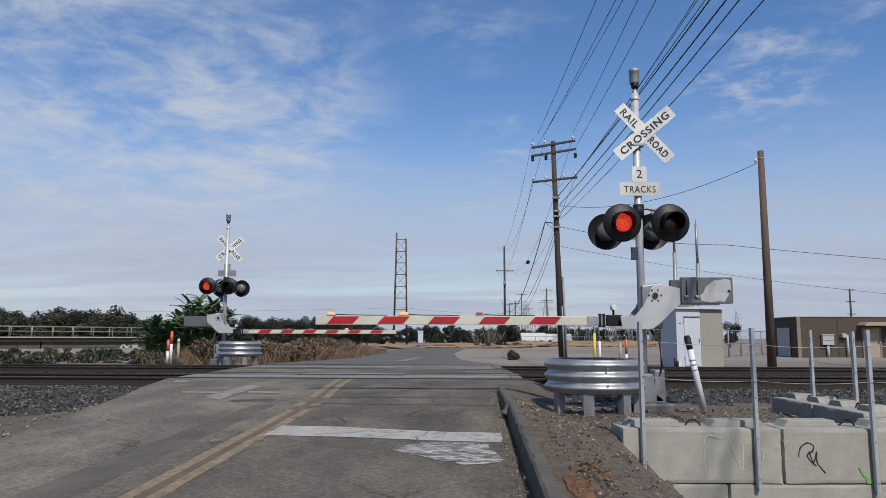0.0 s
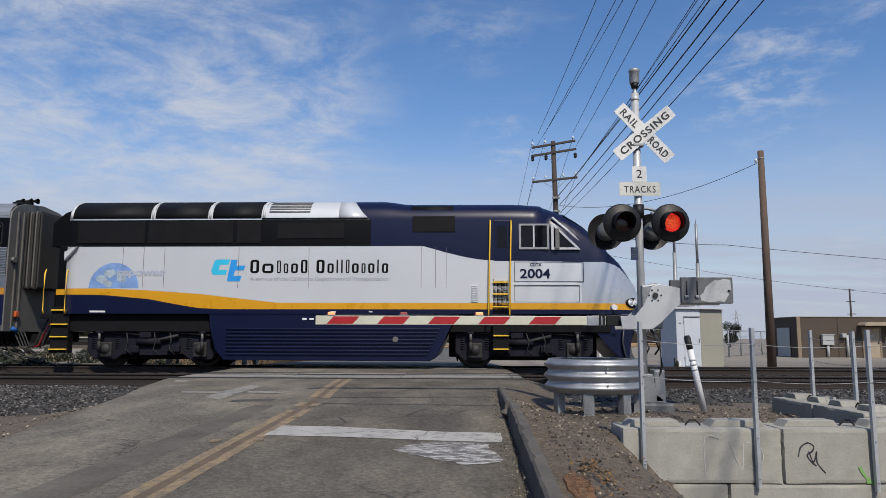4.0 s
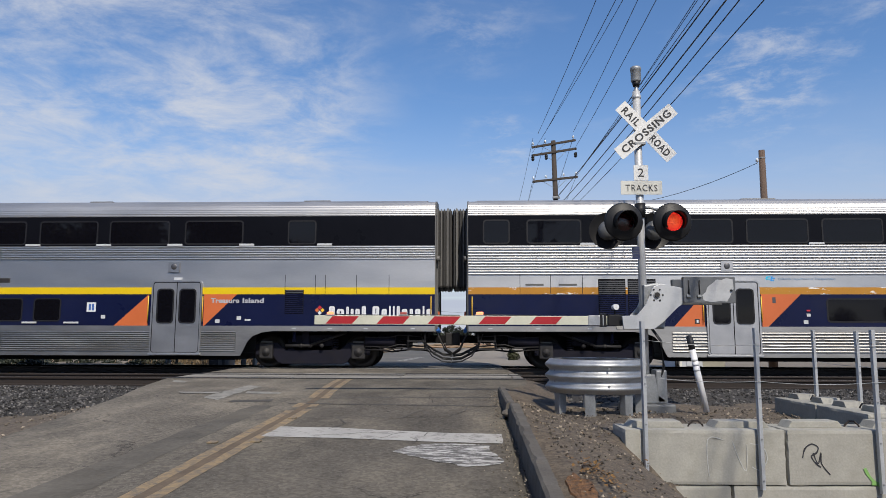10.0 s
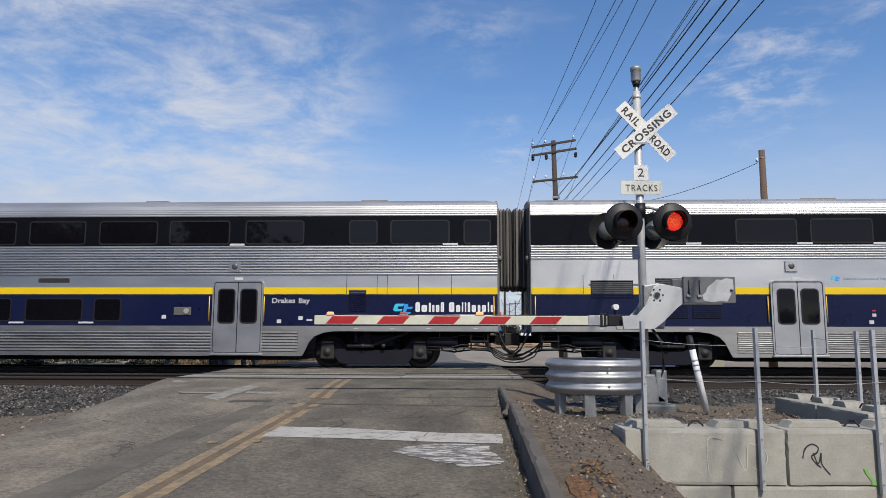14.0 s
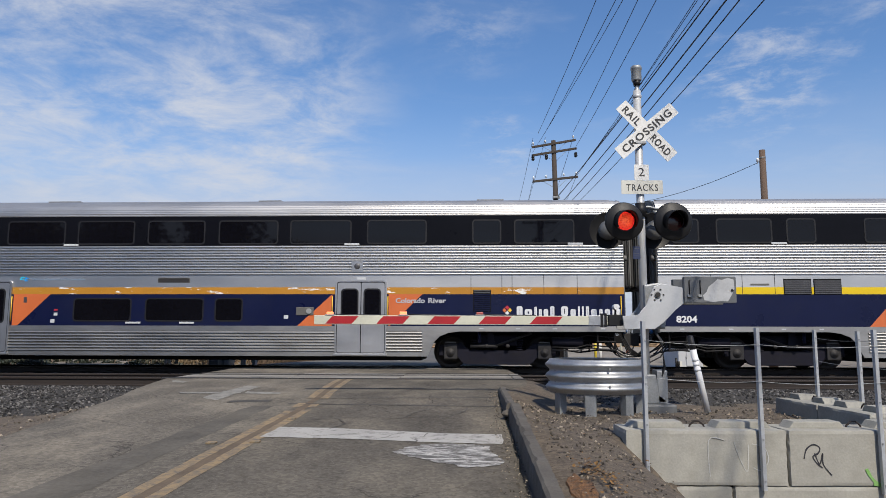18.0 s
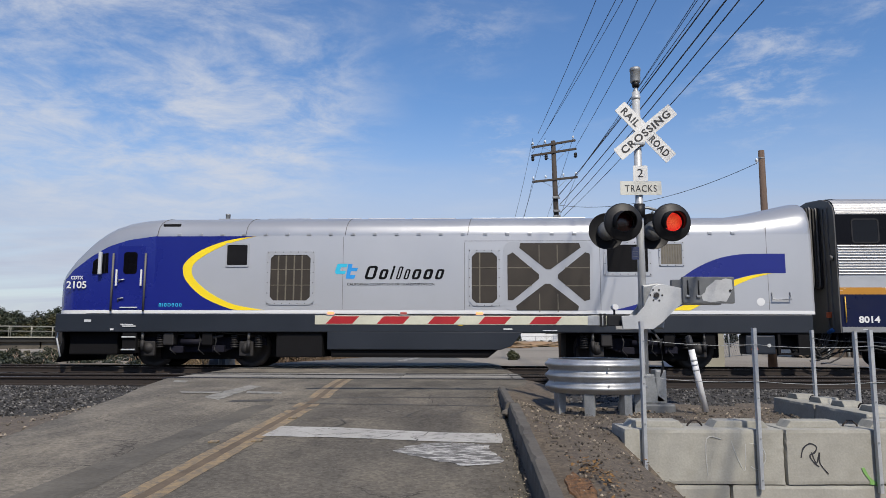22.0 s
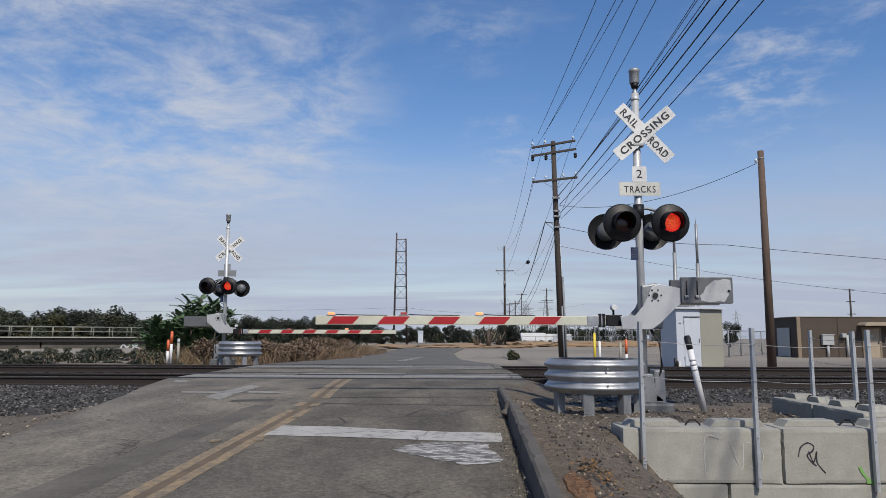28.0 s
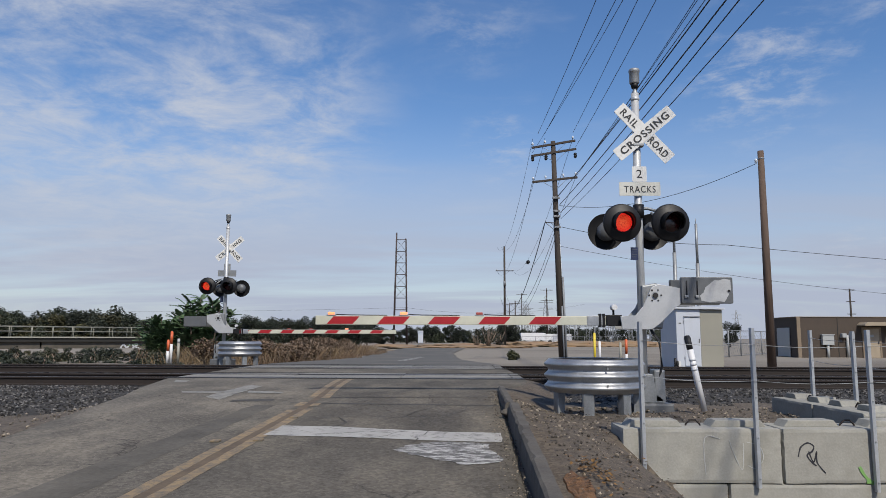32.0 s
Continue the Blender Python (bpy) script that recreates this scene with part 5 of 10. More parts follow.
row = []
for k in range(3):
    row.append(concrete_block(pose(2.05 + k * 1.83, 8.30, -0.785 + 0.0), k, "pale grey concrete block with faint graffiti in the retaining wall"))
for k in range(3):
    concrete_block(pose(1.42 + k * 1.83, 8.30, -1.40), 10 + k, "stained concrete block in the lower course of the wall", loop=False)
for k in range(2):
    concrete_block(pose(5.80, 8.92 + k * 1.25, -0.67, 0, 0, 90), 20 + k, "weathered concrete block in the cross row behind the wall", 1.24)


def stroke(parent, name, pts, w, mat, y):
    """One smooth ribbon along pts (x, z)."""
    line = []
    for k in range(len(pts) - 1):
        p = [Vector(pts[min(max(j, 0), len(pts) - 1)]) for j in (k - 1, k, k + 1, k + 2)]
        for i in range(5):
            u = i / 5
            line.append(0.5 * (2 * p[1] + (p[2] - p[0]) * u + (2 * p[0] - 5 * p[1] + 4 * p[2] - p[3]) * u ** 2 + (3 * p[1] - p[0] - 3 * p[2] + p[3]) * u ** 3))
    line.append(Vector(pts[-1]))
    bm = B()
    rows = []
    for k, p in enumerate(line):
        d = (line[min(k + 1, len(line) - 1)] - line[max(k - 1, 0)]).normalized()
        n = Vector((-d.y, d.x)) * w / 2 * (0.75 + 0.4 * noise.noise(Vector((p.x * 14, p.y * 14, 0))))
        rows.append([bm.verts.new((p.x + q * n.x, yy, p.y + q * n.y)) for q, yy in ((1, y - 0.001), (-1, y - 0.001), (-1, y + 0.02), (1, y + 0.02))])
    for a, b in zip(rows, rows[1:]):
        for i in range(4):
            bm.faces.new((a[i], a[(i + 1) % 4], b[(i + 1) % 4], b[i]))
    bm.faces.new(rows[0]); bm.faces.new(rows[-1][::-1])
    return part(name, bm, mat, parent)


# sprayed squiggles (unreadable)
stroke(row[0], "paint_scrawl", [(0.94, 0.10), (0.94, 0.50), (1.12, 0.50)], 0.012, M["spray_white"], -0.004)
stroke(row[0], "paint_scrawl", [(1.22, 0.48), (1.28, 0.30), (1.36, 0.16), (1.38, 0.45)], 0.012, M["spray_white"], -0.005)
stroke(row[0], "paint_scrawl", [(1.42, 0.46), (1.56, 0.42), (1.60, 0.28), (1.52, 0.17), (1.43, 0.2)], 0.012, M["spray_white"], -0.004)
stroke(row[1], "paint_scrawl", [(0.17, 0.30), (0.20, 0.40), (0.28, 0.455), (0.35, 0.42), (0.33, 0.36), (0.27, 0.32), (0.31, 0.25), (0.37, 0.20)], 0.020, M["spray_black"], -0.004)
stroke(row[1], "paint_scrawl", [(0.29, 0.36), (0.34, 0.24), (0.38, 0.36), (0.38, 0.24), (0.47, 0.12)], 0.017, M["spray_black"], -0.005)
stroke(row[1], "paint_scrawl", [(0.93, 0.03), (0.98, 0.025), (1.03, 0.0)], 0.05, M["spray_green"], -0.004)
stroke(row[1], "paint_scrawl", [(0.86, 0.19), (0.90, 0.11), (0.95, 0.05), (1.0, 0.02)], 0.04, M["spray_green"], -0.005)


def channel_post(m, length, label):
    t = thing("fence_post", m, label, "fence post", "fence posts")
    pts = [(-0.028, -0.024), (-0.020, -0.024), (-0.012, 0.010), (0.012, 0.010), (0.020, -0.024), (0.028, -0.024), (0.019, 0.018), (-0.019, 0.018)]
    bm = B()
    a = [bm.verts.new((x, -y, 0)) for x, y in pts]
    b = [bm.verts.new((x, -y, length)) for x, y in pts]
    for k in range(len(pts)):
        bm.faces.new((a[k], a[(k + 1) % 8], b[(k + 1) % 8], b[k]))
    bm.faces.new(a); bm.faces.new(b)
    body = part("channel", bm, M["galv_post"], t)
    for z in (0.1, 0.55, 1.0):
        if z < length:
            part("bolt", bm_cyl(B(), (0, -0.028, z), (0, -0.01, z), 0.010, seg=6), M["galv_dull"], body)
    return t


POSTS = ((2.28, 8.24, -0.66, 1.04), (3.57, 8.24, -0.82, 0.97), (4.90, 8.24, -0.86, 0.95), (5.66, 11.0, -0.14, 0.98), (5.68, 9.9, -0.16, 0.95))
for x, y, z0, z1 in POSTS:
    channel_post(pose(x, y, z0, 0, 0, random.Random(int(x * 10)).uniform(-4, 4)), z1 - z0, "galvanised steel channel fence post on the block wall")


def cable(name, pts, r, mat, label, sag=0.0, n=16, group=""):
    """A wire through the given points, hanging by sag between each two."""
    out = []
    for a, b in zip(pts, pts[1:]):
        a, b = Vector(a), Vector(b)
        for k in range(n):
            u = k / n
            p = a.lerp(b, u); p.z -= sag * 4 * u * (1 - u)
            out.append(p)
    out.append(Vector(pts[-1]))
    return solid(name, bm_pipe(B(), out, r, 5), mat, Matrix(), label, "wire", group)


for (z1, z2) in ((0.83, 0.86), (0.42, 0.52)):
    cable("fence_wire", [(2.28, 8.21, z1), (3.57, 8.21, z1 - 0.05), (4.90, 8.21, z1 - 0.06), (6.9, 8.2, z1 - 0.05)], 0.0035, M["galv_dull"], "thin fence wire strung between posts", 0.03, 8, "fence wires")
    cable("fence_wire", [(5.66, 11.0, z2), (5.68, 9.9, z2 - 0.04), (5.7, 8.2, z2 - 0.06)], 0.0035, M["galv_dull"], "thin fence wire strung between posts", 0.02, 8, "fence wires")


def marker(m, h, r, bands, label, lean=0):
    t = thing("marker_post", m @ pose(0, 0, 0, 0, lean, 0), label, "marker post", "marker posts")
    for z0, z1, mat in bands:
        part("band", bm_cyl(B(), (0, 0, z0 * h), (0, 0, z1 * h), r, seg=14), M[mat], t)
    part("cap", bm_lathe(B(), [(r, h), (r * 0.8, h + r * 0.6), (0, h + r * 0.8)], seg=14), M[bands[-1][2]], t)
    return t


mk = marker(pose(3.98, 11.0, -0.25), 1.13, 0.048, ((0, 0.84, "pvc_white"), (0.84, 1, "rubber")), "leaning white plastic marker post with black top", -11)
for z in (0.62, 0.70, 0.77):
    part("sticker", bm_cyl(B(), (0, 0, z), (0, 0, z + 0.035), 0.0495, seg=14), M["pale_plate"], mk)
for x, y, z, h, bands in ((-9.98, 26.0, -0.1, 0.82, ((0, 0.55, "pvc_white"), (0.55, 1, "orange"))), (-9.86, 26.0, -0.1, 1.13, ((0, 0.62, "pvc_white"), (0.62, 1, "orange"))),
                          (-9.60, 26.0, -0.1, 0.86, ((0, 0.85, "bung_tan"), (0.85, 1, "box_gray"))),
                          (6.05, 28.5, -0.3, 1.32, ((0, 1, "yellow_pl"),)), (6.25, 28.5, -0.3, 1.0, ((0, 1, "pvc_white"),)), (6.95, 28, -0.3, 0.95, ((0, 1, "bung_tan"),)),
                          (7.18, 28.0, -0.3, 1.08, ((0, 0.5, "pvc_white"), (0.5, 1, "orange")))):
    marker(pose(x, y, z), h, 0.05, bands, "slim plastic utility marker post beyond the tracks")

# rust-coloured leaf litter behind the kerb and fallen leaves
rng = random.Random(8)
vs, fs = [], []
for k in range(260):
    if k < 200:
        x, y = rng.gauss(1.27, 0.08), rng.gauss(6.15, 0.30)
    else:
        x, y = rng.uniform(0.75, 2.2), rng.uniform(5.0, 9)
    s = rng.uniform(0.008, 0.022)
    z = (ground_z(x, y) if x > 1.05 else road_z(y)) + 0.02
    q = Euler((rng.uniform(-0.5, 0.5), rng.uniform(-0.5, 0.5), rng.uniform(0, 6))).to_matrix()
    n = len(vs)
    for a, b in ((-1, -0.5), (1, -0.4), (0.8, 0.5), (-0.7, 0.6)):
        d = q @ Vector((a * s, b * s, 0))
        vs.append((x + d.x, y + d.y, z + d.z))
    fs.append((n, n + 1, n + 2, n + 3))
tagged(new("fallen_leaves", raw_mesh("fallen_leaves", vs, fs, M["leaf_fallen"])), "dry brown leaf litter along the kerb", "leaves", kind="stuff")


def soil_patch(name, cx, cy, rx, ry, mat, label):
    """A thin uneven crust lying on the dirt."""
    vs, fs = [], []
    n, rings = 28, 6
    for j in range(rings + 1):
        for k in range(n):
            a = 2 * math.pi * k / n
            q = j / rings * (1 + 0.35 * noise.noise(Vector((math.cos(a) * 2, math.sin(a) * 2, 3))) + 0.15 * noise.noise(Vector((math.cos(a) * 6, math.sin(a) * 6, 8))))
            x, y = cx + rx * q * math.cos(a), cy + ry * q * math.sin(a)
            vs.append((x, y, rough_ground(x, y) + 0.012 + 0.012 * noise.noise(Vector((x * 22, y * 22, 1))) - (0.03 if j == rings else 0)))
    for j in range(rings):
        for k in range(n):
            fs.append((j * n + k, j * n + (k + 1) % n, (j + 1) * n + (k + 1) % n, (j + 1) * n + k))
    tagged(new(name, raw_mesh(name, vs, fs, M[mat])), label, "soil", kind="structure")


soil_patch("rust_soil", 1.07, 5.75, 0.11, 0.48, "rust", "rust-orange stained soil and leaf crumbs behind the kerb")

# ---- utility poles and wires ----
def insulator(parent, x, z, y=0.0, up=1):
    part("insulator", bm_lathe(B(), [(0.015, 0), (0.015, 0.08 * up), (0.06, 0.09 * up), (0.045, 0.13 * up), (0.065, 0.15 * up), (0.04, 0.22 * up), (0.0, 0.24 * up)], (x, y, z), seg=8), M["porcelain"], parent)


def utility_pole(m, h, arms, label, r=0.16, mat="wood_dark", lean=0.0):
    t = thing("utility_pole", m @ pose(0, 0, 0, 0, lean, 0), label, "utility pole", "utility poles")
    part("pole", bm_cyl(B(), (0, 0, -0.3), (0, 0, h), r, r * 0.68, 14), M[mat], t)
    for z, half, tilt, ins in arms:
        a = part("crossarm", bm_box(B(), -half, half, -0.17, -0.06, -0.06, 0.06, 0.012), M[mat], t)
        a.matrix_basis = pose(0, 0, z, 0, -tilt, 0)
        for x in ins:
            insulator(a, x, 0.06, -0.115)
        for s in (-1, 1):
            part("arm_brace", bm_cyl(B(), (s * half * 0.55, -0.115, -0.05), (0, -0.1, -0.55), 0.012, seg=5), M["steel_far"], a)
    return t


main = utility_pole(pose(6.50, 39, -0.42), 12.3, ((12.10, 1.25, 8.5, (-1.15, -0.45, 1.15)), (11.62, 1.28, 8.0, ()), (10.06, 1.27, 5.0, (-1.2, -0.5, 0.5, 1.2))), "dark wooden utility pole with three crossarms", 0.19, lean=-1.4)
for x in (-1.2, -0.45, 1.2):
    for z in (11.42, 11.30):
        part("strain_insulator", bm_lathe(B(), [(0.0, -0.07), (0.09, -0.05), (0.09, 0.05), (0.0, 0.07)], (x, -0.12, z + 0.06 * x), (0, 1, 0), 10), M["lamp_black"], main)
arm = part("standoff_bracket", bm_pipe(B(), [(0.0, -0.1, 7.6), (-0.62, -0.1, 7.66)], 0.03, 6), M["wood_dark"], main)
part("bracket_strut", bm_cyl(B(), (-0.6, -0.1, 7.62), (0, -0.1, 7.1), 0.02, seg=6), M["steel_far"], arm)
part("bracket_strut", bm_cyl(B(), (-0.3, -0.1, 7.62), (0, -0.1, 7.3), 0.02, seg=6), M["steel_far"], arm)
for z in (8.95, 8.2, 7.9, 7.3):
    part("cable_clamp", bm_box(B(), -0.2, 0.2, -0.28, -0.14, z, z + 0.12, 0.02), M["steel_far"], main)
part("riser_conduit", bm_cyl(B(), (0.22, -0.14, -0.2), (0.20, -0.14, 4.6), 0.055, seg=10), M["steel_far"], main)
part("riser_conduit", bm_cyl(B(), (0.08, -0.22, -0.2), (0.08, -0.2, 3.0), 0.045, seg=10), M["steel_far"], main)
part("pole_step_line", bm_cyl(B(), (0.19, -0.05, 3.0), (0.15, -0.05, 6.5), 0.012, seg=5), M["porcelain"], main)

rear = utility_pole(pose(4.6, -12, -0.9), 12.8, ((12.10, 1.25, 0, (-1.15, -0.45, 1.15)), (11.62, 1.28, 0, ()), (10.06, 1.27, 0, (-1.2, -0.5, 0.5, 1.2))), "dark wooden utility pole with crossarms behind the stop line", 0.19)
nxt = utility_pole(pose(9.5, 109, -0.5), 15.4, ((11.6, 1.35, 0, (-1.2, 1.2)),), "wooden utility pole beside the road far ahead", 0.2)
part("transformer", bm_cyl(B(), (0.0, -0.3, 9.3), (0.0, -0.3, 10.0), 0.2, seg=12), M["steel_far"], nxt)
for x, y, h, arms in ((24.2, 218, 15.0, ((14.6, 1.6, 0, ()), (12.3, 1.6, 0, ()))), (17.5, 172, 10.3, ((9.6, 1.2, 0, ()),)), (24.6, 168, 13.0, ((12.6, 1.5, 0, ()), (10.2, 1.5, 0, ()))),
                      (22.5, 240, 13.0, ((12.5, 1.4, 0, ()),)), (29.0, 176, 8.5, ((8, 1.0, 0, ()),)), (38.0, 230, 11.0, ((10.2, 1.3, 0, ()),)), (66, 115, 9.4, ((9.2, 0.7, 0, ()), (7.3, 0.7, 0, ()), (5.3, 0.7, 0, ()))),
                      (-15.0, 290, 14.0, ((13.4, 1.2, 0, ()),))):
    utility_pole(pose(x, y, -0.5), h, arms, "distant utility pole with crossarms", 0.18)
single = utility_pole(pose(12.62, 27.5, -0.30), 8.55, (), "plain brown wooden pole behind the signal cabinet", 0.17, "wood")
part("guy_clamp", bm_lathe(B(), [(0.12, 0), (0.14, 0.03), (0.12, 0.06)], (0, 0, 8.2), seg=12), M["steel_far"], single)
insulator(single, -0.2, 8.0)

WIRES = [((6.50 - 0.0245 * z + dx, 39, z), (xe + (0.50 if z > 9 else 0.18), -12, z), r) for dx, z, xe, r in
         ((-0.85, 12.3, 3.75, 0.012), (-0.45, 12.35, 4.95, 0.012), (-1.2, 11.2, 5.14, 0.010), (1.15, 12.4, 3.97, 0.012), (1.25, 11.55, 4.18, 0.012), (1.2, 9.85, 4.37, 0.010), (1.1, 9.8, 4.56, 0.010),
          (0.15, 8.75, 4.98, 0.018), (0.05, 8.6, 4.65, 0.010), (0.22, 8.25, 4.82, 0.018), (0.2, 7.75, 4.55, 0.014), (0.25, 7.45, 4.88, 0.012))]
for a, b, r in WIRES:
    cable("overhead_wire", [a, b], r, M["wire"], "black overhead wire strung along the road", 0.55, 24, "overhead wires")
for dx, z, z2, r in ((-1.15, 12.02, 14.8, 0.011), (-0.45, 12.06, 14.8, 0.011), (1.15, 12.15, 11.3, 0.011), (-1.2, 9.75, 11.2, 0.011), (1.2, 9.85, 11.2, 0.011), (-0.62, 7.3, 6.9, 0.026), (0.2, 7.6, 7.4, 0.015), (0.2, 7.2, 6.2, 0.014)):
    cable("overhead_wire", [(6.50 - 0.0245 * z + dx, 39, z), (9.5 + dx, 109, z2)], r, M["wire"], "black overhead wire running on along the road", 2.6 if z > 8 else 3.4, 20, "overhead wires")
solid("cable_closure", bm_lathe(B(), [(0, -0.3), (0.13, -0.25), (0.15, 0), (0.13, 0.25), (0, 0.3)], (0, 0, 0), (0, 1, 0), 10), M["lamp_black"], pose(6.45, 53.5, 6.55), "black splice closure hanging on a cable", "cable closure")
cable("service_wire", [(6.5, 39, 8.2), (12.45, 27.5, 7.75)], 0.012, M["wire"], "service wire from pole to pole", 0.7, 16, "service wires")
cable("service_wire", [(6.5, 39, 7.0), (14.5, 36, 5.6), (40, 34, 3.7)], 0.014, M["wire"], "service wire running to the building", 0.25, 16, "service wires")
cable("service_wire", [(6.5, 39, 5.9), (30, 42, 3.2)], 0.010, M["wire"], "thin service wire sloping to the building", 0.35, 16, "service wires")
cable("distant_wire", [(-320, 230, 13), (-15, 290, 13.0), (60, 300, 15)], 0.03, M["wire"], "distant power line wire", 3, 20, "distant wires")

# slim antenna masts by the cabinet
for x, y, h in ((9.4, 28.6, 6.4), (10.25, 28.4, 5.75)):
    t = thing("antenna_mast", pose(x, y, -0.3), "slim galvanised antenna mast behind the cabinet", "antenna mast", "antenna masts")
    part("mast_pipe", bm_cyl(B(), (0, 0, 0), (0, 0, h * 0.72), 0.078, seg=10), M["galv_dull"], t)
    part("upper_pipe", bm_cyl(B(), (0, 0, h * 0.72), (0, 0, h), 0.055, seg=10), M["galv_dull"], t)
    part("antenna_tip", bm_cyl(B(), (0, 0, h), (0, 0, h + 0.22), 0.015, seg=6), M["galv_dull"], t)


# ---- signal cabinet and brown building ----
def signal_cabinet():
    t = thing("signal_cabinet", pose(9.0, 27.5, -0.32), "white and tan steel signal cabinet on a slab", "equipment cabinet")
    part("slab", bm_box(B(), -0.2, 2.0, -0.15, 2.2, -0.2, 0.02, 0.02), M["concrete"], t)
    part("body", bm_box(B(), 0, 0.93, 0, 2.0, 0.02, 2.30, 0.02), M["bung_white"], t)
    part("tan_body", bm_box(B(), 0.935, 1.80, 0.02, 1.95, 0.02, 2.26, 0.02), M["bung_tan"], t)
    part("roof", bm_prism(B(), [(-0.10, 2.30), (1.86, 2.27), (1.86, 2.33), (0.95, 2.40), (-0.10, 2.36)], -0.10, 2.1, 0.01), M["bung_white"], t)
    part("vent_hood", bm_box(B(), 0.05, 0.75, -0.05, 0.2, 2.37, 2.44, 0.02), M["gray_plate"], t)
    d = part("door", bm_box(B(), 0.30, 0.90, -0.025, 0.01, 0.12, 1.95, 0.01), M["bung_white"], t)
    part("door_handle", bm_box(B(), 0.84, 0.87, -0.05, -0.02, 1.0, 1.14, 0.006), M["lamp_black"], d)
    for z in (0.4, 1.1, 1.75):
        part("hinge", bm_cyl(B(), (0.29, -0.035, z), (0.29, -0.035, z + 0.1), 0.012, seg=8), M["galv_dull"], d)
    part("drip_edge", bm_box(B(), 0.28, 0.92, -0.05, 0.0, 1.98, 2.01, 0.004), M["gray_plate"], t)
    part("label_plate", bm_box(B(), 0.10, 0.19, -0.006, 0.0, 1.72, 1.77), M["gray_plate"], t)
    part("side_box", bm_box(B(), 1.80, 1.92, 0.3, 0.6, 1.2, 1.6, 0.01), M["box_gray"], t)
    for x, h in ((-0.12, 0.42), (-0.03, 0.30)):
        part("conduit_stub", bm_cyl(B(), (x, -0.1, 0), (x, -0.1, h), 0.045, seg=8), M["lamp_black"], t)
    part("notice", bm_box(B(), 0.0, 0.1, -0.12, -0.11, 0.05, 0.30, 0.004), M["sign_white"], t)


signal_cabinet()


def brown_building():
    t = thing("brown_building", pose(24.2, 48.8, -0.5), "low brown stucco utility building with a tan door", "building")
    W = 22.0
    D = 3.3
    part("wall", bm_box(B(), 0, W, 0, D, 0, 2.80, 0.02), M["stucco"], t)
    part("wall_rib", bm_box(B(), 0.02, 0.26, -0.035, 0.0, 0, 2.80, 0.005), M["stucco_trim"], t)
    part("coping", bm_box(B(), -0.04, W + 0.04, -0.04, D + 0.04, 2.80, 2.85, 0.01), M["stucco_trim"], t)
    for x in (2.78, 7.4, 11.0):
        part("control_joint", bm_box(B(), x, x + 0.05, -0.012, 0, 0, 2.80), M["bridge_dark"], t)
    d = part("door", bm_box(B(), 4.55, 5.60, -0.06, 0.02, 0.06, 2.02, 0.008), M["door_tan"], t)
    part("door_frame", bm_ring(B(), [(4.43, 0), (4.43, 2.12), (5.72, 2.12), (5.72, 0)], [(4.55, 0.05), (4.55, 2.02), (5.60, 2.02), (5.60, 0.05)], -0.08, 0.0), M["stucco_trim"], d)
    part("door_handle", bm_box(B(), 5.48, 5.54, -0.10, -0.06, 1.0, 1.16, 0.01), M["lamp_black"], d)
    part("door_plate", bm_box(B(), 4.95, 5.2, -0.075, -0.05, 1.45, 1.62, 0.004), M["box_gray"], d)
    part("awning", bm_prism(B(), [(4.15, 2.22), (6.25, 2.22), (6.25, 2.30), (5.95, 2.46), (4.35, 2.46), (4.15, 2.30)], -0.95, 0.0, 0.01), M["door_tan"], t)
    mbox = part("meter_box", bm_box(B(), 1.62, 2.40, -0.25, 0.0, 0.92, 1.60, 0.02), M["box_gray"], t)
    part("meter_lid", bm_box(B(), 1.58, 2.44, -0.28, 0.0, 1.58, 1.64, 0.01), M["box_gray"], mbox)
    part("meter_pipe", bm_cyl(B(), (2.02, -0.12, 0.0), (2.02, -0.12, 0.95), 0.09, seg=10), M["box_gray"], mbox)
    part("wall_pipe", bm_cyl(B(), (3.38, -0.1, 0.0), (3.38, -0.1, 1.6), 0.09, seg=8), M["box_gray"], t)
    for x in (2.95, 3.50):
        part("wall_lamp", bm_box(B(), x, x + 0.30, -0.3, 0, 1.42, 1.70, 0.03), M["box_gray"], t)
    part("wall_lantern", bm_cyl(B(), (6.15, -0.15, 1.75), (6.15, -0.15, 2.05), 0.09, seg=8), M["box_gray"], t)
    part("wall_valve", bm_cyl(B(), (3.72, -0.3, 0), (3.72, -0.3, 0.75), 0.06, seg=8), M["pvc_white"], t)
    part("side_gate", bm_box(B(), -0.10, -0.04, 0.9, 2.7, 0.1, 2.1, 0.01), M["box_gray"], t, "pale grey metal gate panel")


brown_building()

# ---- lattice tower, far tanks and switchyard ----
def lattice_tower():
    t = thing("lattice_tower", pose(-7.0, 118, -0.5), "tall narrow dark steel lattice tower in the distance", "tower")
    H = 18.8
    for s in (-1, 1):
        for d in (-0.5, 0.5):
            part("leg", bm_cyl(B(), (s * 1.10, d, 0), (s * 0.78, d, H - (0 if s < 0 else 1.0)), 0.19 if d < 0 else 0.12, 0.10, 6), M["tower"], t)
    n = 8
    for k in range(n):
        z0, z1 = 2 + k * 1.95, 2 + (k + 1) * 1.95
        w0, w1 = 1.08 - 0.3 * z0 / H, 1.08 - 0.3 * z1 / H
        part("strut", bm_cyl(B(), (-w1, -0.5, z1), (w1, -0.5, z1), 0.07, seg=5), M["tower"], t)
        if k >= 3:
            part("brace", bm_cyl(B(), (-w0, -0.5, z0), (w1, -0.5, z1), 0.025, seg=4), M["tower"], t)
            part("brace", bm_cyl(B(), (w0, -0.5, z0), (-w1, -0.5, z1), 0.025, seg=4), M["tower"], t)


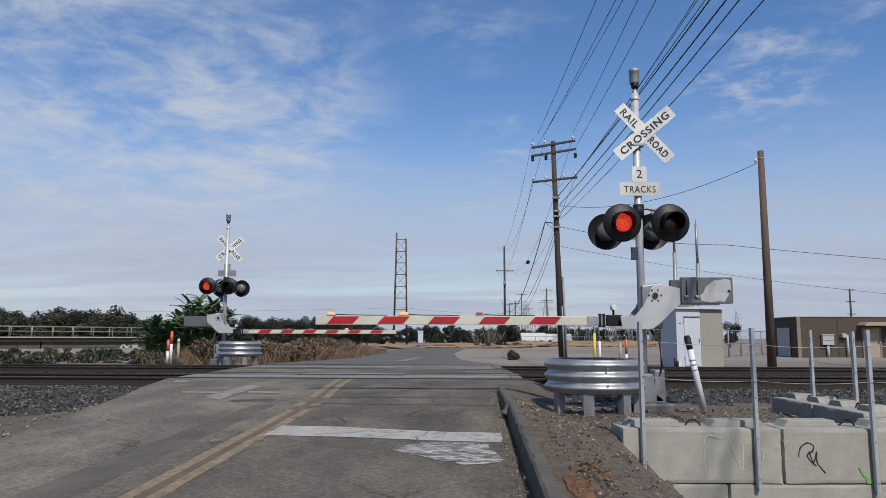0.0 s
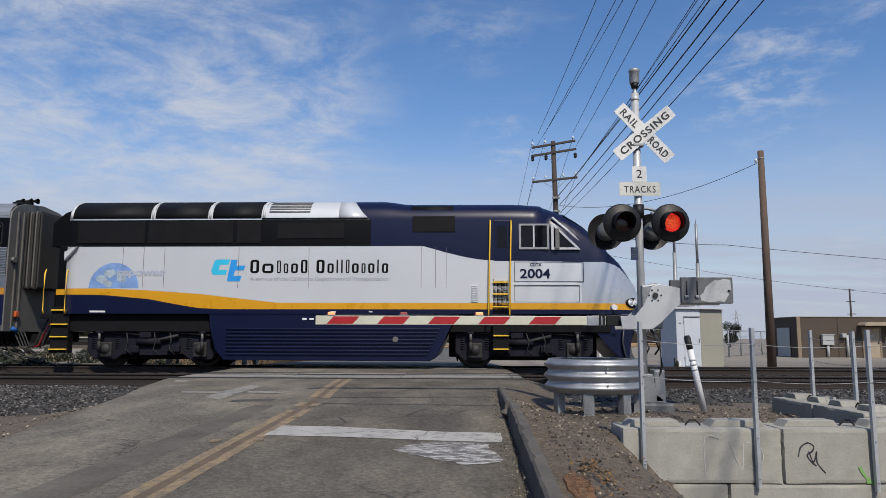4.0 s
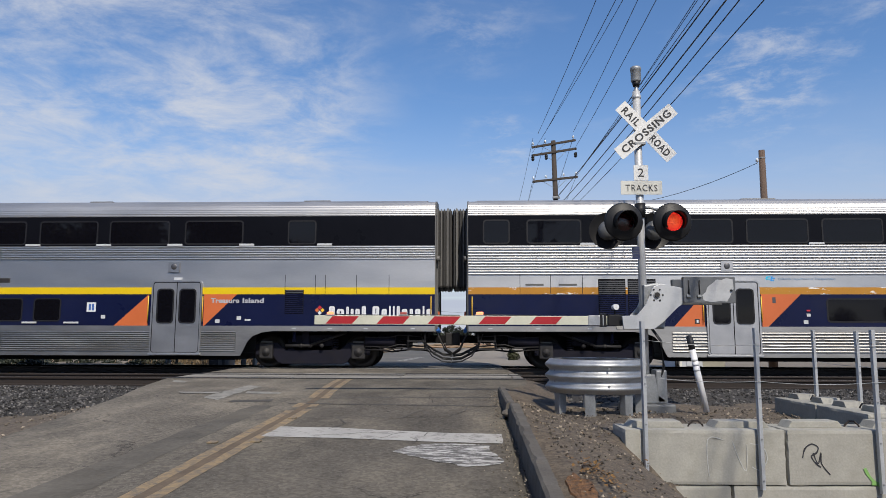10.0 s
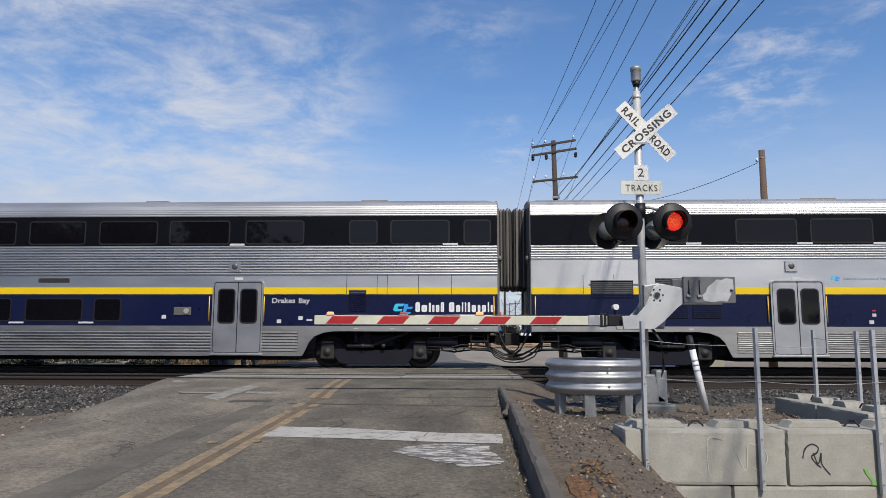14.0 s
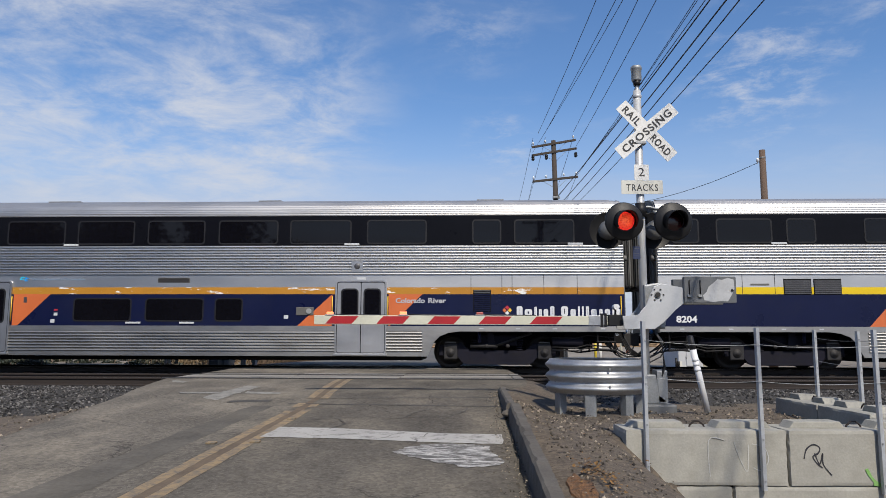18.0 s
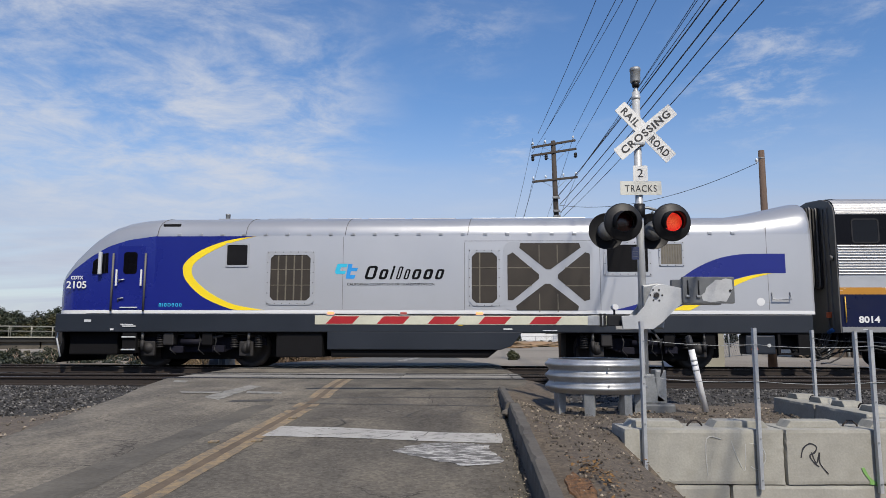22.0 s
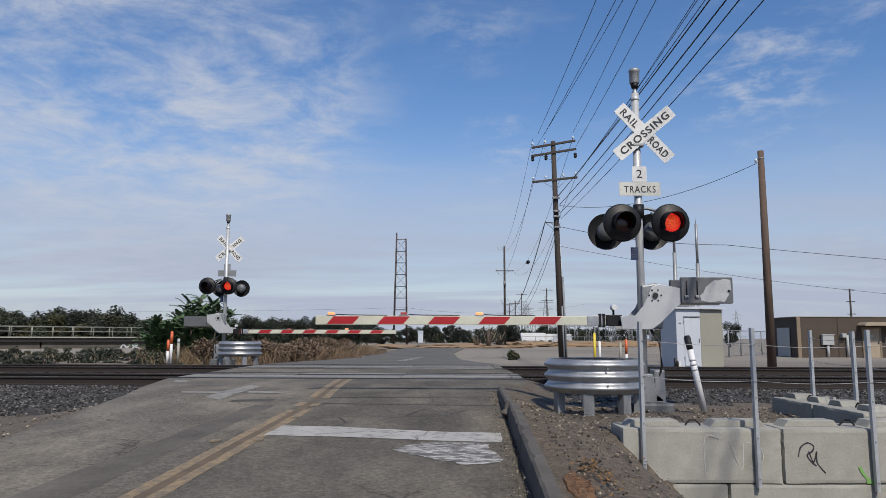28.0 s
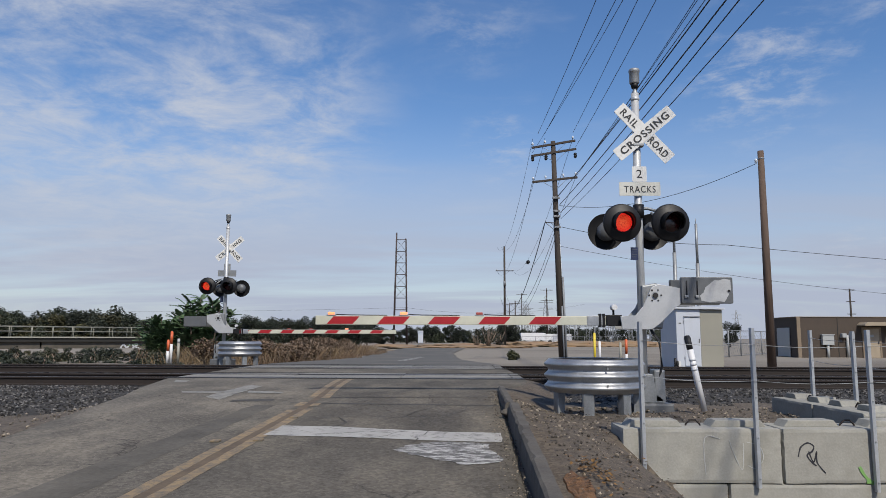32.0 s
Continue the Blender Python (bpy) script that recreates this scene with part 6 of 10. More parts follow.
lattice_tower()
rng = random.Random(21)
for k, (x, y, w, h) in enumerate(((16.4, 150, 5.2, 1.9), (22.0, 152, 5.4, 1.7))):
    t = thing("white_trailer", pose(x, y, -0.45), "long white trailer parked in the far yard", "trailer", "white trailers")
    part("body", bm_box(B(), 0, w, 0, 2.4, 0.45, 0.45 + h, 0.06), M["pvc_white"], t)
    for wx in (0.8, w - 0.9):
        part("wheel", bm_lathe(B(), [(0.0, -0.1), (0.42, -0.1), (0.45, 0), (0.42, 0.1), (0, 0.1)], (wx, 0.1, 0.45), (0, 1, 0), 14), M["rubber"], t)


def gantry(x, y, w, h, seed):
    t = thing("switchyard_gantry", pose(x, y, -0.5), "grey steel switchyard gantry in the distance", "gantry", "switchyard gantries")
    for s in (0, w * 0.5, w):
        for d in (-0.35, 0.35):
            part("leg", bm_cyl(B(), (s + d, 0, 0), (s + d, 0, h), 0.07, seg=4), M["steel_far"], t)
        bm = B()
        z = 0.0
        f = 1
        while z < h - 0.8:
            bm_cyl(bm, (s - 0.35 * f, 0, z), (s + 0.35 * f, 0, z + 0.8), 0.035, seg=4)
            z += 0.8; f = -f
        part("lacing", bm, M["steel_far"], t)
    for z in (h, h - 0.7):
        part("beam", bm_cyl(B(), (-0.4, 0, z), (w + 0.4, 0, z), 0.06, seg=4), M["steel_far"], t)
    bm = B()
    xx, f = 0.0, 1
    while xx < w:
        bm_cyl(bm, (xx, 0, h - 0.35 - 0.35 * f), (xx + 0.7, 0, h - 0.35 + 0.35 * f), 0.035, seg=4)
        xx += 0.7; f = -f
    part("beam_lacing", bm, M["steel_far"], t)


for x, y, w, h in ((24.5, 150, 7, 4.4), (29, 165, 9, 5.0), (32.5, 150, 7, 4.2), (38, 160, 8, 4.6), (41, 150, 6, 3.8), (23, 180, 8, 5.0)):
    gantry(x, y, w, h, int(x))


def pylon(x, y, h):
    t = thing("power_pylon", pose(x, y, -0.5), "pale distant steel power pylon", "pylon", "power pylons")
    for s in (-1, 1):
        part("leg", bm_cyl(B(), (s * h * 0.12, 0, 0), (s * 0.25, 0, h), 0.22, 0.12, 4), M["steel_far"], t)
    for k in range(6):
        z = h * (0.15 + 0.14 * k)
        w = h * 0.12 * (1 - z / h) + 0.25
        part("brace", bm_cyl(B(), (-w, 0, z), (w, 0, z + h * 0.12), 0.1, seg=4), M["steel_far"], t)
        part("brace", bm_cyl(B(), (w, 0, z), (-w, 0, z + h * 0.12), 0.1, seg=4), M["steel_far"], t)
    for z in (0.72, 0.85):
        part("crossarm", bm_cyl(B(), (-h * 0.16, 0, h * z), (h * 0.16, 0, h * z), 0.12, seg=4), M["steel_far"], t)


for x, y, h in ((38, 330, 17), (33, 380, 17), (58, 400, 25), (50, 420, 22), (165, 400, 17)):
    pylon(x, y, h)


def utility_booth(x, y):
    t = thing("utility_booth", pose(x, y, -0.45), "narrow pale blue-grey utility booth on legs far down the road", "booth")
    for dx in (0.06, 0.66):
        part("leg", bm_box(B(), dx - 0.04, dx + 0.04, 0, 0.6, 0, 0.5, 0.01), M["steel_far"], t)
    part("body", bm_box(B(), 0, 0.72, 0, 0.6, 0.5, 2.1, 0.03), M["bung_blue"], t)
    part("roof", bm_prism(B(), [(-0.08, 2.1), (0.80, 2.1), (0.72, 2.3), (0.0, 2.3)], -0.08, 0.68, 0.01), M["bung_white"], t)
    part("door", bm_box(B(), 0.12, 0.60, -0.03, 0.0, 0.6, 1.9, 0.01), M["bung_white"], t)


utility_booth(-3.6, 104)


# chain link fence before the switchyard and beside the building
def mesh_fence(x0, y0, x1, y1, h, n, label):
    t = thing("wire_fence", pose(x0, y0, -0.45), label, "fence", "wire fences")
    dx, dy = (x1 - x0), (y1 - y0)
    for k in range(n + 1):
        part("fence_post", bm_cyl(B(), (dx * k / n, dy * k / n, 0), (dx * k / n, dy * k / n, h), 0.05, seg=6), M["steel_far"], t)
    for z in (0.1, h * 0.5, h - 0.05):
        part("fence_rail", bm_cyl(B(), (0, 0, z), (dx, dy, z), 0.025, seg=5), M["steel_far"], t)
    bm = B()
    L = math.hypot(dx, dy)
    m = int(L / 0.6)
    for k in range(m):
        a, b = k / m, min(1, (k + 3) / m)
        bm_cyl(bm, (dx * a, dy * a, 0.1), (dx * b, dy * b, h), 0.006, seg=3, caps=False)
        bm_cyl(bm, (dx * b, dy * b, 0.1), (dx * a, dy * a, h), 0.006, seg=3, caps=False)
    part("fence_mesh", bm, M["steel_far"], t)


mesh_fence(17.5, 46, 27.5, 60, 1.9, 5, "chain-link fence beside the brown building")
mesh_fence(11, 130, 52, 128, 1.6, 14, "chain-link fence round the far yard")


# ---- bridge beyond the tracks ----
def bridge():
    a, b = Vector((-62, 68, 0)), Vector((-38.5, 93, 0))
    d = b - a
    ang = math.degrees(math.atan2(d.y, d.x))
    L = d.length
    t = thing("trestle_bridge", pose(a.x, a.y, 0, 0, 0, ang), "low concrete bridge with pale steel railing", "bridge")
    part("deck", bm_box(B(), -60, L, -0.4, 4.5, 0.24, 0.70, 0.02), M["bridge_dark"], t)
    for y in (-0.55, 4.5):
        part("walkway_edge", bm_box(B(), -60, L + 0.5, y, y + 0.15, 0.70, 0.86, 0.01), M["rail_paint"], t)
    for k in range(5):
        x0 = L - 12.6 * (k + 1)
        part("girder", bm_box(B(), x0 + 0.1, x0 + 12.5, -0.1, 0.5, -0.35 if k > 1 else -1.15, 0.24, 0.03), M["bridge_conc"], t)
        part("pier", bm_box(B(), x0 - 0.5, x0 + 0.5, 0.2, 4.0, -3.0, -0.4, 0.05), M["bridge_dark"], t)
    n = 30
    for y in (-0.5, 4.55):
        for k in range(n):
            x = L - k * 2.3 - (0.0 if y < 0 else 0.7)
            part("railing_post", bm_cyl(B(), (x, y, 0.8), (x, y, 2.08), 0.045, seg=6), M["rail_paint"], t)
        for z in (1.48, 2.05):
            part("railing_bar", bm_cyl(B(), (L - n * 2.3, y, z), (L, y, z), 0.045, seg=6), M["rail_paint"], t)
    part("abutment", bm_box(B(), L - 0.6, L + 1.2, -0.2, 4.3, -3, 0.3, 0.05), M["bridge_conc"], t)
    stroke(t, "paint_scrawl", [(L - 3.4, -0.55), (L - 3.0, -0.1), (L - 2.6, -0.5), (L - 2.2, -0.1)], 0.25, M["pale_plate"], -0.12)
    stroke(t, "paint_scrawl", [(L - 1.9, -0.6), (L - 1.2, -0.1), (L - 1.9, -0.2), (L - 1.0, -0.6)], 0.22, M["pale_plate"], -0.12)


bridge()


# ---- trees and brush ----
def leaf_cloud(rng, blobs, n, size, flat=0.5):
    """n small leaf clumps spread through ellipsoid blobs (centre, radii), denser at their skins."""
    vs, fs = [], []
    for k in range(n):
        c, r = rng.choice(blobs)
        while True:
            u = Vector((rng.gauss(0, 1), rng.gauss(0, 1), rng.gauss(0, 1)))
            if u.length > 0.01:
                break
        u.normalize()
        p = c + Vector((u.x * r.x, u.y * r.y, u.z * r.z)) * rng.uniform(0.45, 1.12)
        s = size * rng.uniform(0.5, 1.4)
        q = Euler((rng.uniform(-1.1, 1.1), rng.uniform(-1.1, 1.1), rng.uniform(0, 6.3))).to_matrix()
        b = len(vs)
        for x, y, z in ((-1, -0.5, 0), (0.2, -0.7, 0.25), (1, 0.1, 0), (0.1, 0.8, -0.2), (-0.8, 0.5, 0.15)):
            vs.append(tuple(p + q @ Vector((x * s, y * s, z * s))))
        fs += [(b, b + 1, b + 2), (b, b + 2, b + 3), (b, b + 3, b + 4)]
    return vs, fs


def tree_meshes(seed, h, spread_r, leaf, n, size, low=0.3):
    rng = random.Random(seed)
    bm = B()
    bm_cyl(bm, (0, 0, -0.4), (0.1, 0, h * 0.45), h * 0.035, h * 0.02, 8)
    blobs = []
    for k in range(9):
        a = rng.uniform(0, 6.28)
        rr = rng.uniform(0.15, 0.75) * spread_r
        c = Vector((rr * math.cos(a), rr * math.sin(a), h * rng.uniform(low + 0.1, 0.86)))
        rad = spread_r * rng.uniform(0.28, 0.5)
        blobs.append((c, Vector((rad, rad, rad * rng.uniform(0.6, 0.95)))))
        bm_cyl(bm, (0.05, 0, h * rng.uniform(0.15, 0.4)), c * 0.92, h * 0.016, h * 0.005, 5)
    vs, fs = leaf_cloud(rng, blobs, n, size)
    return mesh_of("trunk", bm, M["bark"]), raw_mesh("crown", vs, fs, leaf)


KINDS = {
    "oak": [tree_meshes(s, 7.5, 4.4, M["leaf_oak"], 5200, 0.15, 0.05) for s in (1, 2, 3)],
    "dark": [tree_meshes(s, 8.0, 3.6, M["leaf_dark"], 4800, 0.15, 0.05) for s in (4, 5)],
    "olive": [tree_meshes(s, 7.0, 4.0, M["leaf_olive"], 4800, 0.14, 0.05) for s in (6, 7)],
}


def tree(kind, k, x, y, z, s, label, group="trees"):
    trunk, crown = KINDS[kind][k % len(KINDS[kind])]
    t = thing("tree", pose(x, y, z, 0, 0, (x * 37 + y * 11) % 360), label, "tree", group)
    a, b = part("trunk", trunk, None, t), part("crown", crown, None, t)
    a.scale = b.scale = (s, s, s * (0.9 + 0.2 * ((k * 7) % 5) / 5))
    return t


rng = random.Random(11)
# the wood behind the bridge, its crowns rising and falling along the skyline
for k in range(58):
    u = -0.70 + k * 0.0062 + rng.uniform(-0.002, 0.002)
    y = 108 + rng.uniform(-5, 8)
    top = float(np.interp(u, (-0.70, -0.61, -0.597, -0.56, -0.55, -0.537, -0.515, -0.505, -0.478, -0.470, -0.455, -0.44, -0.425, -0.40, -0.34), (5.2, 5.7, 4.3, 4.3, 5.5, 5.9, 5.3, 4.4, 4.6, 5.5, 5.9, 4.9, 4.0, 3.2, 2.6))) - (0.0 if k % 3 else 0.8)
    kind = ("olive", "oak", "dark", "olive", "oak")[k % 5]
    tree(kind, k, u * y, y, -1.6, (top + 1.6) / 7.9, "dark green spreading tree in the wood behind the bridge", "trees behind the bridge")
for k in range(26):
    x = -66 + k * 1.35 + rng.uniform(-0.6, 0.6)
    tree(rng.choice(("dark", "olive", "dark")), k, x, 61 + (x + 66) * 0.55 + rng.uniform(-2, 1.0), -3.9 + rng.uniform(-0.5, 0.2), rng.uniform(0.34, 0.50), "dark scrubby tree below the bridge", "trees below the bridge")
for k in range(80):
    y = rng.uniform(39, 56)
    u = rng.uniform(-0.68, -0.36)
    top = rng.uniform(-0.45, 0.02) if u < -0.42 else rng.uniform(-0.1, 0.4)
    base = -0.75
    tree(rng.choice(("dark", "olive", "dark", "oak")), k, u * y, y, base, (top - base) / 6.6, "low dark scrub bush between the track and the bridge", "scrub bushes")
# far line of trees across the middle
for k in range(90):
    x = -66 + k * 1.45 + rng.uniform(-0.8, 0.8)
    y = 190 + rng.uniform(-12, 18)
    tall = 0.86 if x < -20 else 0.60
    tree(rng.choice(("dark", "oak", "dark", "dark")), k, x, y, -0.9, tall * rng.uniform(0.75, 1.1), "dark tree in the distant tree line", "distant trees")
for k, (x, y, s) in enumerate(((11.5, 116, 0.55), (10.0, 119, 0.5), (-33, 120, 0.62), (-31, 122, 0.6), (-29, 118, 0.55), (-27, 121, 0.62), (-25, 118, 0.58), (-23, 122, 0.6), (-21, 124, 0.55), (-19, 121, 0.58), (-17, 123, 0.55), (-14.5, 120, 0.5), (-12.5, 118, 0.45), (-10.5, 121, 0.42),
                               (45, 112, 0.5), (64, 90, 0.55), (67, 92, 0.58), (70, 90, 0.55))):
    tree("dark", k, x, y, -0.6, s, "bushy dark green tree beyond the crossing", "trees beyond the crossing")
# trees behind the stop line, mirrored in the car windows
for k in range(20):
    x = -82 + k * 3.9 + rng.uniform(-1.2, 1.2)
    tree(rng.choice(("oak", "dark")), k, x, -28 - rng.uniform(0, 5), -1.2, rng.uniform(1.75, 2.3) if x < -21 else rng.uniform(1.25, 1.55), "tall roadside tree behind the stop line", "trees behind the stop line")
for k in range(10):
    x = 6 + k * 8 + rng.uniform(-2, 2)
    tree(rng.choice(("oak", "dark")), k, x, -52 - rng.uniform(0, 10), -1.2, rng.uniform(0.6, 0.9), "roadside tree behind the stop line", "trees behind the stop line")


def fern_tree(x, y, z, h, seed, label):
    """A young tree with long feathery fronds."""
    rng = random.Random(seed)
    t = thing("feathery_tree", pose(x, y, z), label, "tree", "feathery trees")
    bm = B()
    vs, fs = [], []
    for k in range(6):
        a, tilt = rng.uniform(0, 6.28), rng.uniform(0.05, 0.4)
        top = Vector((math.cos(a) * tilt * h * 0.6, math.sin(a) * tilt * h * 0.6, h * rng.uniform(0.6, 0.95)))
        bm_cyl(bm, (0, 0, -0.3), top, 0.06, 0.02, 5)
        for j in range(16):
            base = Vector((0, 0, 0)).lerp(top, rng.uniform(0.35, 1.0))
            b = rng.uniform(0, 6.28)
            ln = rng.uniform(0.55, 0.95)
            d = Vector((math.cos(b), math.sin(b), rng.uniform(0.25, 1.5))).normalized()
            side = d.cross(Vector((0, 0, 1))).normalized()
            for q in range(11):
                u = (q + 1) / 11
                p = base + d * ln * u + Vector((0, 0, -0.28 * ln * u * u))
                for s in (-1, 1):
                    w = 0.20 * (1.05 - u * 0.7)
                    e = p + side * s * w + d * 0.08 + Vector((0, 0, -0.05))
                    n = len(vs)
                    o = d * 0.045
                    vs += [tuple(p - o), tuple(e), tuple(p + o * 1.4)]
                    fs.append((n, n + 1, n + 2))
    part("trunk", bm, M["bark"], t)
    part("crown", raw_mesh("crown", vs, fs, M["leaf_green"]), None, t)


rng = random.Random(77)
for k in range(20):
    x = -14.95 + k * 0.165 + rng.uniform(-0.12, 0.12)
    h = float(np.interp(x, (-16, -15, -13.9, -13.4, -12.6, -11.9, -11.4), (2.2, 2.75, 2.6, 3.3, 3.75, 3.4, 2.2))) * rng.uniform(0.78, 1.0)
    fern_tree(x, 37.5 + rng.uniform(-1.5, 1.5), -0.6, h, 40 + k, "bright green feathery young tree beside the far signal")


def blades(name, places, mat, label, category):
    vs, fs = [], []
    rng = random.Random(len(places))
    for x, y, z, h in places:
        a = rng.uniform(0, 6.28)
        lean = Vector((rng.gauss(0, 0.3), rng.gauss(0, 0.3), 1)) * h
        w = h * 0.016 + 0.005
        dx, dy = math.cos(a) * w, math.sin(a) * w
        n = len(vs)
        vs += [(x - dx, y - dy, z), (x + dx, y + dy, z), (x + lean.x * 0.5 + dx * 0.6, y + lean.y * 0.5 + dy * 0.6, z + h * 0.6), (x + lean.x, y + lean.y, z + h)]
        fs += [(n, n + 1, n + 2), (n, n + 2, n + 3)]
    return tagged(new(name, raw_mesh(name, vs, fs, mat)), label, category, kind="stuff")


rng = random.Random(12)
pl = []
for k in range(20000):
    x, y = rng.uniform(-13.5, -3.2), rng.uniform(31, 62)
    edge = left_edge(y) - 0.6
    if x > edge + 1.2 or noise.noise(Vector((x * 0.35, y * 0.35, 2))) < -0.12:
        continue
    pl.append((x, y, rough_ground(x, y), rng.uniform(0.25, 0.85) * (0.5 if x > edge else 1)))
blades("dry_brush", pl, M["brush"], "brown dry brush beyond the far track", "brush")
pl = []
for k in range(11000):
    x, y = rng.uniform(-12, -4.5), rng.uniform(30, 60)
    if x > left_edge(y) - 0.5 or noise.noise(Vector((x * 0.5, y * 0.5, 7))) < 0.0:
        continue
    pl.append((x, y, rough_ground(x, y), rng.uniform(0.2, 0.9)))
for k in range(900):
    x, y = rng.uniform(-11.2, -8.9), rng.uniform(26.6, 33)
    pl.append((x, y, rough_ground(x, y), rng.uniform(0.15, 0.5)))
blades("dry_grass", pl, M["grass_dry"], "pale dry grass tufts beyond the far track", "grass")


def shrub(x, y, z, r, h, leaf, seed, label, twiggy=False):
    rng = random.Random(seed)
    t = thing("shrub", pose(x, y, z), label, "shrub", "shrubs")
    bm = B()
    for k in range(14 if twiggy else 7):
        a = rng.uniform(0, 6.28)
        e = Vector((math.cos(a) * r * rng.uniform(0.3, 0.9), math.sin(a) * r * rng.uniform(0.3, 0.9), h * rng.uniform(0.6, 1)))
        bm_cyl(bm, (0, 0, -0.1), e, 0.05 if twiggy else 0.02, 0.012, 4)
    part("branchwork", bm, M["twig"], t)
    vs, fs = leaf_cloud(rng, [(Vector((rng.uniform(-0.4, 0.4) * r, rng.uniform(-0.4, 0.4) * r, h * rng.uniform(0.35, 0.7))), Vector((r * 0.55, r * 0.55, h * 0.4))) for _ in range(5)], 260 if twiggy else 1500, 0.042 if not twiggy else 0.10)
    part("foliage", raw_mesh("foliage", vs, fs, leaf), None, t)


shrub(3.75, 38.5, -0.42, 0.40, 0.62, M["leaf_tuft"], 1, "small round green shrub on the gravel verge")
shrub(-9.9, 30.0, -0.3, 0.75, 1.0, M["brush"], 2, "rounded brown brush beside the far signal")
for k, (x, y, s) in enumerate(((6.0, 95, 3.0), (7.6, 98, 2.6), (4.8, 99, 2.4))):
    shrub(x, y, -0.5, s * 0.55, s, M["leaf_dark"], 5 + k, "bare twiggy bush with sparse leaves by the far yard", True)
for k in range(36):
    yb = rng.uniform(31, 56)
    shrub(min(rng.uniform(-0.27, -0.10) * yb, left_edge(yb) - 1.2), yb, -0.45, rng.uniform(0.6, 1.1), rng.uniform(0.8, 1.35), M["brush"], 60 + k, "rounded brown dry bush beyond the track")


def mound(x, y, rx, ry, h, seed, mat, label):
    bm = B()
    bmesh.ops.create_icosphere(bm, subdivisions=4, radius=1.0)
    for v in bm.verts:
        n = 1 + 0.30 * noise.noise(v.co * 9 + Vector((seed, 3, 0))) + 0.35 * noise.noise(v.co * 1.4 + Vector((seed, 0, 0))) + 0.12 * noise.noise(v.co * 5 + Vector((0, seed, 0)))
        v.co = Vector((v.co.x * rx * n, v.co.y * ry * n, max(-0.4, v.co.z * h * n)))
    for f in bm.faces:
        f.smooth = True
    solid("dirt_mound", bm, M[mat], pose(x, y, -0.5), label, "dirt mound", "dirt mounds")


for k, (x, y, rx, ry, h) in enumerate(((-1.5, 92, 5, 4, 0.3), (5, 96, 6, 4, 0.32), (-7, 95, 4.5, 3, 0.4), (2.5, 104, 7, 4, 0.5), (13, 112, 6, 4, 0.8), (22, 112, 7, 4, 0.8), (30, 114, 7, 4, 0.8))):
    mound(x, y, rx, ry, h, k * 3.7, "sand", "low mound of tan dug earth beyond the road")
for k, (x, y, rx, ry, h) in enumerate(((-10, 58, 5, 6, 0.45), (-8.5, 70, 4, 5, 0.5))):
    mound(x, y, rx, ry, h, 50 + k * 3.7, "dirt", "brown earth bank beside the far road")

for k in range(34):
    shrub(-27 + k * 0.5 + rng.uniform(-0.3, 0.3), 27.0 + rng.uniform(-0.6, 2.2), -0.65, rng.uniform(0.5, 0.9), rng.uniform(0.45, 0.75), M["leaf_dark"] if k % 3 else M["leaf_shrub"], 140 + k, "low dark scrub bush along the far track")
for k in range(30):
    x = -26 + k * 0.55
    shrub(x + rng.uniform(-0.3, 0.3), 33 + rng.uniform(-2, 4), -0.7, rng.uniform(0.5, 1.0), rng.uniform(0.5, 1.0), M["leaf_shrub"] if k % 3 else M["leaf_dark"], 90 + k, "low olive scrub bush below the bridge")

# ---- the train ----
# local space of each vehicle: x along the track (the way it travels), -y the side towards the road's stop line, z up from the rail
SIDE = 1.55
WHEELS = []        # (wheelset, x, radius, origin name)


def side_plate(name, pts, mat, parent, lift=0.0, deep=0.03, label=""):
    """A flat plate on the -y side of a vehicle; outline (x, z)."""
    return part(name, bm_prism(B(), pts, -SIDE - lift, -SIDE - lift + deep), M[mat], parent, label)


def rect(x0, x1, z0, z1):
    return [(x0, z0), (x1, z0), (x1, z1), (x0, z1)]


def fluted(name, x0, x1, z0, z1, n, amp, mat, parent, side=-1, flat=0.25):
    """A sheet with n horizontal ribs between z0 and z1."""
    bm = B()
    prof = []
    for k in range(n):
        za, h = z0 + (z1 - z0) * k / n, (z1 - z0) / n
        for u, o in ((0.0, 0.0), (0.30, 0.0), (0.33, 0.90), (0.44, 1.0), (0.58, 0.97), (0.74, 0.74), (0.88, 0.34)):
            prof.append((za + h * u, amp * o))
    prof.append((z1, 0.0))
    a = [bm.verts.new((x0, side * (SIDE + o), z)) for z, o in prof]
    b = [bm.verts.new((x1, side * (SIDE + o), z)) for z, o in prof]
    for k in range(len(prof) - 1):
        bm.faces.new((a[k], b[k], b[k + 1], a[k + 1]))
    return part(name, bm, M[mat], parent)


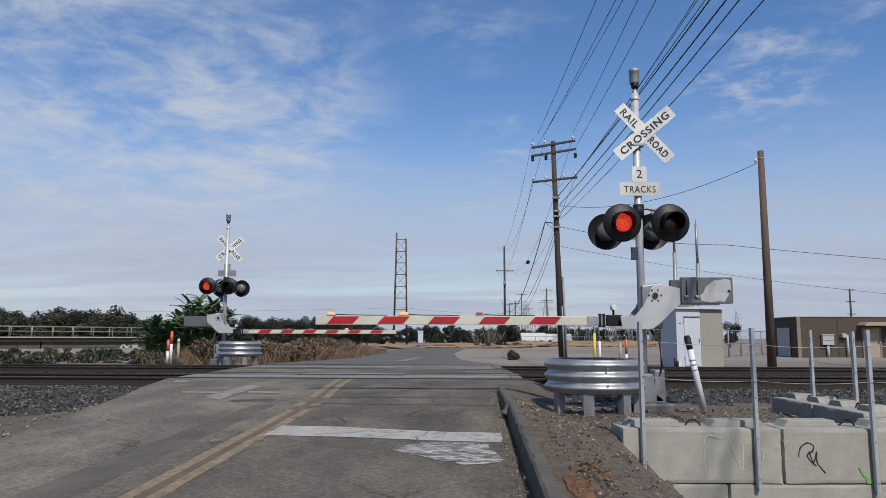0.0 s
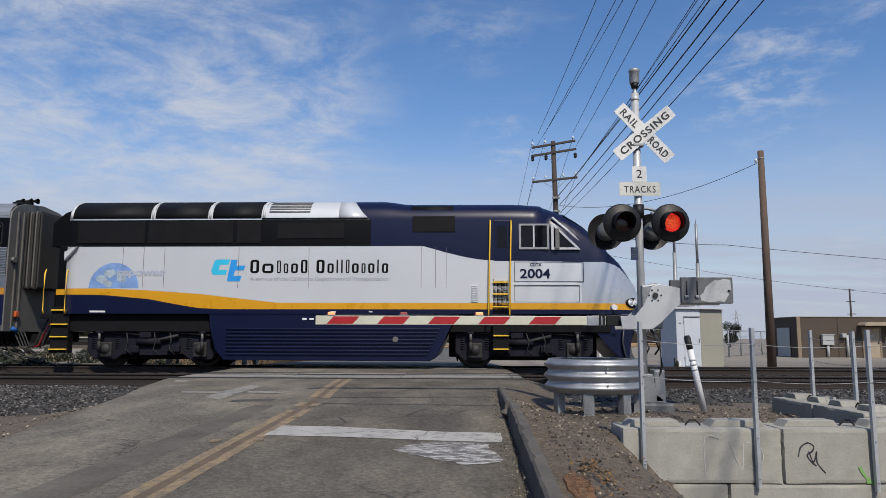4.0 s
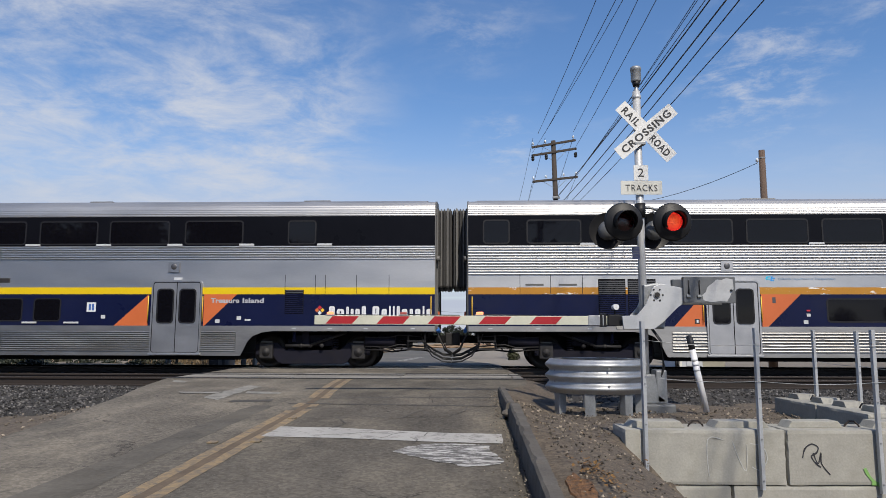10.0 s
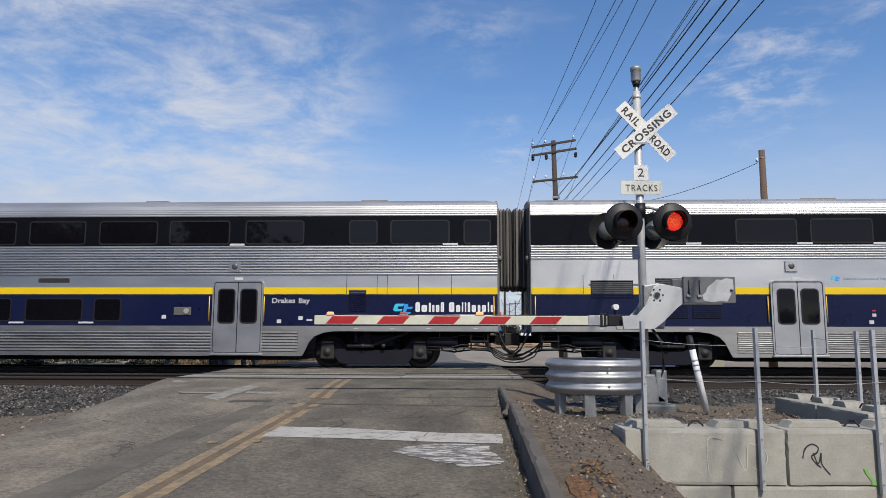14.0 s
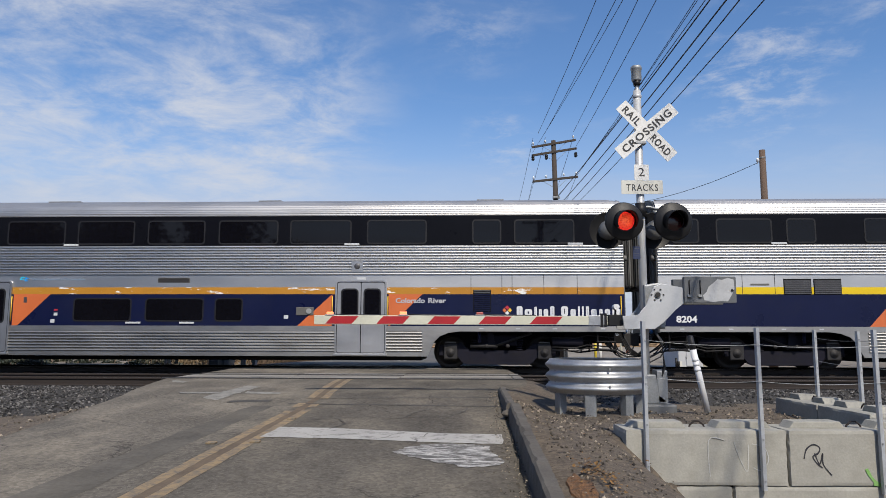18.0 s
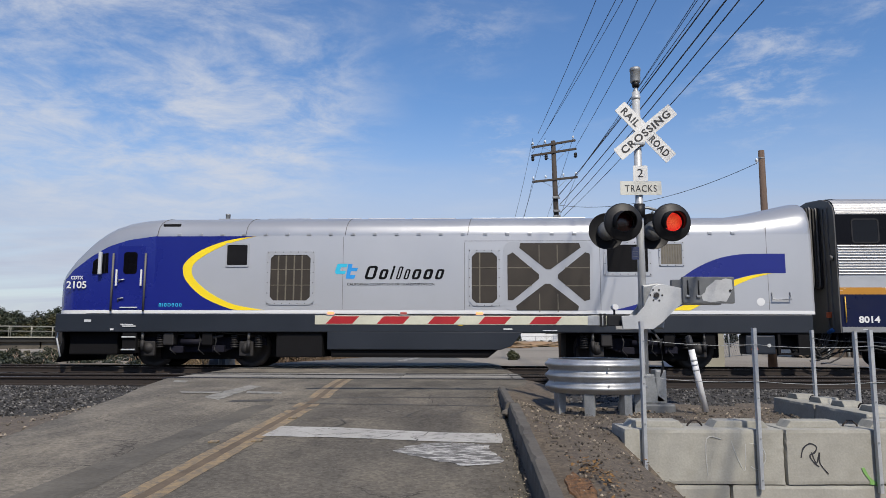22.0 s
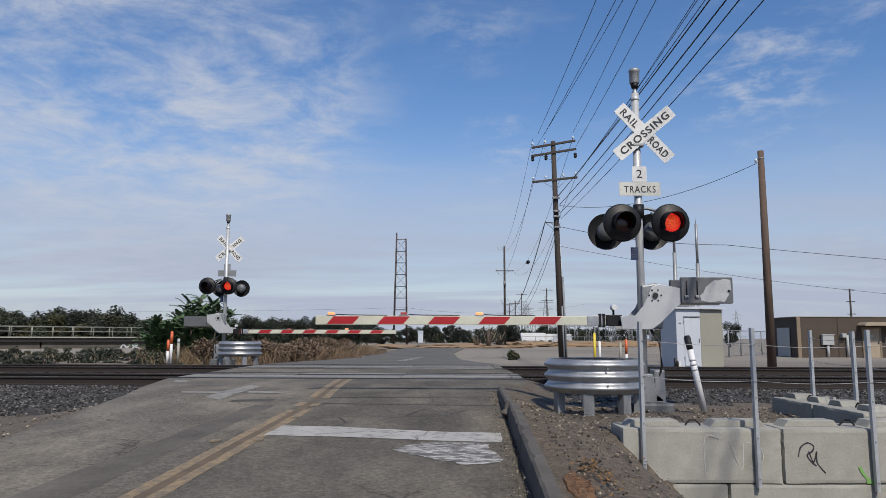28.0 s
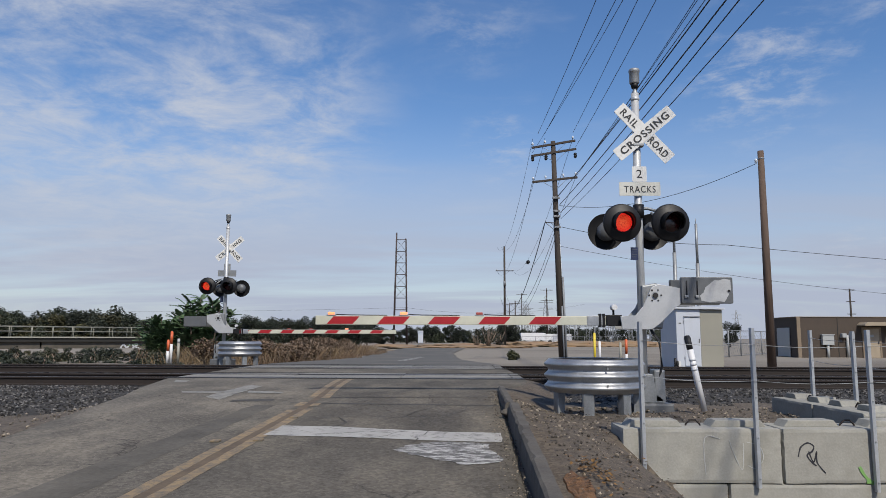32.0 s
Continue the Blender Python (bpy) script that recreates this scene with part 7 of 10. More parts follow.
def wordmark(name, parent, x0, x1, z0, z1, letters, mat, lift, lean=0.0, weight=0.8):
    """A brand word as a row of plain hollow blocks and bars of its size and colour."""
    total = sum(w for w, _ in letters) + 0.28 * (len(letters) - 1)
    k = (x1 - x0) / total
    x = x0
    for w, h in letters:
        za, zb = z0, z0 + (z1 - z0) * h
        wk = w * k * 0.92
        st = min(0.26 * (z1 - z0), wk * 0.42) * weight
        if w < 0.45:
            st = max(st, 0.05 * (z1 - z0))
            outline, hole = rect(x, x + 2 * st, za, zb), None
        else:
            r = min(wk, zb - za) * 0.3
            outline, hole = rounded(x, x + wk, za, zb, r, 3), rounded(x + st, x + wk - st, za + st * 0.8, zb - st * 0.8, max(r - st, 0.004), 3)
        slant = lambda pts: [(u + lean * (v - z0), v) for u, v in pts]
        bm = bm_ring(B(), slant(outline), slant(hole), -SIDE - lift, -SIDE - lift + 0.02) if hole else bm_prism(B(), slant(outline), -SIDE - lift, -SIDE - lift + 0.02)
        part(name, bm, M[mat], parent)
        x += (w + 0.28) * k


WORD_A = [(1.1, 1.0), (1.4, 0.72), (0.5, 0.95), (0.55, 0.72), (0.85, 0.72), (0.8, 1.0)]
WORD_C = [(1.1, 1.0), (0.85, 0.72), (0.3, 1.0), (0.3, 1.0), (0.5, 1.0), (0.9, 0.72), (0.55, 0.72), (0.85, 0.72), (0.3, 1.0), (0.85, 0.72)]


def logo_blocks(parent, x0, x1, z0, z1, lift):
    """Two interlocked slanted shapes in cyan and blue."""
    w, h = x1 - x0, z1 - z0
    a = [(0.06, 0.30), (0.0, 0.45), (0.10, 0.95), (0.18, 1.0), (0.56, 1.0), (0.50, 0.76), (0.26, 0.76), (0.22, 0.52), (0.48, 0.52), (0.43, 0.30)]
    b = [(0.48, 0.0), (0.50, 0.30), (0.58, 0.98), (0.76, 0.98), (0.74, 0.72), (1.0, 0.72), (0.95, 0.50), (0.70, 0.50), (0.66, 0.24), (0.90, 0.24), (0.84, 0.0)]
    for pts, mat in ((a, "cyan"), (b, "blue_logo")):
        side_plate("logo_shape", [(x0 + u * w, z0 + v * h) for u, v in pts], mat, parent, lift, 0.02)


M["blue_logo"] = material("logo_blue", (0.02, 0.25, 0.62), 0.4, var=0.06)
WHEEL_MESH = {}


def wheelset(parent, x, r, key):
    if r not in WHEEL_MESH:
        bm = B()
        for s in (-1, 1):
            bm_lathe(bm, [(0.0, 0.03), (0.10, 0.04), (0.12, 0.0), (r * 0.72, -0.02), (r * 0.76, 0.035), (r, 0.03), (r + 0.002, -0.06), (r + 0.025, -0.065), (r + 0.025, -0.095), (r * 0.76, -0.095), (r * 0.72, -0.05), (0.1, -0.05)],
                     (0, s * 0.775, 0), (0, s, 0), 36)
            for k in range(6):
                a = k * math.pi / 3
                bm_cyl(bm, (0.2 * math.cos(a), s * 0.74, 0.2 * math.sin(a)), (0.2 * math.cos(a), s * 0.80, 0.2 * math.sin(a)), 0.018, seg=6)
        bm_cyl(bm, (0, -0.75, 0), (0, 0.75, 0), 0.08, seg=12)
        WHEEL_MESH[r] = mesh_of("wheelset", bm, M["wheel"])
    w = part("wheelset", WHEEL_MESH[r], None, parent)
    w.matrix_basis = pose(x, 0, r)
    WHEELS.append((w, x, r, key))
    return w


def coach_bogie(car, xc, flip, key):
    """Inside-sprung two-axle bogie with a low frame, axle boxes, springs and a damper rod."""
    f = -1 if flip else 1
    for dx in (-1.3, 1.3):
        wheelset(car, xc + dx, 0.457, key)
    for s in (-1, 1):
        y0, y1 = sorted((s * 1.02, s * 1.16))
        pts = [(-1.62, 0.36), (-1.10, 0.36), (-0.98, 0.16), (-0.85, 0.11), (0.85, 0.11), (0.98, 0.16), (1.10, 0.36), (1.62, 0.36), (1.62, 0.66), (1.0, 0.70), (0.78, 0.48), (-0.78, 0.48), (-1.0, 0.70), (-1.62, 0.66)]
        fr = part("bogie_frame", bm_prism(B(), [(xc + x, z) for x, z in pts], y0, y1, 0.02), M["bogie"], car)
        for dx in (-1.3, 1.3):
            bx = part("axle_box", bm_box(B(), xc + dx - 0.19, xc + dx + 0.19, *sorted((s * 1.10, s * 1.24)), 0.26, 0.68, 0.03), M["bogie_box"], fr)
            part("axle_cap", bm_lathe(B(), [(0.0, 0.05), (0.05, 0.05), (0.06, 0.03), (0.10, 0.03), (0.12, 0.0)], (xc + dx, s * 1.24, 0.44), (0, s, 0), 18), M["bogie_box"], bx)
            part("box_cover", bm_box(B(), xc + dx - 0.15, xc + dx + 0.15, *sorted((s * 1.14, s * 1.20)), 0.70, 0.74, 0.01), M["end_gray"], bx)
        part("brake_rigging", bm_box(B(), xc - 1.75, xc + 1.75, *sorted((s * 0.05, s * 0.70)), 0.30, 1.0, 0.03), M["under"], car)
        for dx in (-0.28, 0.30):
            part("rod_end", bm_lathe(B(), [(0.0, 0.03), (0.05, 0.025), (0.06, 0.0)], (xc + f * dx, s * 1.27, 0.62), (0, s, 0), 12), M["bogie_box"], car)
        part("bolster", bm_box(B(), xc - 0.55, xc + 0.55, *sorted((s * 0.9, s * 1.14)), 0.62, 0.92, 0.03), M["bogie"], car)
        for dx in (-0.62, 0.62):
            sp = B()
            for k in range(5):
                bm_lathe(sp, [(0.085, 0.0), (0.11, 0.02), (0.085, 0.04)], (xc + dx, s * 1.08, 0.50 + 0.065 * k), seg=12)
            part("spring", sp, M["bogie"], car)
        part("damper_rod", bm_cyl(B(), (xc - f * 0.95, s * 1.22, 0.98), (xc + f * 0.05, s * 1.24, 0.63), 0.035, seg=8), M["bogie_box"], car)
        part("damper_rod", bm_cyl(B(), (xc + f * 0.0, s * 1.22, 0.62), (xc + f * 0.75, s * 1.22, 0.62), 0.05, seg=8), M["bogie_box"], car)
        part("strut_bracket", bm_prism(B(), [(xc + f * 0.05, 0.55), (xc + f * 0.25, 0.60), (xc + f * 0.30, 1.0), (xc + f * 0.12, 1.0)], *sorted((s * 1.16, s * 1.24)), 0.01), M["bogie"], car)
        part("air_tube", bm_cyl(B(), (xc + f * 0.5, s * 1.28, 0.72), (xc + f * 0.5, s * 1.28, 1.0), 0.045, seg=8), M["navy"], car)


def under_end(car, e, hoses=True):
    """Coupler, hoses and step below one end of a car; e is -1 or 1."""
    part("coupler_shank", bm_box(B(), *sorted((e * 11.3, e * 12.85)), -0.11, 0.11, 0.70, 0.92, 0.02), M["under"], car)
    part("coupler_head", bm_prism(B(), [(e * 12.75, 0.62), (e * 13.0, 0.64), (e * 13.02, 0.98), (e * 12.75, 1.0)], -0.2, 0.2, 0.03), M["bogie_box"], car)
    part("equipment_box", bm_box(B(), *sorted((e * 10.5, e * 11.7)), -1.05, 1.05, 0.55, 0.85, 0.03), M["under"], car)
    part("brake_reservoir", bm_cyl(B(), (e * 10.55, -1.2, 0.74), (e * 11.4, -1.2, 0.74), 0.14, seg=14), M["bogie"], car)
    part("draft_box", bm_box(B(), *sorted((e * 10.9, e * 12.3)), -1.15, 1.15, 0.78, 1.02, 0.03), M["under"], car)
    part("step_frame", bm_ring(B(), rect(*sorted((e * 11.75, e * 12.25)), 0.52, 1.02), rect(*sorted((e * 11.79, e * 12.21)), 0.56, 0.98), -1.48, -1.42), M["under"], car)
    part("step_tread", bm_box(B(), *sorted((e * 11.75, e * 12.25)), -1.5, -1.25, 0.74, 0.77, 0.004), M["bogie_box"], car)
    part("step_tread", bm_box(B(), *sorted((e * 11.75, e * 12.25)), -1.5, -1.25, 0.52, 0.55, 0.004), M["bogie_box"], car)
    part("hand_brake_gear", bm_lathe(B(), [(0.14, -0.04), (0.17, 0.0), (0.14, 0.04)], (e * 11.45, -1.25, 0.62), (0, 1, 0), 16), M["under"], car)
    part("air_pipe", bm_pipe(B(), [(e * 10.8, -1.2, 0.72), (e * 11.0, -1.25, 0.50), (e * 11.3, -1.25, 0.46), (e * 11.8, -1.2, 0.52), (e * 12.2, -1.0, 0.50), (e * 12.5, -0.8, 0.42)], 0.025), M["under"], car)
    if hoses:
        for k, (y, mat) in enumerate(((-1.0, "rubber"), (-0.85, "rubber"), (-0.7, "bogie_box"), (0.7, "rubber"), (-0.55, "rubber"))):
            d = 0.20 + 0.06 * k
            part("jumper_hose", bm_pipe(B(), [(e * 12.52, y, 1.0), (e * 12.6, y, 0.85), (e * 12.75, y, 0.62 - d * 0.3), (e * 12.95, y, 0.45 - d * 0.2)], 0.022), M[mat], car)
        for k in range(5):
            y, d = -1.2 + 0.21 * k, 0.05 * ((k * 2) % 5)
            part("jumper_hose", bm_pipe(B(), [(e * 12.1, y, 0.95), (e * 12.2, y, 0.66), (e * 12.42, y, 0.34 + d), (e * 12.7, y, 0.20 + d), (e * 12.96, y, 0.17 + d)], 0.022), M["rubber"], car)
        for k, z in enumerate((0.86, 0.60, 0.52)):
            part("air_pipe", bm_pipe(B(), [(e * 10.55, -1.32, z), (e * 11.2, -1.32, z - 0.02), (e * 11.5, -1.30, z + 0.06), (e * 12.3, -1.28, z)], 0.018), M["bogie_box"], car)
        part("plug_orange", bm_box(B(), *sorted((e * 12.52, e * 12.62)), -1.12, -0.96, 1.42, 1.58, 0.02), M["orange"], car)
        part("plug_blue", bm_cyl(B(), (e * 12.55, -1.2, 1.1), (e * 12.6, -1.0, 1.02), 0.06, seg=8), M["cyan_dark"], car)


M["cyan_dark"] = material("plug_blue", (0.02, 0.12, 0.4), 0.5)


def window(parent, x0, x1, z0, z1, lift, r=0.07, name="window", seal="seal"):
    w = part(name, bm_prism(B(), rounded(x0, x1, z0, z1, r), -SIDE - lift - 0.004, -SIDE - lift + 0.02), M["glass"], parent)
    part("window_seal", bm_ring(B(), rounded(x0 - 0.035, x1 + 0.035, z0 - 0.035, z1 + 0.035, r + 0.03), rounded(x0 + 0.004, x1 - 0.004, z0 + 0.004, z1 - 0.004, r), -SIDE - lift - 0.009, -SIDE - lift + 0.01), M[seal], w)
    return w


UPPER = [(-12.06, -11.38), (-10.85, -9.40), (-8.95, -8.22), (-6.86, -5.26), (-4.84, -3.22), (-2.80, -1.22), (-0.78, 0.80), (1.25, 2.88), (3.28, 4.95), (5.45, 7.06), (8.39, 9.13), (9.55, 11.15), (11.60, 12.30)]
LOWER = [(-2.80, -1.20), (-0.75, 0.85), (1.22, 1.95)]


M["slat_dark"] = material("slat_dark_steel", (0.10, 0.10, 0.105), 0.5, 0.7, var=0.2)


def coach(key, number, title, upper, lower, stripe, tri, smooth_side, label, plates_up, plates_low, badge, vents):
    car = thing("passenger_car", Matrix(), label, "passenger car", "passenger cars")
    X = 12.5
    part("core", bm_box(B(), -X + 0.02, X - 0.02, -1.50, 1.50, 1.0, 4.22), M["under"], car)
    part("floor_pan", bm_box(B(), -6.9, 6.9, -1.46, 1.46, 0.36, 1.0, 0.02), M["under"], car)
    # roof with fine ribs
    bm = B()
    prof = []
    arc = [(1.55, 4.24), (1.548, 4.34), (1.52, 4.46), (1.44, 4.57), (1.30, 4.66), (1.10, 4.735), (0.85, 4.795), (0.5, 4.85), (0.0, 4.88)]
    pts = []
    for (ya, za), (yb, zb) in zip(arc, arc[1:]):
        for k in range(4):
            u = k / 4
            pts.append((ya + (yb - ya) * u, za + (zb - za) * u))
    pts.append(arc[-1])
    for k, (y, z) in enumerate(pts):
        o = 0.007 if (k % 2 and y > 0.4) else 0.0
        n = Vector((y, (z - 3.9) * 1.3)).normalized()
        prof.append((y + n.x * o, z + n.y * o))
    prof = prof + [(-y, z) for y, z in reversed(prof[:-1])]
    a = [bm.verts.new((-X + (0.25 if z > 4.7 else 0.0), y, z)) for y, z in prof]
    b = [bm.verts.new((X - (0.25 if z > 4.7 else 0.0), y, z)) for y, z in prof]
    for k in range(len(prof) - 1):
        bm.faces.new((a[k], b[k], b[k + 1], a[k + 1]))
    part("roof", bm, M["steel_roof"], car)
    # far side, plain bands
    for z0, z1, mat in ((3.39, 4.24, "band_black"), (2.23, 3.39, "steel"), (2.04, 2.23, stripe), (1.16, 2.04, "navy"), (0.36, 1.16, "steel")):
        xa = X if z0 > 1 else 6.9
        part("far_side_panel", bm_box(B(), -xa, xa, 1.49, SIDE, z0, z1), M[mat], car)
    # near side
    band = side_plate("window_band", rect(-X, X, 3.40, 4.24), "band_black", car, 0.004)
    for x0, x1 in upper:
        window(band, x0, x1, 3.47, 4.09, 0.004)
    if smooth_side:
        fluted("fluted_panel", -X, X, 3.00, 3.40, 6, 0.032, "steel", car)
        side_plate("steel_panel", rect(-X, X, 2.23, 3.00), "steel", car, 0.0)
    else:
        fluted("fluted_panel", -X, X, 2.56, 3.40, 11, 0.034, "steel", car)
        side_plate("steel_panel", rect(-X, X, 2.23, 2.56), "steel", car, 0.0)
    side_plate("colour_stripe", rect(-X, X, 2.04, 2.23), stripe, car, 0.002, label="painted stripe, chipped in places" if stripe == "gold" else "")
    blue = side_plate("navy_panel", rect(-X, X, 1.16, 2.04), "navy", car, 0.002)
    for x0, x1 in lower:
        window(blue, x0, x1, 1.31, 1.90, 0.002)
    side_plate("sill_band", rect(-X, X, 1.02, 1.165), "steel_low", car, 0.010)
    n = 10 if smooth_side else 7
    fluted("fluted_skirt", -6.98, 6.98, 0.45, 1.02, n, 0.034, "steel_low", car)
    side_plate("skirt_rail", rect(-6.98, 6.98, 0.34, 0.45), "steel_low", car, 0.006)
    for e in (-1, 1):
        curve = [(e * 6.98, 0.34), (e * 7.12, 0.34), (e * 7.20, 0.50), (e * 7.30, 0.72), (e * 7.45, 0.88), (e * 7.70, 0.98), (e * 8.0, 1.02), (e * 6.98, 1.02)]
        side_plate("skirt_end", curve, "steel_low", car, 0.008)
        # panel joints over the bogies
    for x in (-11.08, -10.24, -9.37, 8.32, 9.17, 9.45, 10.32, 11.23):
        side_plate("panel_joint", rect(x - 0.007, x + 0.007, 2.05, 2.58), "seal", car, 0.004)
    # doors
    for xa, xb in ((-6.02, -4.64), (4.60, 5.97)):
        fr = part("door_frame", bm_ring(B(), rounded(xa - 0.03, xb + 0.03, 0.39, 2.42, 0.10), rounded(xa + 0.012, xb - 0.012, 0.425, 2.385, 0.08), -SIDE - 0.055, -SIDE + 0.02), M["steel_door"], car)
        part("door_seal", bm_ring(B(), rounded(xa + 0.011, xb - 0.011, 0.424, 2.386, 0.08), rounded(xa + 0.03, xb - 0.03, 0.44, 2.36, 0.06), -SIDE - 0.048, -SIDE + 0.02), M["seal"], fr)
        part("threshold", bm_box(B(), xa - 0.05, xb + 0.05, -SIDE - 0.08, -SIDE, 0.36, 0.41, 0.006), M["steel"], fr)
        mid = (xa + xb) / 2
        for x0, x1 in ((xa + 0.03, mid - 0.012), (mid + 0.012, xb - 0.03)):
            leaf = part("door_leaf", bm_prism(B(), rounded(x0, x1, 0.44, 2.36, 0.03), -SIDE - 0.044, -SIDE + 0.01), M["steel_door"], car)
            c = (x0 + x1) / 2 + (0.02 if x0 < mid - 0.3 else -0.02)
            window(leaf, c - 0.21, c + 0.21, 1.26, 2.16, 0.044, 0.08)
        part("door_gap", bm_box(B(), mid - 0.012, mid + 0.012, -SIDE - 0.038, -SIDE, 0.44, 2.36), M["under"], fr)
        for x in (xa - 0.11, xb + 0.06):
            part("grab_rail", bm_cyl(B(), (x, -SIDE - 0.05, 1.28), (x, -SIDE - 0.05, 1.98), 0.014, seg=6), M["hand_yellow"], fr)
        side_plate("notice_plate", rect(mid - 0.12, mid + 0.12, 2.44, 2.51), "pale_plate", car, 0.008)
        sp = side_plate("loudspeaker_plate", rect(mid - 0.28, mid + 0.04, 2.66, 2.95), "steel_door", car, 0.042)
        part("loudspeaker", bm_lathe(B(), [(0.0, 0.008), (0.07, 0.012), (0.085, 0.0)], (mid - 0.12, -SIDE - 0.042, 2.81), (0, -1, 0), 16), M["slat_dark"], sp)
    for e in (-1, 1):
        part("grab_rail", bm_cyl(B(), (e * 12.40, -SIDE - 0.05, 1.28), (e * 12.40, -SIDE - 0.05, 1.98), 0.014, seg=6), M["hand_yellow"], car)
    # orange wedges beside the doors
    if "L" in tri:
        side_plate("orange_wedge", [(-6.92, 1.165), (-6.10, 1.165), (-6.10, 2.04)], "orange_tri", car, 0.005)
        side_plate("orange_wedge", [(-4.56, 1.165), (-4.40, 1.165), (-3.50, 2.04), (-4.56, 2.04)], "orange_tri", car, 0.005)
    if "R" in tri:
        side_plate("orange_wedge", [(3.52, 1.165), (4.48, 1.165), (4.48, 2.04)], "orange_tri", car, 0.005)
        side_plate("orange_wedge", [(6.05, 1.165), (6.08, 1.165), (6.98, 2.04), (6.05, 2.04)], "orange_tri", car, 0.005)
    for x, z, w, h, mat in ((-6.30, 1.24, 0.13, 0.13, "sign_black"), (-6.29, 1.27, 0.05, 0.07, "white_lett"), (-4.22, 1.80, 0.09, 0.16, "slat_dark"), (-3.32, 1.58, 0.10, 0.04, "red_paint"), (-3.32, 1.44, 0.10, 0.08, "pale_plate"), (7.30, 1.30, 0.16, 0.05, "pale_plate")):
        if "L" in tri or x > 0 or x > -3.5:
            side_plate("access_sign" if x < -6 else "small_notice", rect(x - w / 2, x + w / 2, z, z + h), mat, car, 0.008 if mat != "white_lett" else 0.010, 0.012)
    if key == "car2":
        side_plate("dining_sign", rect(2.72, 2.98, 1.55, 1.81), "white_lett", car, 0.006, 0.012)
        side_plate("dining_symbol", rect(2.78, 2.84, 1.59, 1.77), "blue_vinyl", car, 0.010, 0.012)
        side_plate("dining_symbol", rect(2.87, 2.93, 1.59, 1.77), "blue_vinyl", car, 0.010, 0.012)
    # writing
    lettering("fleet_number", number, 0.24, M["white_lett"], car, pose(-12.05, -SIDE - 0.006, 1.28) @ UPRIGHT, 0.56, bold=0.008)
    lettering("fleet_number", number, 0.16, M["white_lett"], car, pose(11.75, -SIDE - 0.006, 1.22) @ UPRIGHT, 0.52, bold=0.006)
    at = 0
    for word in title[0].split():
        lettering("car_name", word, 0.19, M["name_faded"], car, pose(6.24 + title[1] * at / len(title[0]), -SIDE - 0.008, 1.80) @ UPRIGHT, title[1] * (len(word) - 0.2) / len(title[0]), bold=0.006)
        at += len(word) + 0.7
    if badge == "diamond":
        for dx, dz, mat in ((-0.075, 0, "orange_tri"), (0.075, 0, "hand_yellow"), (0, 0.075, "red_paint"), (0, -0.075, "white_lett")):
            c = (9.31 + dx, 1.60 + dz)
            side_plate("badge_diamond", [(c[0] - 0.06, c[1]), (c[0], c[1] - 0.06), (c[0] + 0.06, c[1]), (c[0], c[1] + 0.06)], mat, car, 0.005, 0.01)
    else:
        logo_blocks(car, 9.62, 10.17, 1.48, 1.78, 0.005)
    xa = 9.57 if badge == "diamond" else 10.24
    zt = 1.44 if badge == "diamond" else 1.55
    wordmark("wordmark_blocks", car, xa, xa + (12.45 - xa) * 0.36, zt, zt + 0.27, WORD_A, "white_lett", 0.006, weight=1.15)
    wordmark("wordmark_blocks", car, xa + (12.45 - xa) * 0.42, 12.43, zt, zt + 0.27, WORD_C, "white_lett", 0.006, weight=1.15)
    if badge != "diamond":
        side_plate("slogan_bar", rect(10.24, 12.43, 1.43, 1.48), "white_lett", car, 0.006)
    logo_blocks(car, -4.42, -4.15, 2.40, 2.53, 0.003)
    lettering("owner_line", "California Department of Transportation", 0.09, M["blue_logo_dull"], car, pose(-4.08, -SIDE - 0.004, 2.43) @ UPRIGHT, 1.53, bold=0.002)
    # plates, lamps and vents
    for x in plates_up:
        part("sign_plate", bm_box(B(), x - 0.21, x + 0.21, -SIDE - 0.035, -SIDE, 3.40, 3.46, 0.005), M["pale_plate"], car)
    for x in plates_low:
        part("sign_plate", bm_box(B(), x - 0.21, x + 0.21, -SIDE - 0.03, -SIDE, 1.22, 1.27, 0.005), M["pale_plate"], car)
    ml = part("marker_lamp_box", bm_box(B(), 3.48, 3.97, -SIDE - 0.02, -SIDE, 1.46, 1.68, 0.01), M["end_gray"], car) if key != "car2" else None
    if ml:
        part("marker_lamp", bm_cyl(B(), (3.84, -SIDE - 0.05, 1.57), (3.84, -SIDE - 0.01, 1.57), 0.075, seg=14), M["lamp_clear"], ml)
    side_plate("notice_plate", rect(-0.46, 0.46, 2.36, 2.50), "end_gray", car, 0.003)
    part("vent_pocket", bm_prism(B(), rounded(-0.44, 0.44, 2.375, 2.485, 0.05), -SIDE - 0.012, -SIDE), M["bogie_box"], car)
    for x0, x1, z0, z1 in vents:
        v = part("louvre_frame", bm_box(B(), x0, x1, -SIDE - 0.010, -SIDE, z0, z1, 0.004), M["under"], car)
        m = int((z1 - z0) / 0.055)
        for k in range(m):
            z = z0 + 0.02 + k * 0.055
            part("louvre_slat", bm_prism(B(), rect(x0 + 0.02, x1 - 0.02, z, z + 0.034), -SIDE - 0.022, -SIDE - 0.006), M["navy"] if z < 2.02 else M["slat_dark"], v)
    for x in (-10.68, -9.77):
        part("slot_vent", bm_box(B(), x - 0.25, x + 0.25, -SIDE - 0.008, -SIDE, 2.28, 2.33, 0.003), M["end_gray"], car)
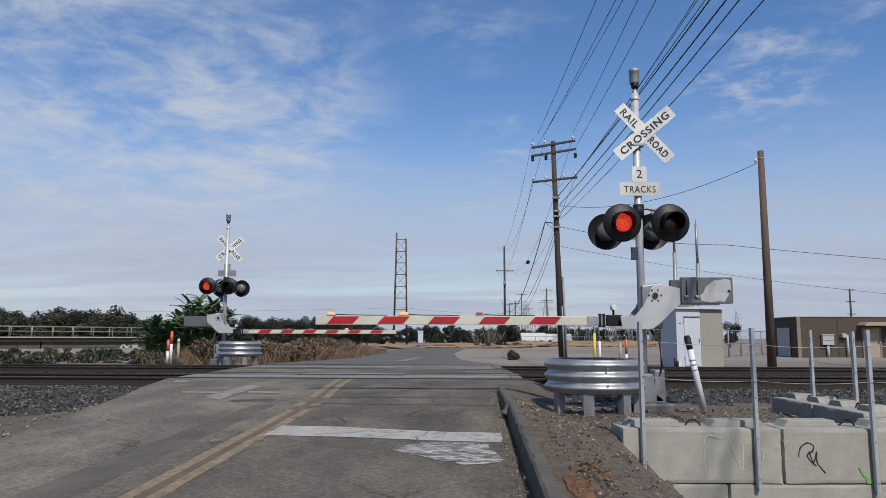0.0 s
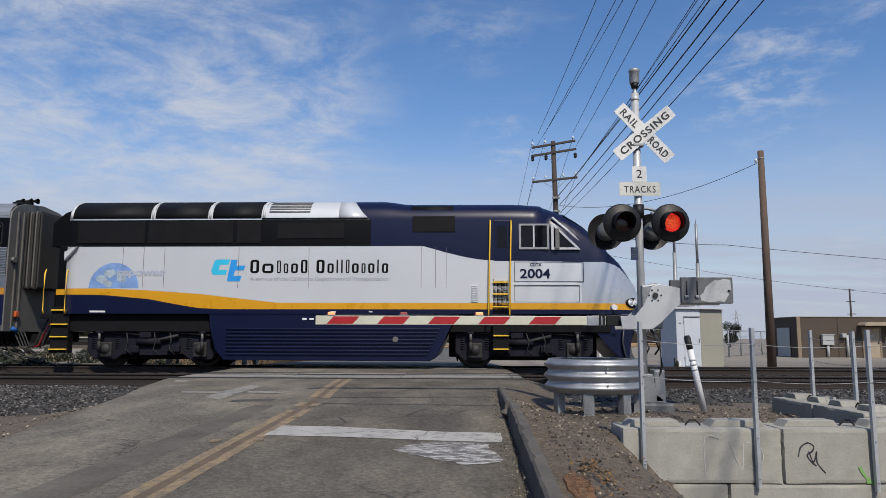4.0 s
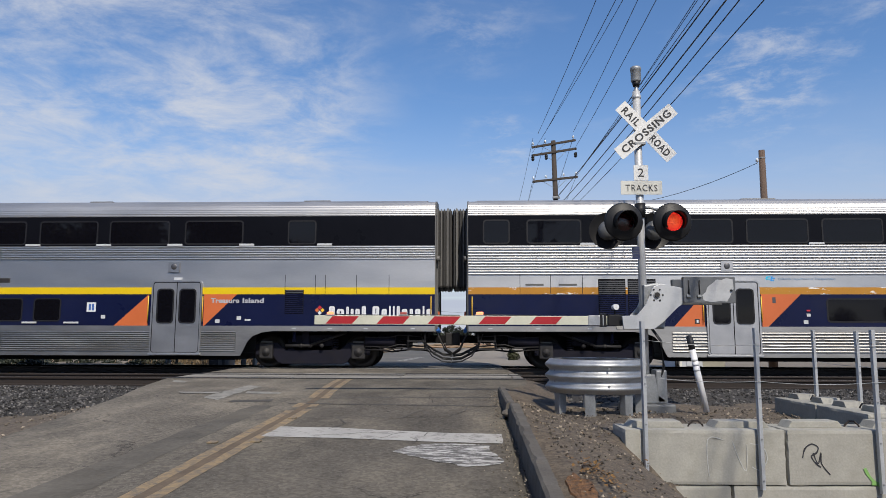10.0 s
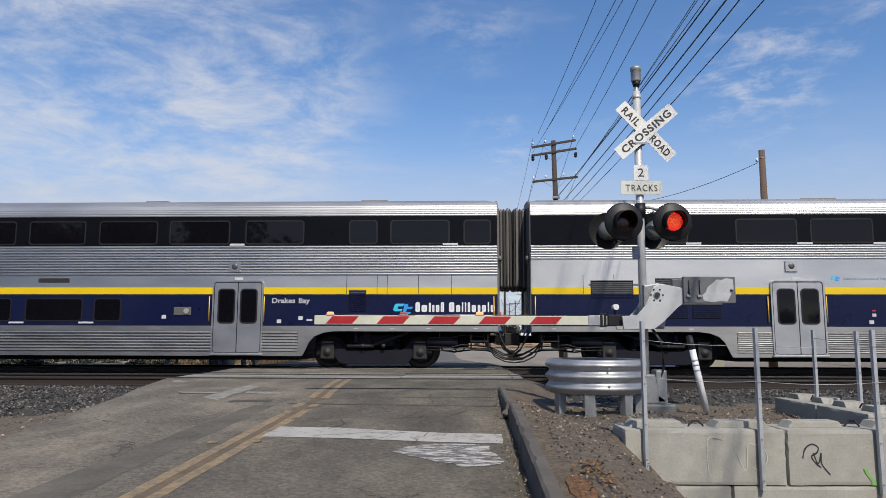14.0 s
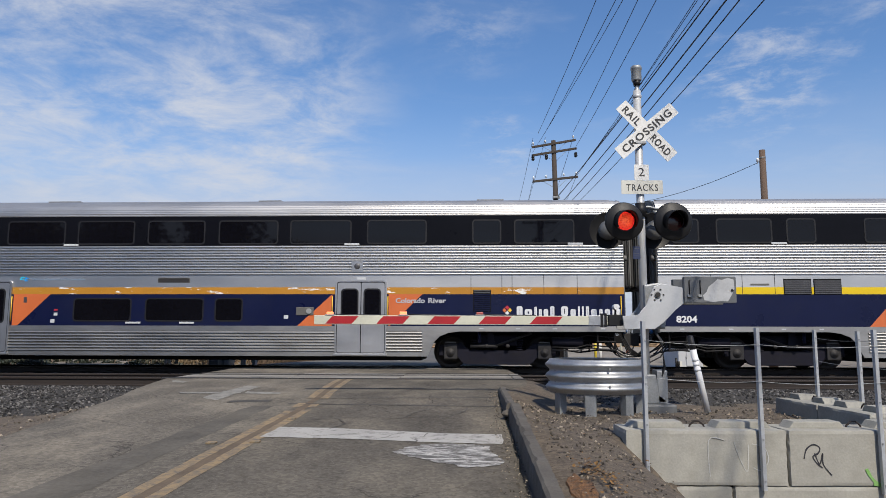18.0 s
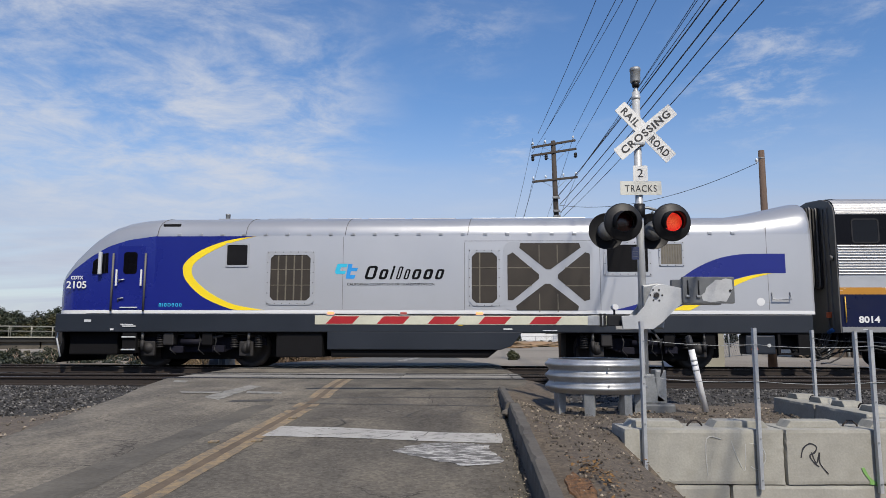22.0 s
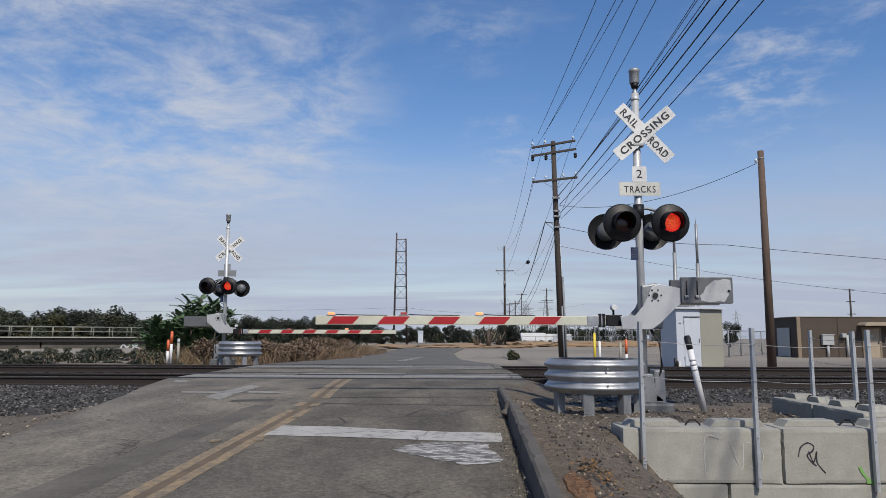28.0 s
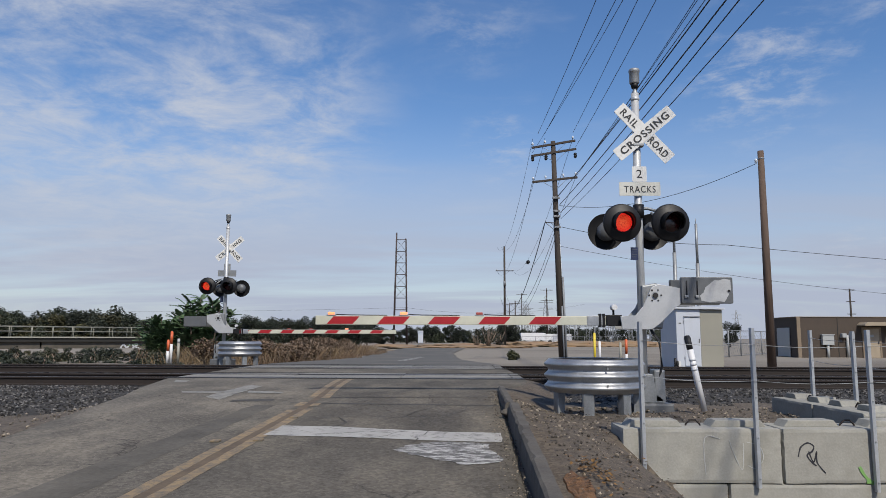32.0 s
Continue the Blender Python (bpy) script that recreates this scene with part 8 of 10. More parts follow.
    for x, z in ((7.05, 1.33), (6.45, 1.24), (3.2, 1.36), (-3.4, 1.24)):
        side_plate("small_notice", rect(x - 0.06, x + 0.06, z, z + 0.10), "pale_plate", car, 0.006, 0.01)
    for x in (-11.9, -10.6, -9.2, -8.2, 8.6, 9.6, 10.6, 11.9):
        part("jack_pad", bm_box(B(), x - 0.06, x + 0.06, -SIDE - 0.016, -SIDE, 1.08, 1.11, 0.003), M["pale_plate"], car)
    # ends
    for e in (-1, 1):
        pts = [(-1.55, 1.0), (1.55, 1.0), (1.55, 4.24), (1.5, 4.46), (1.30, 4.64), (0.85, 4.78), (0, 4.86), (-0.85, 4.78), (-1.30, 4.64), (-1.5, 4.46), (-1.55, 4.24)]
        bm = B()
        a = [bm.verts.new((e * (X - 0.02), y, z)) for y, z in pts]
        b = [bm.verts.new((e * (X + 0.03), y * 0.985, z)) for y, z in pts]
        for k in range(len(pts)):
            bm.faces.new((a[k], a[(k + 1) % len(pts)], b[(k + 1) % len(pts)], b[k]))
        bm.faces.new(b)
        end = part("end_wall", bm, M["end_gray"], car)
        for y in (-1.2, -0.95, 0.95, 1.2):
            part("end_rib", bm_box(B(), *sorted((e * (X + 0.02), e * (X + 0.07))), y - 0.03, y + 0.03, 1.1, 4.5, 0.008), M["end_gray"], end)
        bl = part("gangway_bellows", bm_box(B(), *sorted((e * X, e * (X + 0.458))), -0.74, 0.74, 2.28, 4.54, 0.04), M["diaphragm"], car)
        for k in range(5):
            xr = X + 0.06 + 0.085 * k
            part("bellows_rib", bm_ring(B(), [(u, z) for u, z in rounded(-0.80, 0.80, 2.24, 4.58, 0.12)], [(u, z) for u, z in rounded(-0.735, 0.735, 2.29, 4.53, 0.1)], -0.018, 0.018), M["end_gray"] if k % 2 else M["diaphragm"], bl).matrix_basis = pose(e * xr, 0, 0, 0, 0, 90)
        part("gangway_rim", bm_ring(B(), [(u, z) for u, z in rounded(-0.84, 0.84, 2.24, 4.60, 0.12)], [(u, z) for u, z in rounded(-0.76, 0.76, 2.32, 4.52, 0.1)], -0.02, 0.02), M["end_gray"], car).matrix_basis = pose(e * (X + 0.34), 0, 0, 0, 0, 90)
        under_end(car, e)
        lamp = part("end_lamp", bm_cyl(B(), (e * (X + 0.02), -1.35, 3.05), (e * (X + 0.13), -1.35, 3.05), 0.08, seg=12), M["end_gray"], car)
        coach_bogie(car, e * 9.05, e > 0, key)
    # near-black boxes added for the shade under the floor; rooftop fittings
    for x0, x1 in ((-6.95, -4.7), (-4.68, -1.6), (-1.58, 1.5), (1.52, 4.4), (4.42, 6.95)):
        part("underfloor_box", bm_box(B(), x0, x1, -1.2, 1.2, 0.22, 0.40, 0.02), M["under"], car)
    for x, w in ((2.3, 0.35), (-4.0, 0.5), (8.9, 0.4)):
        part("roof_hatch", bm_box(B(), x - w, x + w, -0.35, 0.35, 4.82, 4.93, 0.02), M["end_gray"], car)
    if key == "car1":
        h = part("roof_horn", bm_box(B(), 11.9, 12.45, -0.6, -0.4, 4.78, 4.90, 0.02), M["under"], car)
        for x in (11.95, 12.2, 12.4):
            part("horn_bell", bm_lathe(B(), [(0.03, 0), (0.04, 0.12), (0.09, 0.24)], (x, -0.5, 4.93), (1, 0, 0), 10), M["under"], h)
        side_plate("yellow_panel", rect(8.37, 9.2, 2.045, 2.225), "yellow", car, 0.006)
        part("mirror_vent", bm_box(B(), 12.10, 12.24, -SIDE - 0.03, -SIDE, 3.50, 4.04, 0.01), M["pale_plate"], car)
        rig = part("aerial_pod", bm_box(B(), 9.8, 10.3, -0.4, 0.2, 4.80, 4.97, 0.05), M["under"], car)
    return car


M["blue_logo_dull"] = material("slogan_blue_grey", (0.20, 0.27, 0.36), 0.5)
V_STD = ((-8.94, -8.2, 1.42, 2.46), (-8.14, -7.38, 1.42, 2.46), (8.40, 8.88, 1.55, 2.16))
V_TOP = ((-9.14, -8.4, 2.03, 2.46), (-8.34, -7.6, 2.03, 2.46), (8.38, 8.87, 1.55, 2.16))
V_CAR2 = ((-10.88, -9.72, 1.93, 2.42), (-9.12, -8.28, 1.38, 2.48), (-8.15, -7.38, 1.38, 2.48), (8.33, 8.85, 1.5, 2.16))
cars = [
    coach("car1", "8312", ("Mount Inyo", 1.10), UPPER, LOWER, "gold", "L", False, "silver fluted bilevel passenger car with chipped gold stripe and navy band", (-9.2, -3.0, 5.2, 11.3), (1.1,), "diamond", V_STD),
    coach("car2", "6362", ("Treasure Island", 1.55), UPPER[2:11], LOWER, "yellow", "R", True, "silver smooth-sided bilevel food car with yellow stripe and navy band", (-9.2, -8.05, -5.05, -3.0, -1.0, 1.05, 3.1, 5.15, 7.2, 9.4), (1.1, 2.3), "diamond", V_CAR2),
    coach("car3", "8204", ("Drakes Bay", 1.12), UPPER, LOWER, "yellow", "L", False, "silver fluted bilevel passenger car with bright yellow stripe and navy band", (-9.2, -3.0, 5.2, 11.2), (-1.0, 1.0), "logo", V_TOP),
    coach("car4", "8014", ("Colorado River", 1.45), UPPER[:-1], LOWER, "gold", "LR", False, "silver fluted bilevel passenger car with peeling gold stripe and orange wedges", (-9.33, -3.0, 5.0, 11.2), (0.42, -1.1), "diamond", V_TOP),
]


def mix_x(x, xs, ys):
    return float(np.interp(x, xs, ys))


def loft(name, parent, xs, section, mats, paint, caps=True):
    """Skin over cross-sections; section(x) gives (y, z) from the lower -y edge over the top to the lower +y edge, paint(row, x) its material."""
    bm = B()
    rows = [[bm.verts.new((x, y, z)) for y, z in section(x)] for x in xs]
    for j, (a, b) in enumerate(zip(rows, rows[1:])):
        for i in range(len(a) - 1):
            f = bm.faces.new((a[i], b[i], b[i + 1], a[i + 1]))
            f.smooth = True
            f.material_index = paint(i, (xs[j] + xs[j + 1]) / 2)
    if caps:
        for r, x in ((rows[0], xs[0]), (rows[-1], xs[-1])):
            f = bm.faces.new(r); f.material_index = paint(0, x)
    return part(name, bm, [M[m] for m in mats], parent)


def smooth_line(pts, n=4):
    """A rounded line through the given points."""
    out = []
    for k in range(len(pts) - 1):
        p = [Vector(pts[min(max(j, 0), len(pts) - 1)]) for j in (k - 1, k, k + 1, k + 2)]
        for i in range(n):
            u = i / n
            v = 0.5 * (2 * p[1] + (p[2] - p[0]) * u + (2 * p[0] - 5 * p[1] + 4 * p[2] - p[3]) * u ** 2 + (3 * p[1] - p[0] - 3 * p[2] + p[3]) * u ** 3)
            out.append((v.x, v.y))
    return out + [tuple(pts[-1])]


def ladder(parent, x0, x1, zs, y, mat="hand_yellow"):
    l = part("ladder_well", bm_box(B(), x0, x1, y + 0.02, y + 0.3, min(zs) - 0.1, max(zs) + 0.1, 0.01), M["under"], parent)
    for z in zs:
        part("rung", bm_box(B(), x0 + 0.01, x1 - 0.01, y - 0.05, y + 0.12, z - 0.018, z + 0.018, 0.005), M[mat], l)
    return l


def loco_bogie(parent, xa, xb, r, key, modern=False):
    for x in (xa, xb):
        wheelset(parent, x, r, key)
    xc = (xa + xb) / 2
    w = (xb - xa) / 2
    part("bogie_beam", bm_box(B(), xc - w - 0.75, xc + w + 0.75, -0.62, 0.62, 0.30, 1.02, 0.04), M["under"], parent)
    part("motor_case", bm_box(B(), xc - w + 0.2, xc + w - 0.2, -0.9, 0.9, 0.22, 0.75, 0.06), M["under"], parent)
    for s in (-1, 1):
        y0, y1 = sorted((s * 1.0, s * 1.2)) if not modern else sorted((s * 0.94, s * 1.08))
        ys = 1.12 if not modern else 1.24
        if not modern:
            pts = [(-w - 0.55, 0.45), (-w - 0.3, 0.22), (-w + 0.3, 0.22), (-w + 0.5, 0.40), (-0.5, 0.34), (0.5, 0.34), (w - 0.5, 0.40), (w - 0.3, 0.22), (w + 0.3, 0.22), (w + 0.55, 0.45), (w + 0.55, 0.95), (w, 1.05), (-w, 1.05), (-w - 0.55, 0.95)]
        else:
            pts = [(-w - 0.5, 0.62), (-w + 0.35, 0.60), (-0.7, 0.42), (0.7, 0.42), (w - 0.35, 0.60), (w + 0.5, 0.62), (w + 0.5, 0.85), (-w - 0.5, 0.85)]
        fr = part("bogie_frame", bm_prism(B(), [(xc + x, z) for x, z in pts], y0, y1, 0.02), M["bogie"], parent)
        for x in (xa, xb):
            bx = part("axle_box", bm_box(B(), x - 0.2, x + 0.2, *sorted((s * 1.15, s * 1.28)), r - 0.22, r + 0.20, 0.04), M["bogie_box"], fr)
            part("axle_cap", bm_lathe(B(), [(0.0, 0.06), (0.08, 0.06), (0.10, 0.03), (0.14, 0.02), (0.15, 0.0)], (x, s * 1.28, r), (0, s, 0), 18), M["bogie_box"], bx)
            for dx in (-0.34, 0.34):
                sp = B()
                for k in range(6):
                    bm_lathe(sp, [(0.085, 0.0), (0.12, 0.022), (0.085, 0.044)], (x + dx, s * ys, r + 0.02 + 0.062 * k), seg=12)
                part("spring", sp, M["bogie_box"] if modern else M["bogie"], fr)
        for x in (xa - 0.12, xb + 0.10):
            vd = part("vertical_damper", bm_cyl(B(), (x, s * 1.38, r - 0.05), (x, s * 1.38, r + 0.22), 0.055, seg=10), M["bogie_box"], fr)
            part("damper_sleeve", bm_cyl(B(), (x, s * 1.38, r + 0.22), (x, s * 1.38, r + 0.46), 0.04, seg=10), M["end_gray"], vd)
            part("damper_bracket", bm_box(B(), x - 0.09, x + 0.09, *sorted((s * 1.2, s * 1.42)), r + 0.44, r + 0.50, 0.01), M["bogie"], vd)
        for x, z in ((xc - 0.55, 0.50), (xc + 0.62, 0.52), (xc - 0.2, 0.92)):
            part("equipment_box", bm_box(B(), x - 0.17, x + 0.17, *sorted((s * 1.18, s * 1.33)), z - 0.09, z + 0.10, 0.02), M["bogie"], fr)
        for x in (xc - 0.75, xc + 0.05, xc + 0.5):
            part("brake_hose", bm_pipe(B(), [(x, s * 1.30, 0.98), (x + 0.08, s * 1.36, 0.75), (x + 0.02, s * 1.36, 0.5), (x + 0.18, s * 1.30, 0.36)], 0.02), M["rubber"], fr)
        part("brake_cylinder", bm_cyl(B(), (xc - 0.45, s * 1.25, 0.72), (xc + 0.25, s * 1.25, 0.72), 0.10, seg=12), M["bogie"], fr)
        part("sand_pipe", bm_pipe(B(), [(xa - 0.45, s * 1.1, 0.9), (xa - 0.55, s * 1.0, 0.5), (xa - 0.5, s * 0.8, 0.2)], 0.02), M["bogie"], fr)
        part("damper_rod", bm_cyl(B(), (xc - 0.1, s * 1.3, 0.70), (xc + 0.75, s * 1.3, 0.90), 0.045, seg=8), M["bogie_box"], fr)
        part("air_line", bm_pipe(B(), [(xa - 0.3, s * 1.28, 1.0), (xc - 0.4, s * 1.28, 0.92), (xc + 0.3, s * 1.28, 1.0), (xb + 0.3, s * 1.28, 0.9)], 0.018), M["bogie_box"], fr)


# ---- leading diesel engine: origin at the nose tip, body back to -16.9 ----
def lead_engine():
    t = thing("diesel_engine", Matrix(), "silver, navy and gold streamlined diesel engine leading the train", "locomotive", "locomotives")
    W = 1.52
    top = lambda x: mix_x(x, (-16.6, -7.5, -6.9, -3.8, -3.0, -2.43, -1.95, -1.63, -1.18, -0.83, -0.51, -0.28, -0.15), (4.86, 4.86, 4.76, 4.75, 4.68, 4.47, 4.16, 3.86, 3.30, 2.92, 2.42, 2.08, 1.64))
    half = lambda x: mix_x(x, (-16.6, -3.0, -2.1, -1.4, -0.95, -0.55, -0.3, -0.15), (W, W, W, 1.46, 1.33, 1.10, 0.85, 0.6))
    mid = lambda x: min(mix_x(x, (-16.6, -6.4, -5.67, -5.02, -4.53, -1.9, -1.32, -0.95, -0.5, -0.28, -0.15), (3.40, 3.40, 3.19, 3.04, 2.99, 2.95, 2.95, 2.84, 2.36, 2.02, 1.63)), top(x) - 0.01)
    g0 = lambda x: mix_x(x, (-16.6, -15.5, -14.13, -13.5, -12.74, -12.0), (2.04, 2.03, 1.91, 1.79, 1.66, 1.63))
    g1 = lambda x: mix_x(x, (-16.6, -15.5, -14.13, -12.65, -11.5, -10.5, -0.3, 0), (2.21, 2.21, 2.155, 2.05, 1.92, 1.81, 1.80, 1.62))

    def section(x):
        w, zt, zm = half(x), top(x), mid(x)
        zs = min(4.17, zm + (zt - zm) * 0.72) if x < -3 else zm + (zt - zm) * 0.55
        lo = 1.50
        wn = w * (0.99 if x < -3 else 0.93)
        left = [(w, lo), (w, max(lo, min(g0(x), zt - 0.03))), (w, min(g1(x), zt - 0.02)), (w * (1 if x < -3 else 0.995), zm), (wn, zs)]
        for k in range(1, 6):
            a = k / 5 * math.pi / 2
            left.append((wn * math.cos(a) ** 0.75 if k < 5 else 0.0, zs + (zt - zs) * math.sin(a) ** 0.8))
        return [(-y, z) for y, z in left] + [(y, z) for y, z in reversed(left[:-1])]

    names = ["loco_navy", "gold_loco", "loco_silver", "loco_black", "loco_silver", "loco_nose"]

    def paint(i, x):
        n = 18
        k = i if i < n / 2 else n - 1 - i
        if k == 0:
            return 0
        if k == 1:
            return 1
        if k == 2:
            return 2 if x < -1.95 else 5
        if k == 3:
            return 3 if x < -7.9 else 0
        return (4 if x < -8.55 else 0)
    xs = [-16.58 + 0.3 * k for k in range(46)] + [-3.0, -2.8, -2.6, -2.4, -2.2, -2.0, -1.9, -1.8, -1.65, -1.5, -1.35, -1.2, -1.05, -0.9, -0.75, -0.6, -0.48, -0.36, -0.29, -0.23, -0.18, -0.155]
    xs = sorted(set(round(x, 3) for x in xs))
    body = loft("body", t, xs, section, names, paint)
    Y = -W
    global SIDE
    keep = SIDE
    SIDE = W
    part("underframe", bm_box(B(), -16.5, -1.2, -1.35, 1.35, 1.0, 1.50, 0.02), M["under"], t)
    # fuel tank skirt and front valance
    part("tank_skirt", bm_prism(B(), [(-12.42, 1.52), (-12.34, 1.0), (-12.2, 0.5), (-11.95, 0.22), (-6.2, 0.20), (-6.0, 0.36), (-5.65, 1.10), (-5.42, 1.52)], -1.50, 1.50, 0.02), M["loco_navy"], t)
    for z in (0.36, 0.46, 0.56, 0.66, 0.76, 0.86, 0.96, 1.06):
        part("skirt_rib", bm_box(B(), -11.9, -6.2 - (z - 0.5) * -0.5, -1.535, -1.49, z, z + 0.045, 0.014), M["loco_navy"], t)
    part("front_valance", bm_prism(B(), [(-2.0, 1.52), (-1.6, 1.0), (-1.2, 0.55), (-0.95, 0.27), (-0.7, 0.25), (-0.62, 1.0), (-0.25, 1.52)], -1.3, 1.3, 0.03), M["loco_navy"], t)
    # snow plough with curved face
    bm = B()
    rows = []
    for j in range(9):
        a = -1 + 2 * j / 8
        rows.append([bm.verts.new((-0.88 + 0.50 * (1 - abs(a)) + dx, a * 1.4, z)) for z, dx in ((0.16, 0.14), (0.40, 0.02), (0.75, -0.04), (1.1, 0.0))])
    for p, q in zip(rows, rows[1:]):
        for i in range(3):
            bm.faces.new((p[i], q[i], q[i + 1], p[i + 1])).smooth = True
    pl = part("plough", bm, M["plough"], t)
    so = pl.modifiers.new("thickness", "SOLIDIFY"); so.thickness = 0.03
    cp = part("coupler", bm_prism(B(), [(-0.5, 0.72), (0.25, 0.70), (0.42, 0.75), (0.42, 1.02), (0.25, 1.05), (-0.5, 0.98)], -0.16, 0.16, 0.03), M["rail"], t)
    for y in (-0.55, 0.55):
        part("brake_hose", bm_pipe(B(), [(-0.1, y, 0.95), (0.2, y, 0.85), (0.3, y, 0.55), (0.2, y * 0.9, 0.38)], 0.03), M["rubber"], cp)
    # cab windows
    cw = part("cab_window_frame", bm_ring(B(), rounded(-3.72, -2.88, 3.30, 4.02, 0.03), rounded(-3.66, -2.94, 3.36, 3.97, 0.02), Y - 0.03, Y + 0.02), M["galv_dull"], t)
    part("cab_window", bm_prism(B(), rounded(-3.66, -2.94, 3.36, 3.97, 0.02), Y - 0.008, Y + 0.01), M["glass"], cw)
    part("window_bar", bm_box(B(), -3.325, -3.285, Y - 0.028, Y - 0.006, 3.36, 3.97), M["pale_plate"], cw)
    tri_o = [(-2.82, 3.29), (-2.02, 3.29), (-2.10, 3.38), (-2.72, 4.00), (-2.82, 4.00)]
    tri_i = [(-2.75, 3.35), (-2.16, 3.35), (-2.20, 3.40), (-2.74, 3.93), (-2.75, 3.93)]
    qw = part("quarter_window_frame", bm_ring(B(), tri_o, tri_i, Y - 0.035, Y + 0.06), M["pale_plate"], t)
    part("quarter_window", bm_prism(B(), tri_i, Y - 0.012, Y + 0.04), M["glass"], qw)
    part("mirror", bm_box(B(), -2.72, -2.60, Y - 0.10, Y - 0.05, 3.30, 3.88, 0.02), M["end_gray"], t)
    # windshield: dark glass panes flush with the raked front
    def skin(x, y, lift=0.012):
        pts = [(yy, zz) for yy, zz in section(x) if zz > 1.62]
        z = mix_x(y, [p[0] for p in pts], [p[1] for p in pts])
        return (x + lift * 0.5, y, z + lift)

    def skin_patch(name, x0, x1, y0, y1, mat, parent, lift=0.012, taper=0.0):
        bm = B()
        grid = []
        for i in range(7):
            x = x0 + (x1 - x0) * i / 6
            k = 1 - taper * i / 6
            grid.append([bm.verts.new(skin(x, (y0 + (y1 - y0) * j / 5) * k, lift)) for j in range(6)])
        for p, q in zip(grid, grid[1:]):
            for j in range(5):
                bm.faces.new((p[j], p[j + 1], q[j + 1], q[j])).smooth = True
        ob = part(name, bm, M[mat], parent)
        so = ob.modifiers.new("thickness", "SOLIDIFY"); so.thickness = 0.012
        return ob

    for s in (-1, 1):
        wd = skin_patch("windshield", -2.42, -1.35, s * 0.06, s * 1.16, "glass", t, 0.014, 0.04)
        part("wiper", bm_cyl(B(), skin(-1.28, s * 0.62, 0.05), skin(-2.0, s * 0.30, 0.05), 0.014, seg=5), M["under"], wd)
        part("wiper_blade", bm_cyl(B(), skin(-2.25, s * 0.32, 0.04), skin(-1.6, s * 0.28, 0.04), 0.012, seg=5), M["under"], wd)
    skin_patch("nose_decal", -0.86, -0.62, -0.85, -0.45, "cyan", t, 0.012)
    skin_patch("nose_decal", -0.60, -0.50, -0.75, -0.45, "blue_logo", t, 0.012)
    skin_patch("number_plate_bar", -1.22, -1.12, -0.62, -0.15, "pale_plate", t, 0.012)
    skin_patch("wiper_cowl", -1.32, -1.20, -1.0, 1.0, "loco_black", t, 0.03)
    part("windshield_trim", bm_pipe(B(), [(-2.78, -1.40, 4.22), (-2.3, -1.40, 3.80), (-1.75, -1.37, 3.30)], 0.035, 6), M["pale_plate"], t)
    # headlamps low on the nose: an oval pod with two clear lamps on each side
    for s in (-1, 1):
        turn = Matrix.Translation((-0.52, s * 1.055, 1.83)) @ Vector((0.60, s * 0.78, 0.16)).to_track_quat("Z", "Y").to_matrix().to_4x4()

        def oval(r, prof, dx, stretch):
            bm = bm_lathe(B(), [(r * a, h) for a, h in prof], (0, 0, 0), (0, 0, 1), 24)
            for v in bm.verts:
                v.co.x = v.co.x * stretch + dx
            bmesh.ops.transform(bm, matrix=turn, verts=bm.verts[:])
            return bm
        hl = part("headlamp_pod", oval(0.135, [(0.0, 0.022), (0.84, 0.022), (0.90, 0.045), (1.0, 0.04), (1.06, -0.03)], 0, 2.0), M["loco_black"], t)
        for dx in (-0.105, 0.115):
            rim = part("headlamp_rim", oval(0.105, [(0.80, 0.03), (0.86, 0.055), (1.0, 0.05), (1.04, 0.0)], dx, 1.0), M["pale_plate"], hl)
            part("headlamp", oval(0.088, [(0.0, 0.075), (0.5, 0.065), (0.85, 0.045), (1.0, 0.03)], dx, 1.0), M["lamp_clear"], rim)
    lettering("fleet_number", "2004", 0.36, M["loco_navy"], t, pose(-3.70, Y - 0.008, 2.50) @ UPRIGHT, 0.84, bold=0.008)
    lettering("reporting_mark", "CDTX", 0.12, M["loco_navy"], t, pose(-3.42, Y - 0.008, 2.83) @ UPRIGHT, 0.32, bold=0.003)
    fr = part("panel_outline", bm_ring(B(), rect(-3.86, -1.94, 2.39, 2.955), rect(-3.845, -1.955, 2.405, 2.94), Y - 0.006, Y), M["loco_navy"], t)
    part("panel_outline", bm_ring(B(), rect(-3.86, -2.06, 1.83, 2.30), rect(-3.85, -2.07, 1.84, 2.29), Y - 0.006, Y), M["end_gray"], t)
    part("handhold_bar", bm_box(B(), -3.86, -2.06, Y - 0.03, Y, 2.30, 2.325), M["pale_plate"], t)
    # cab door and ladder
    dr = part("cab_door", bm_box(B(), -4.42, -3.98, Y - 0.012, Y + 0.02, 2.42, 4.12, 0.01), M["loco_navy"], t)
    part("door_window", bm_prism(B(), rounded(-4.34, -4.06, 3.35, 3.95, 0.04), Y - 0.018, Y), M["glass"], dr)
    part("door_panel", bm_box(B(), -4.42, -3.98, Y - 0.016, Y, 2.42, 2.97), M["loco_silver"], dr)
    ladder(t, -4.46, -4.02, (2.38, 2.05, 1.70, 1.29, 0.91, 0.54), Y - 0.02)
    for x in (-4.52, -3.94):
        part("grab_rail", bm_pipe(B(), [(x, Y - 0.02, 4.12), (x, Y - 0.09, 4.05), (x - 0.06, Y - 0.09, 1.3), (x - 0.08, Y - 0.02, 1.22)], 0.022), M["hand_yellow"], t)
    lv = part("louvre_plate", bm_box(B(), -5.06, -4.86, Y - 0.006, Y, 1.82, 2.32), M["loco_silver"], t)
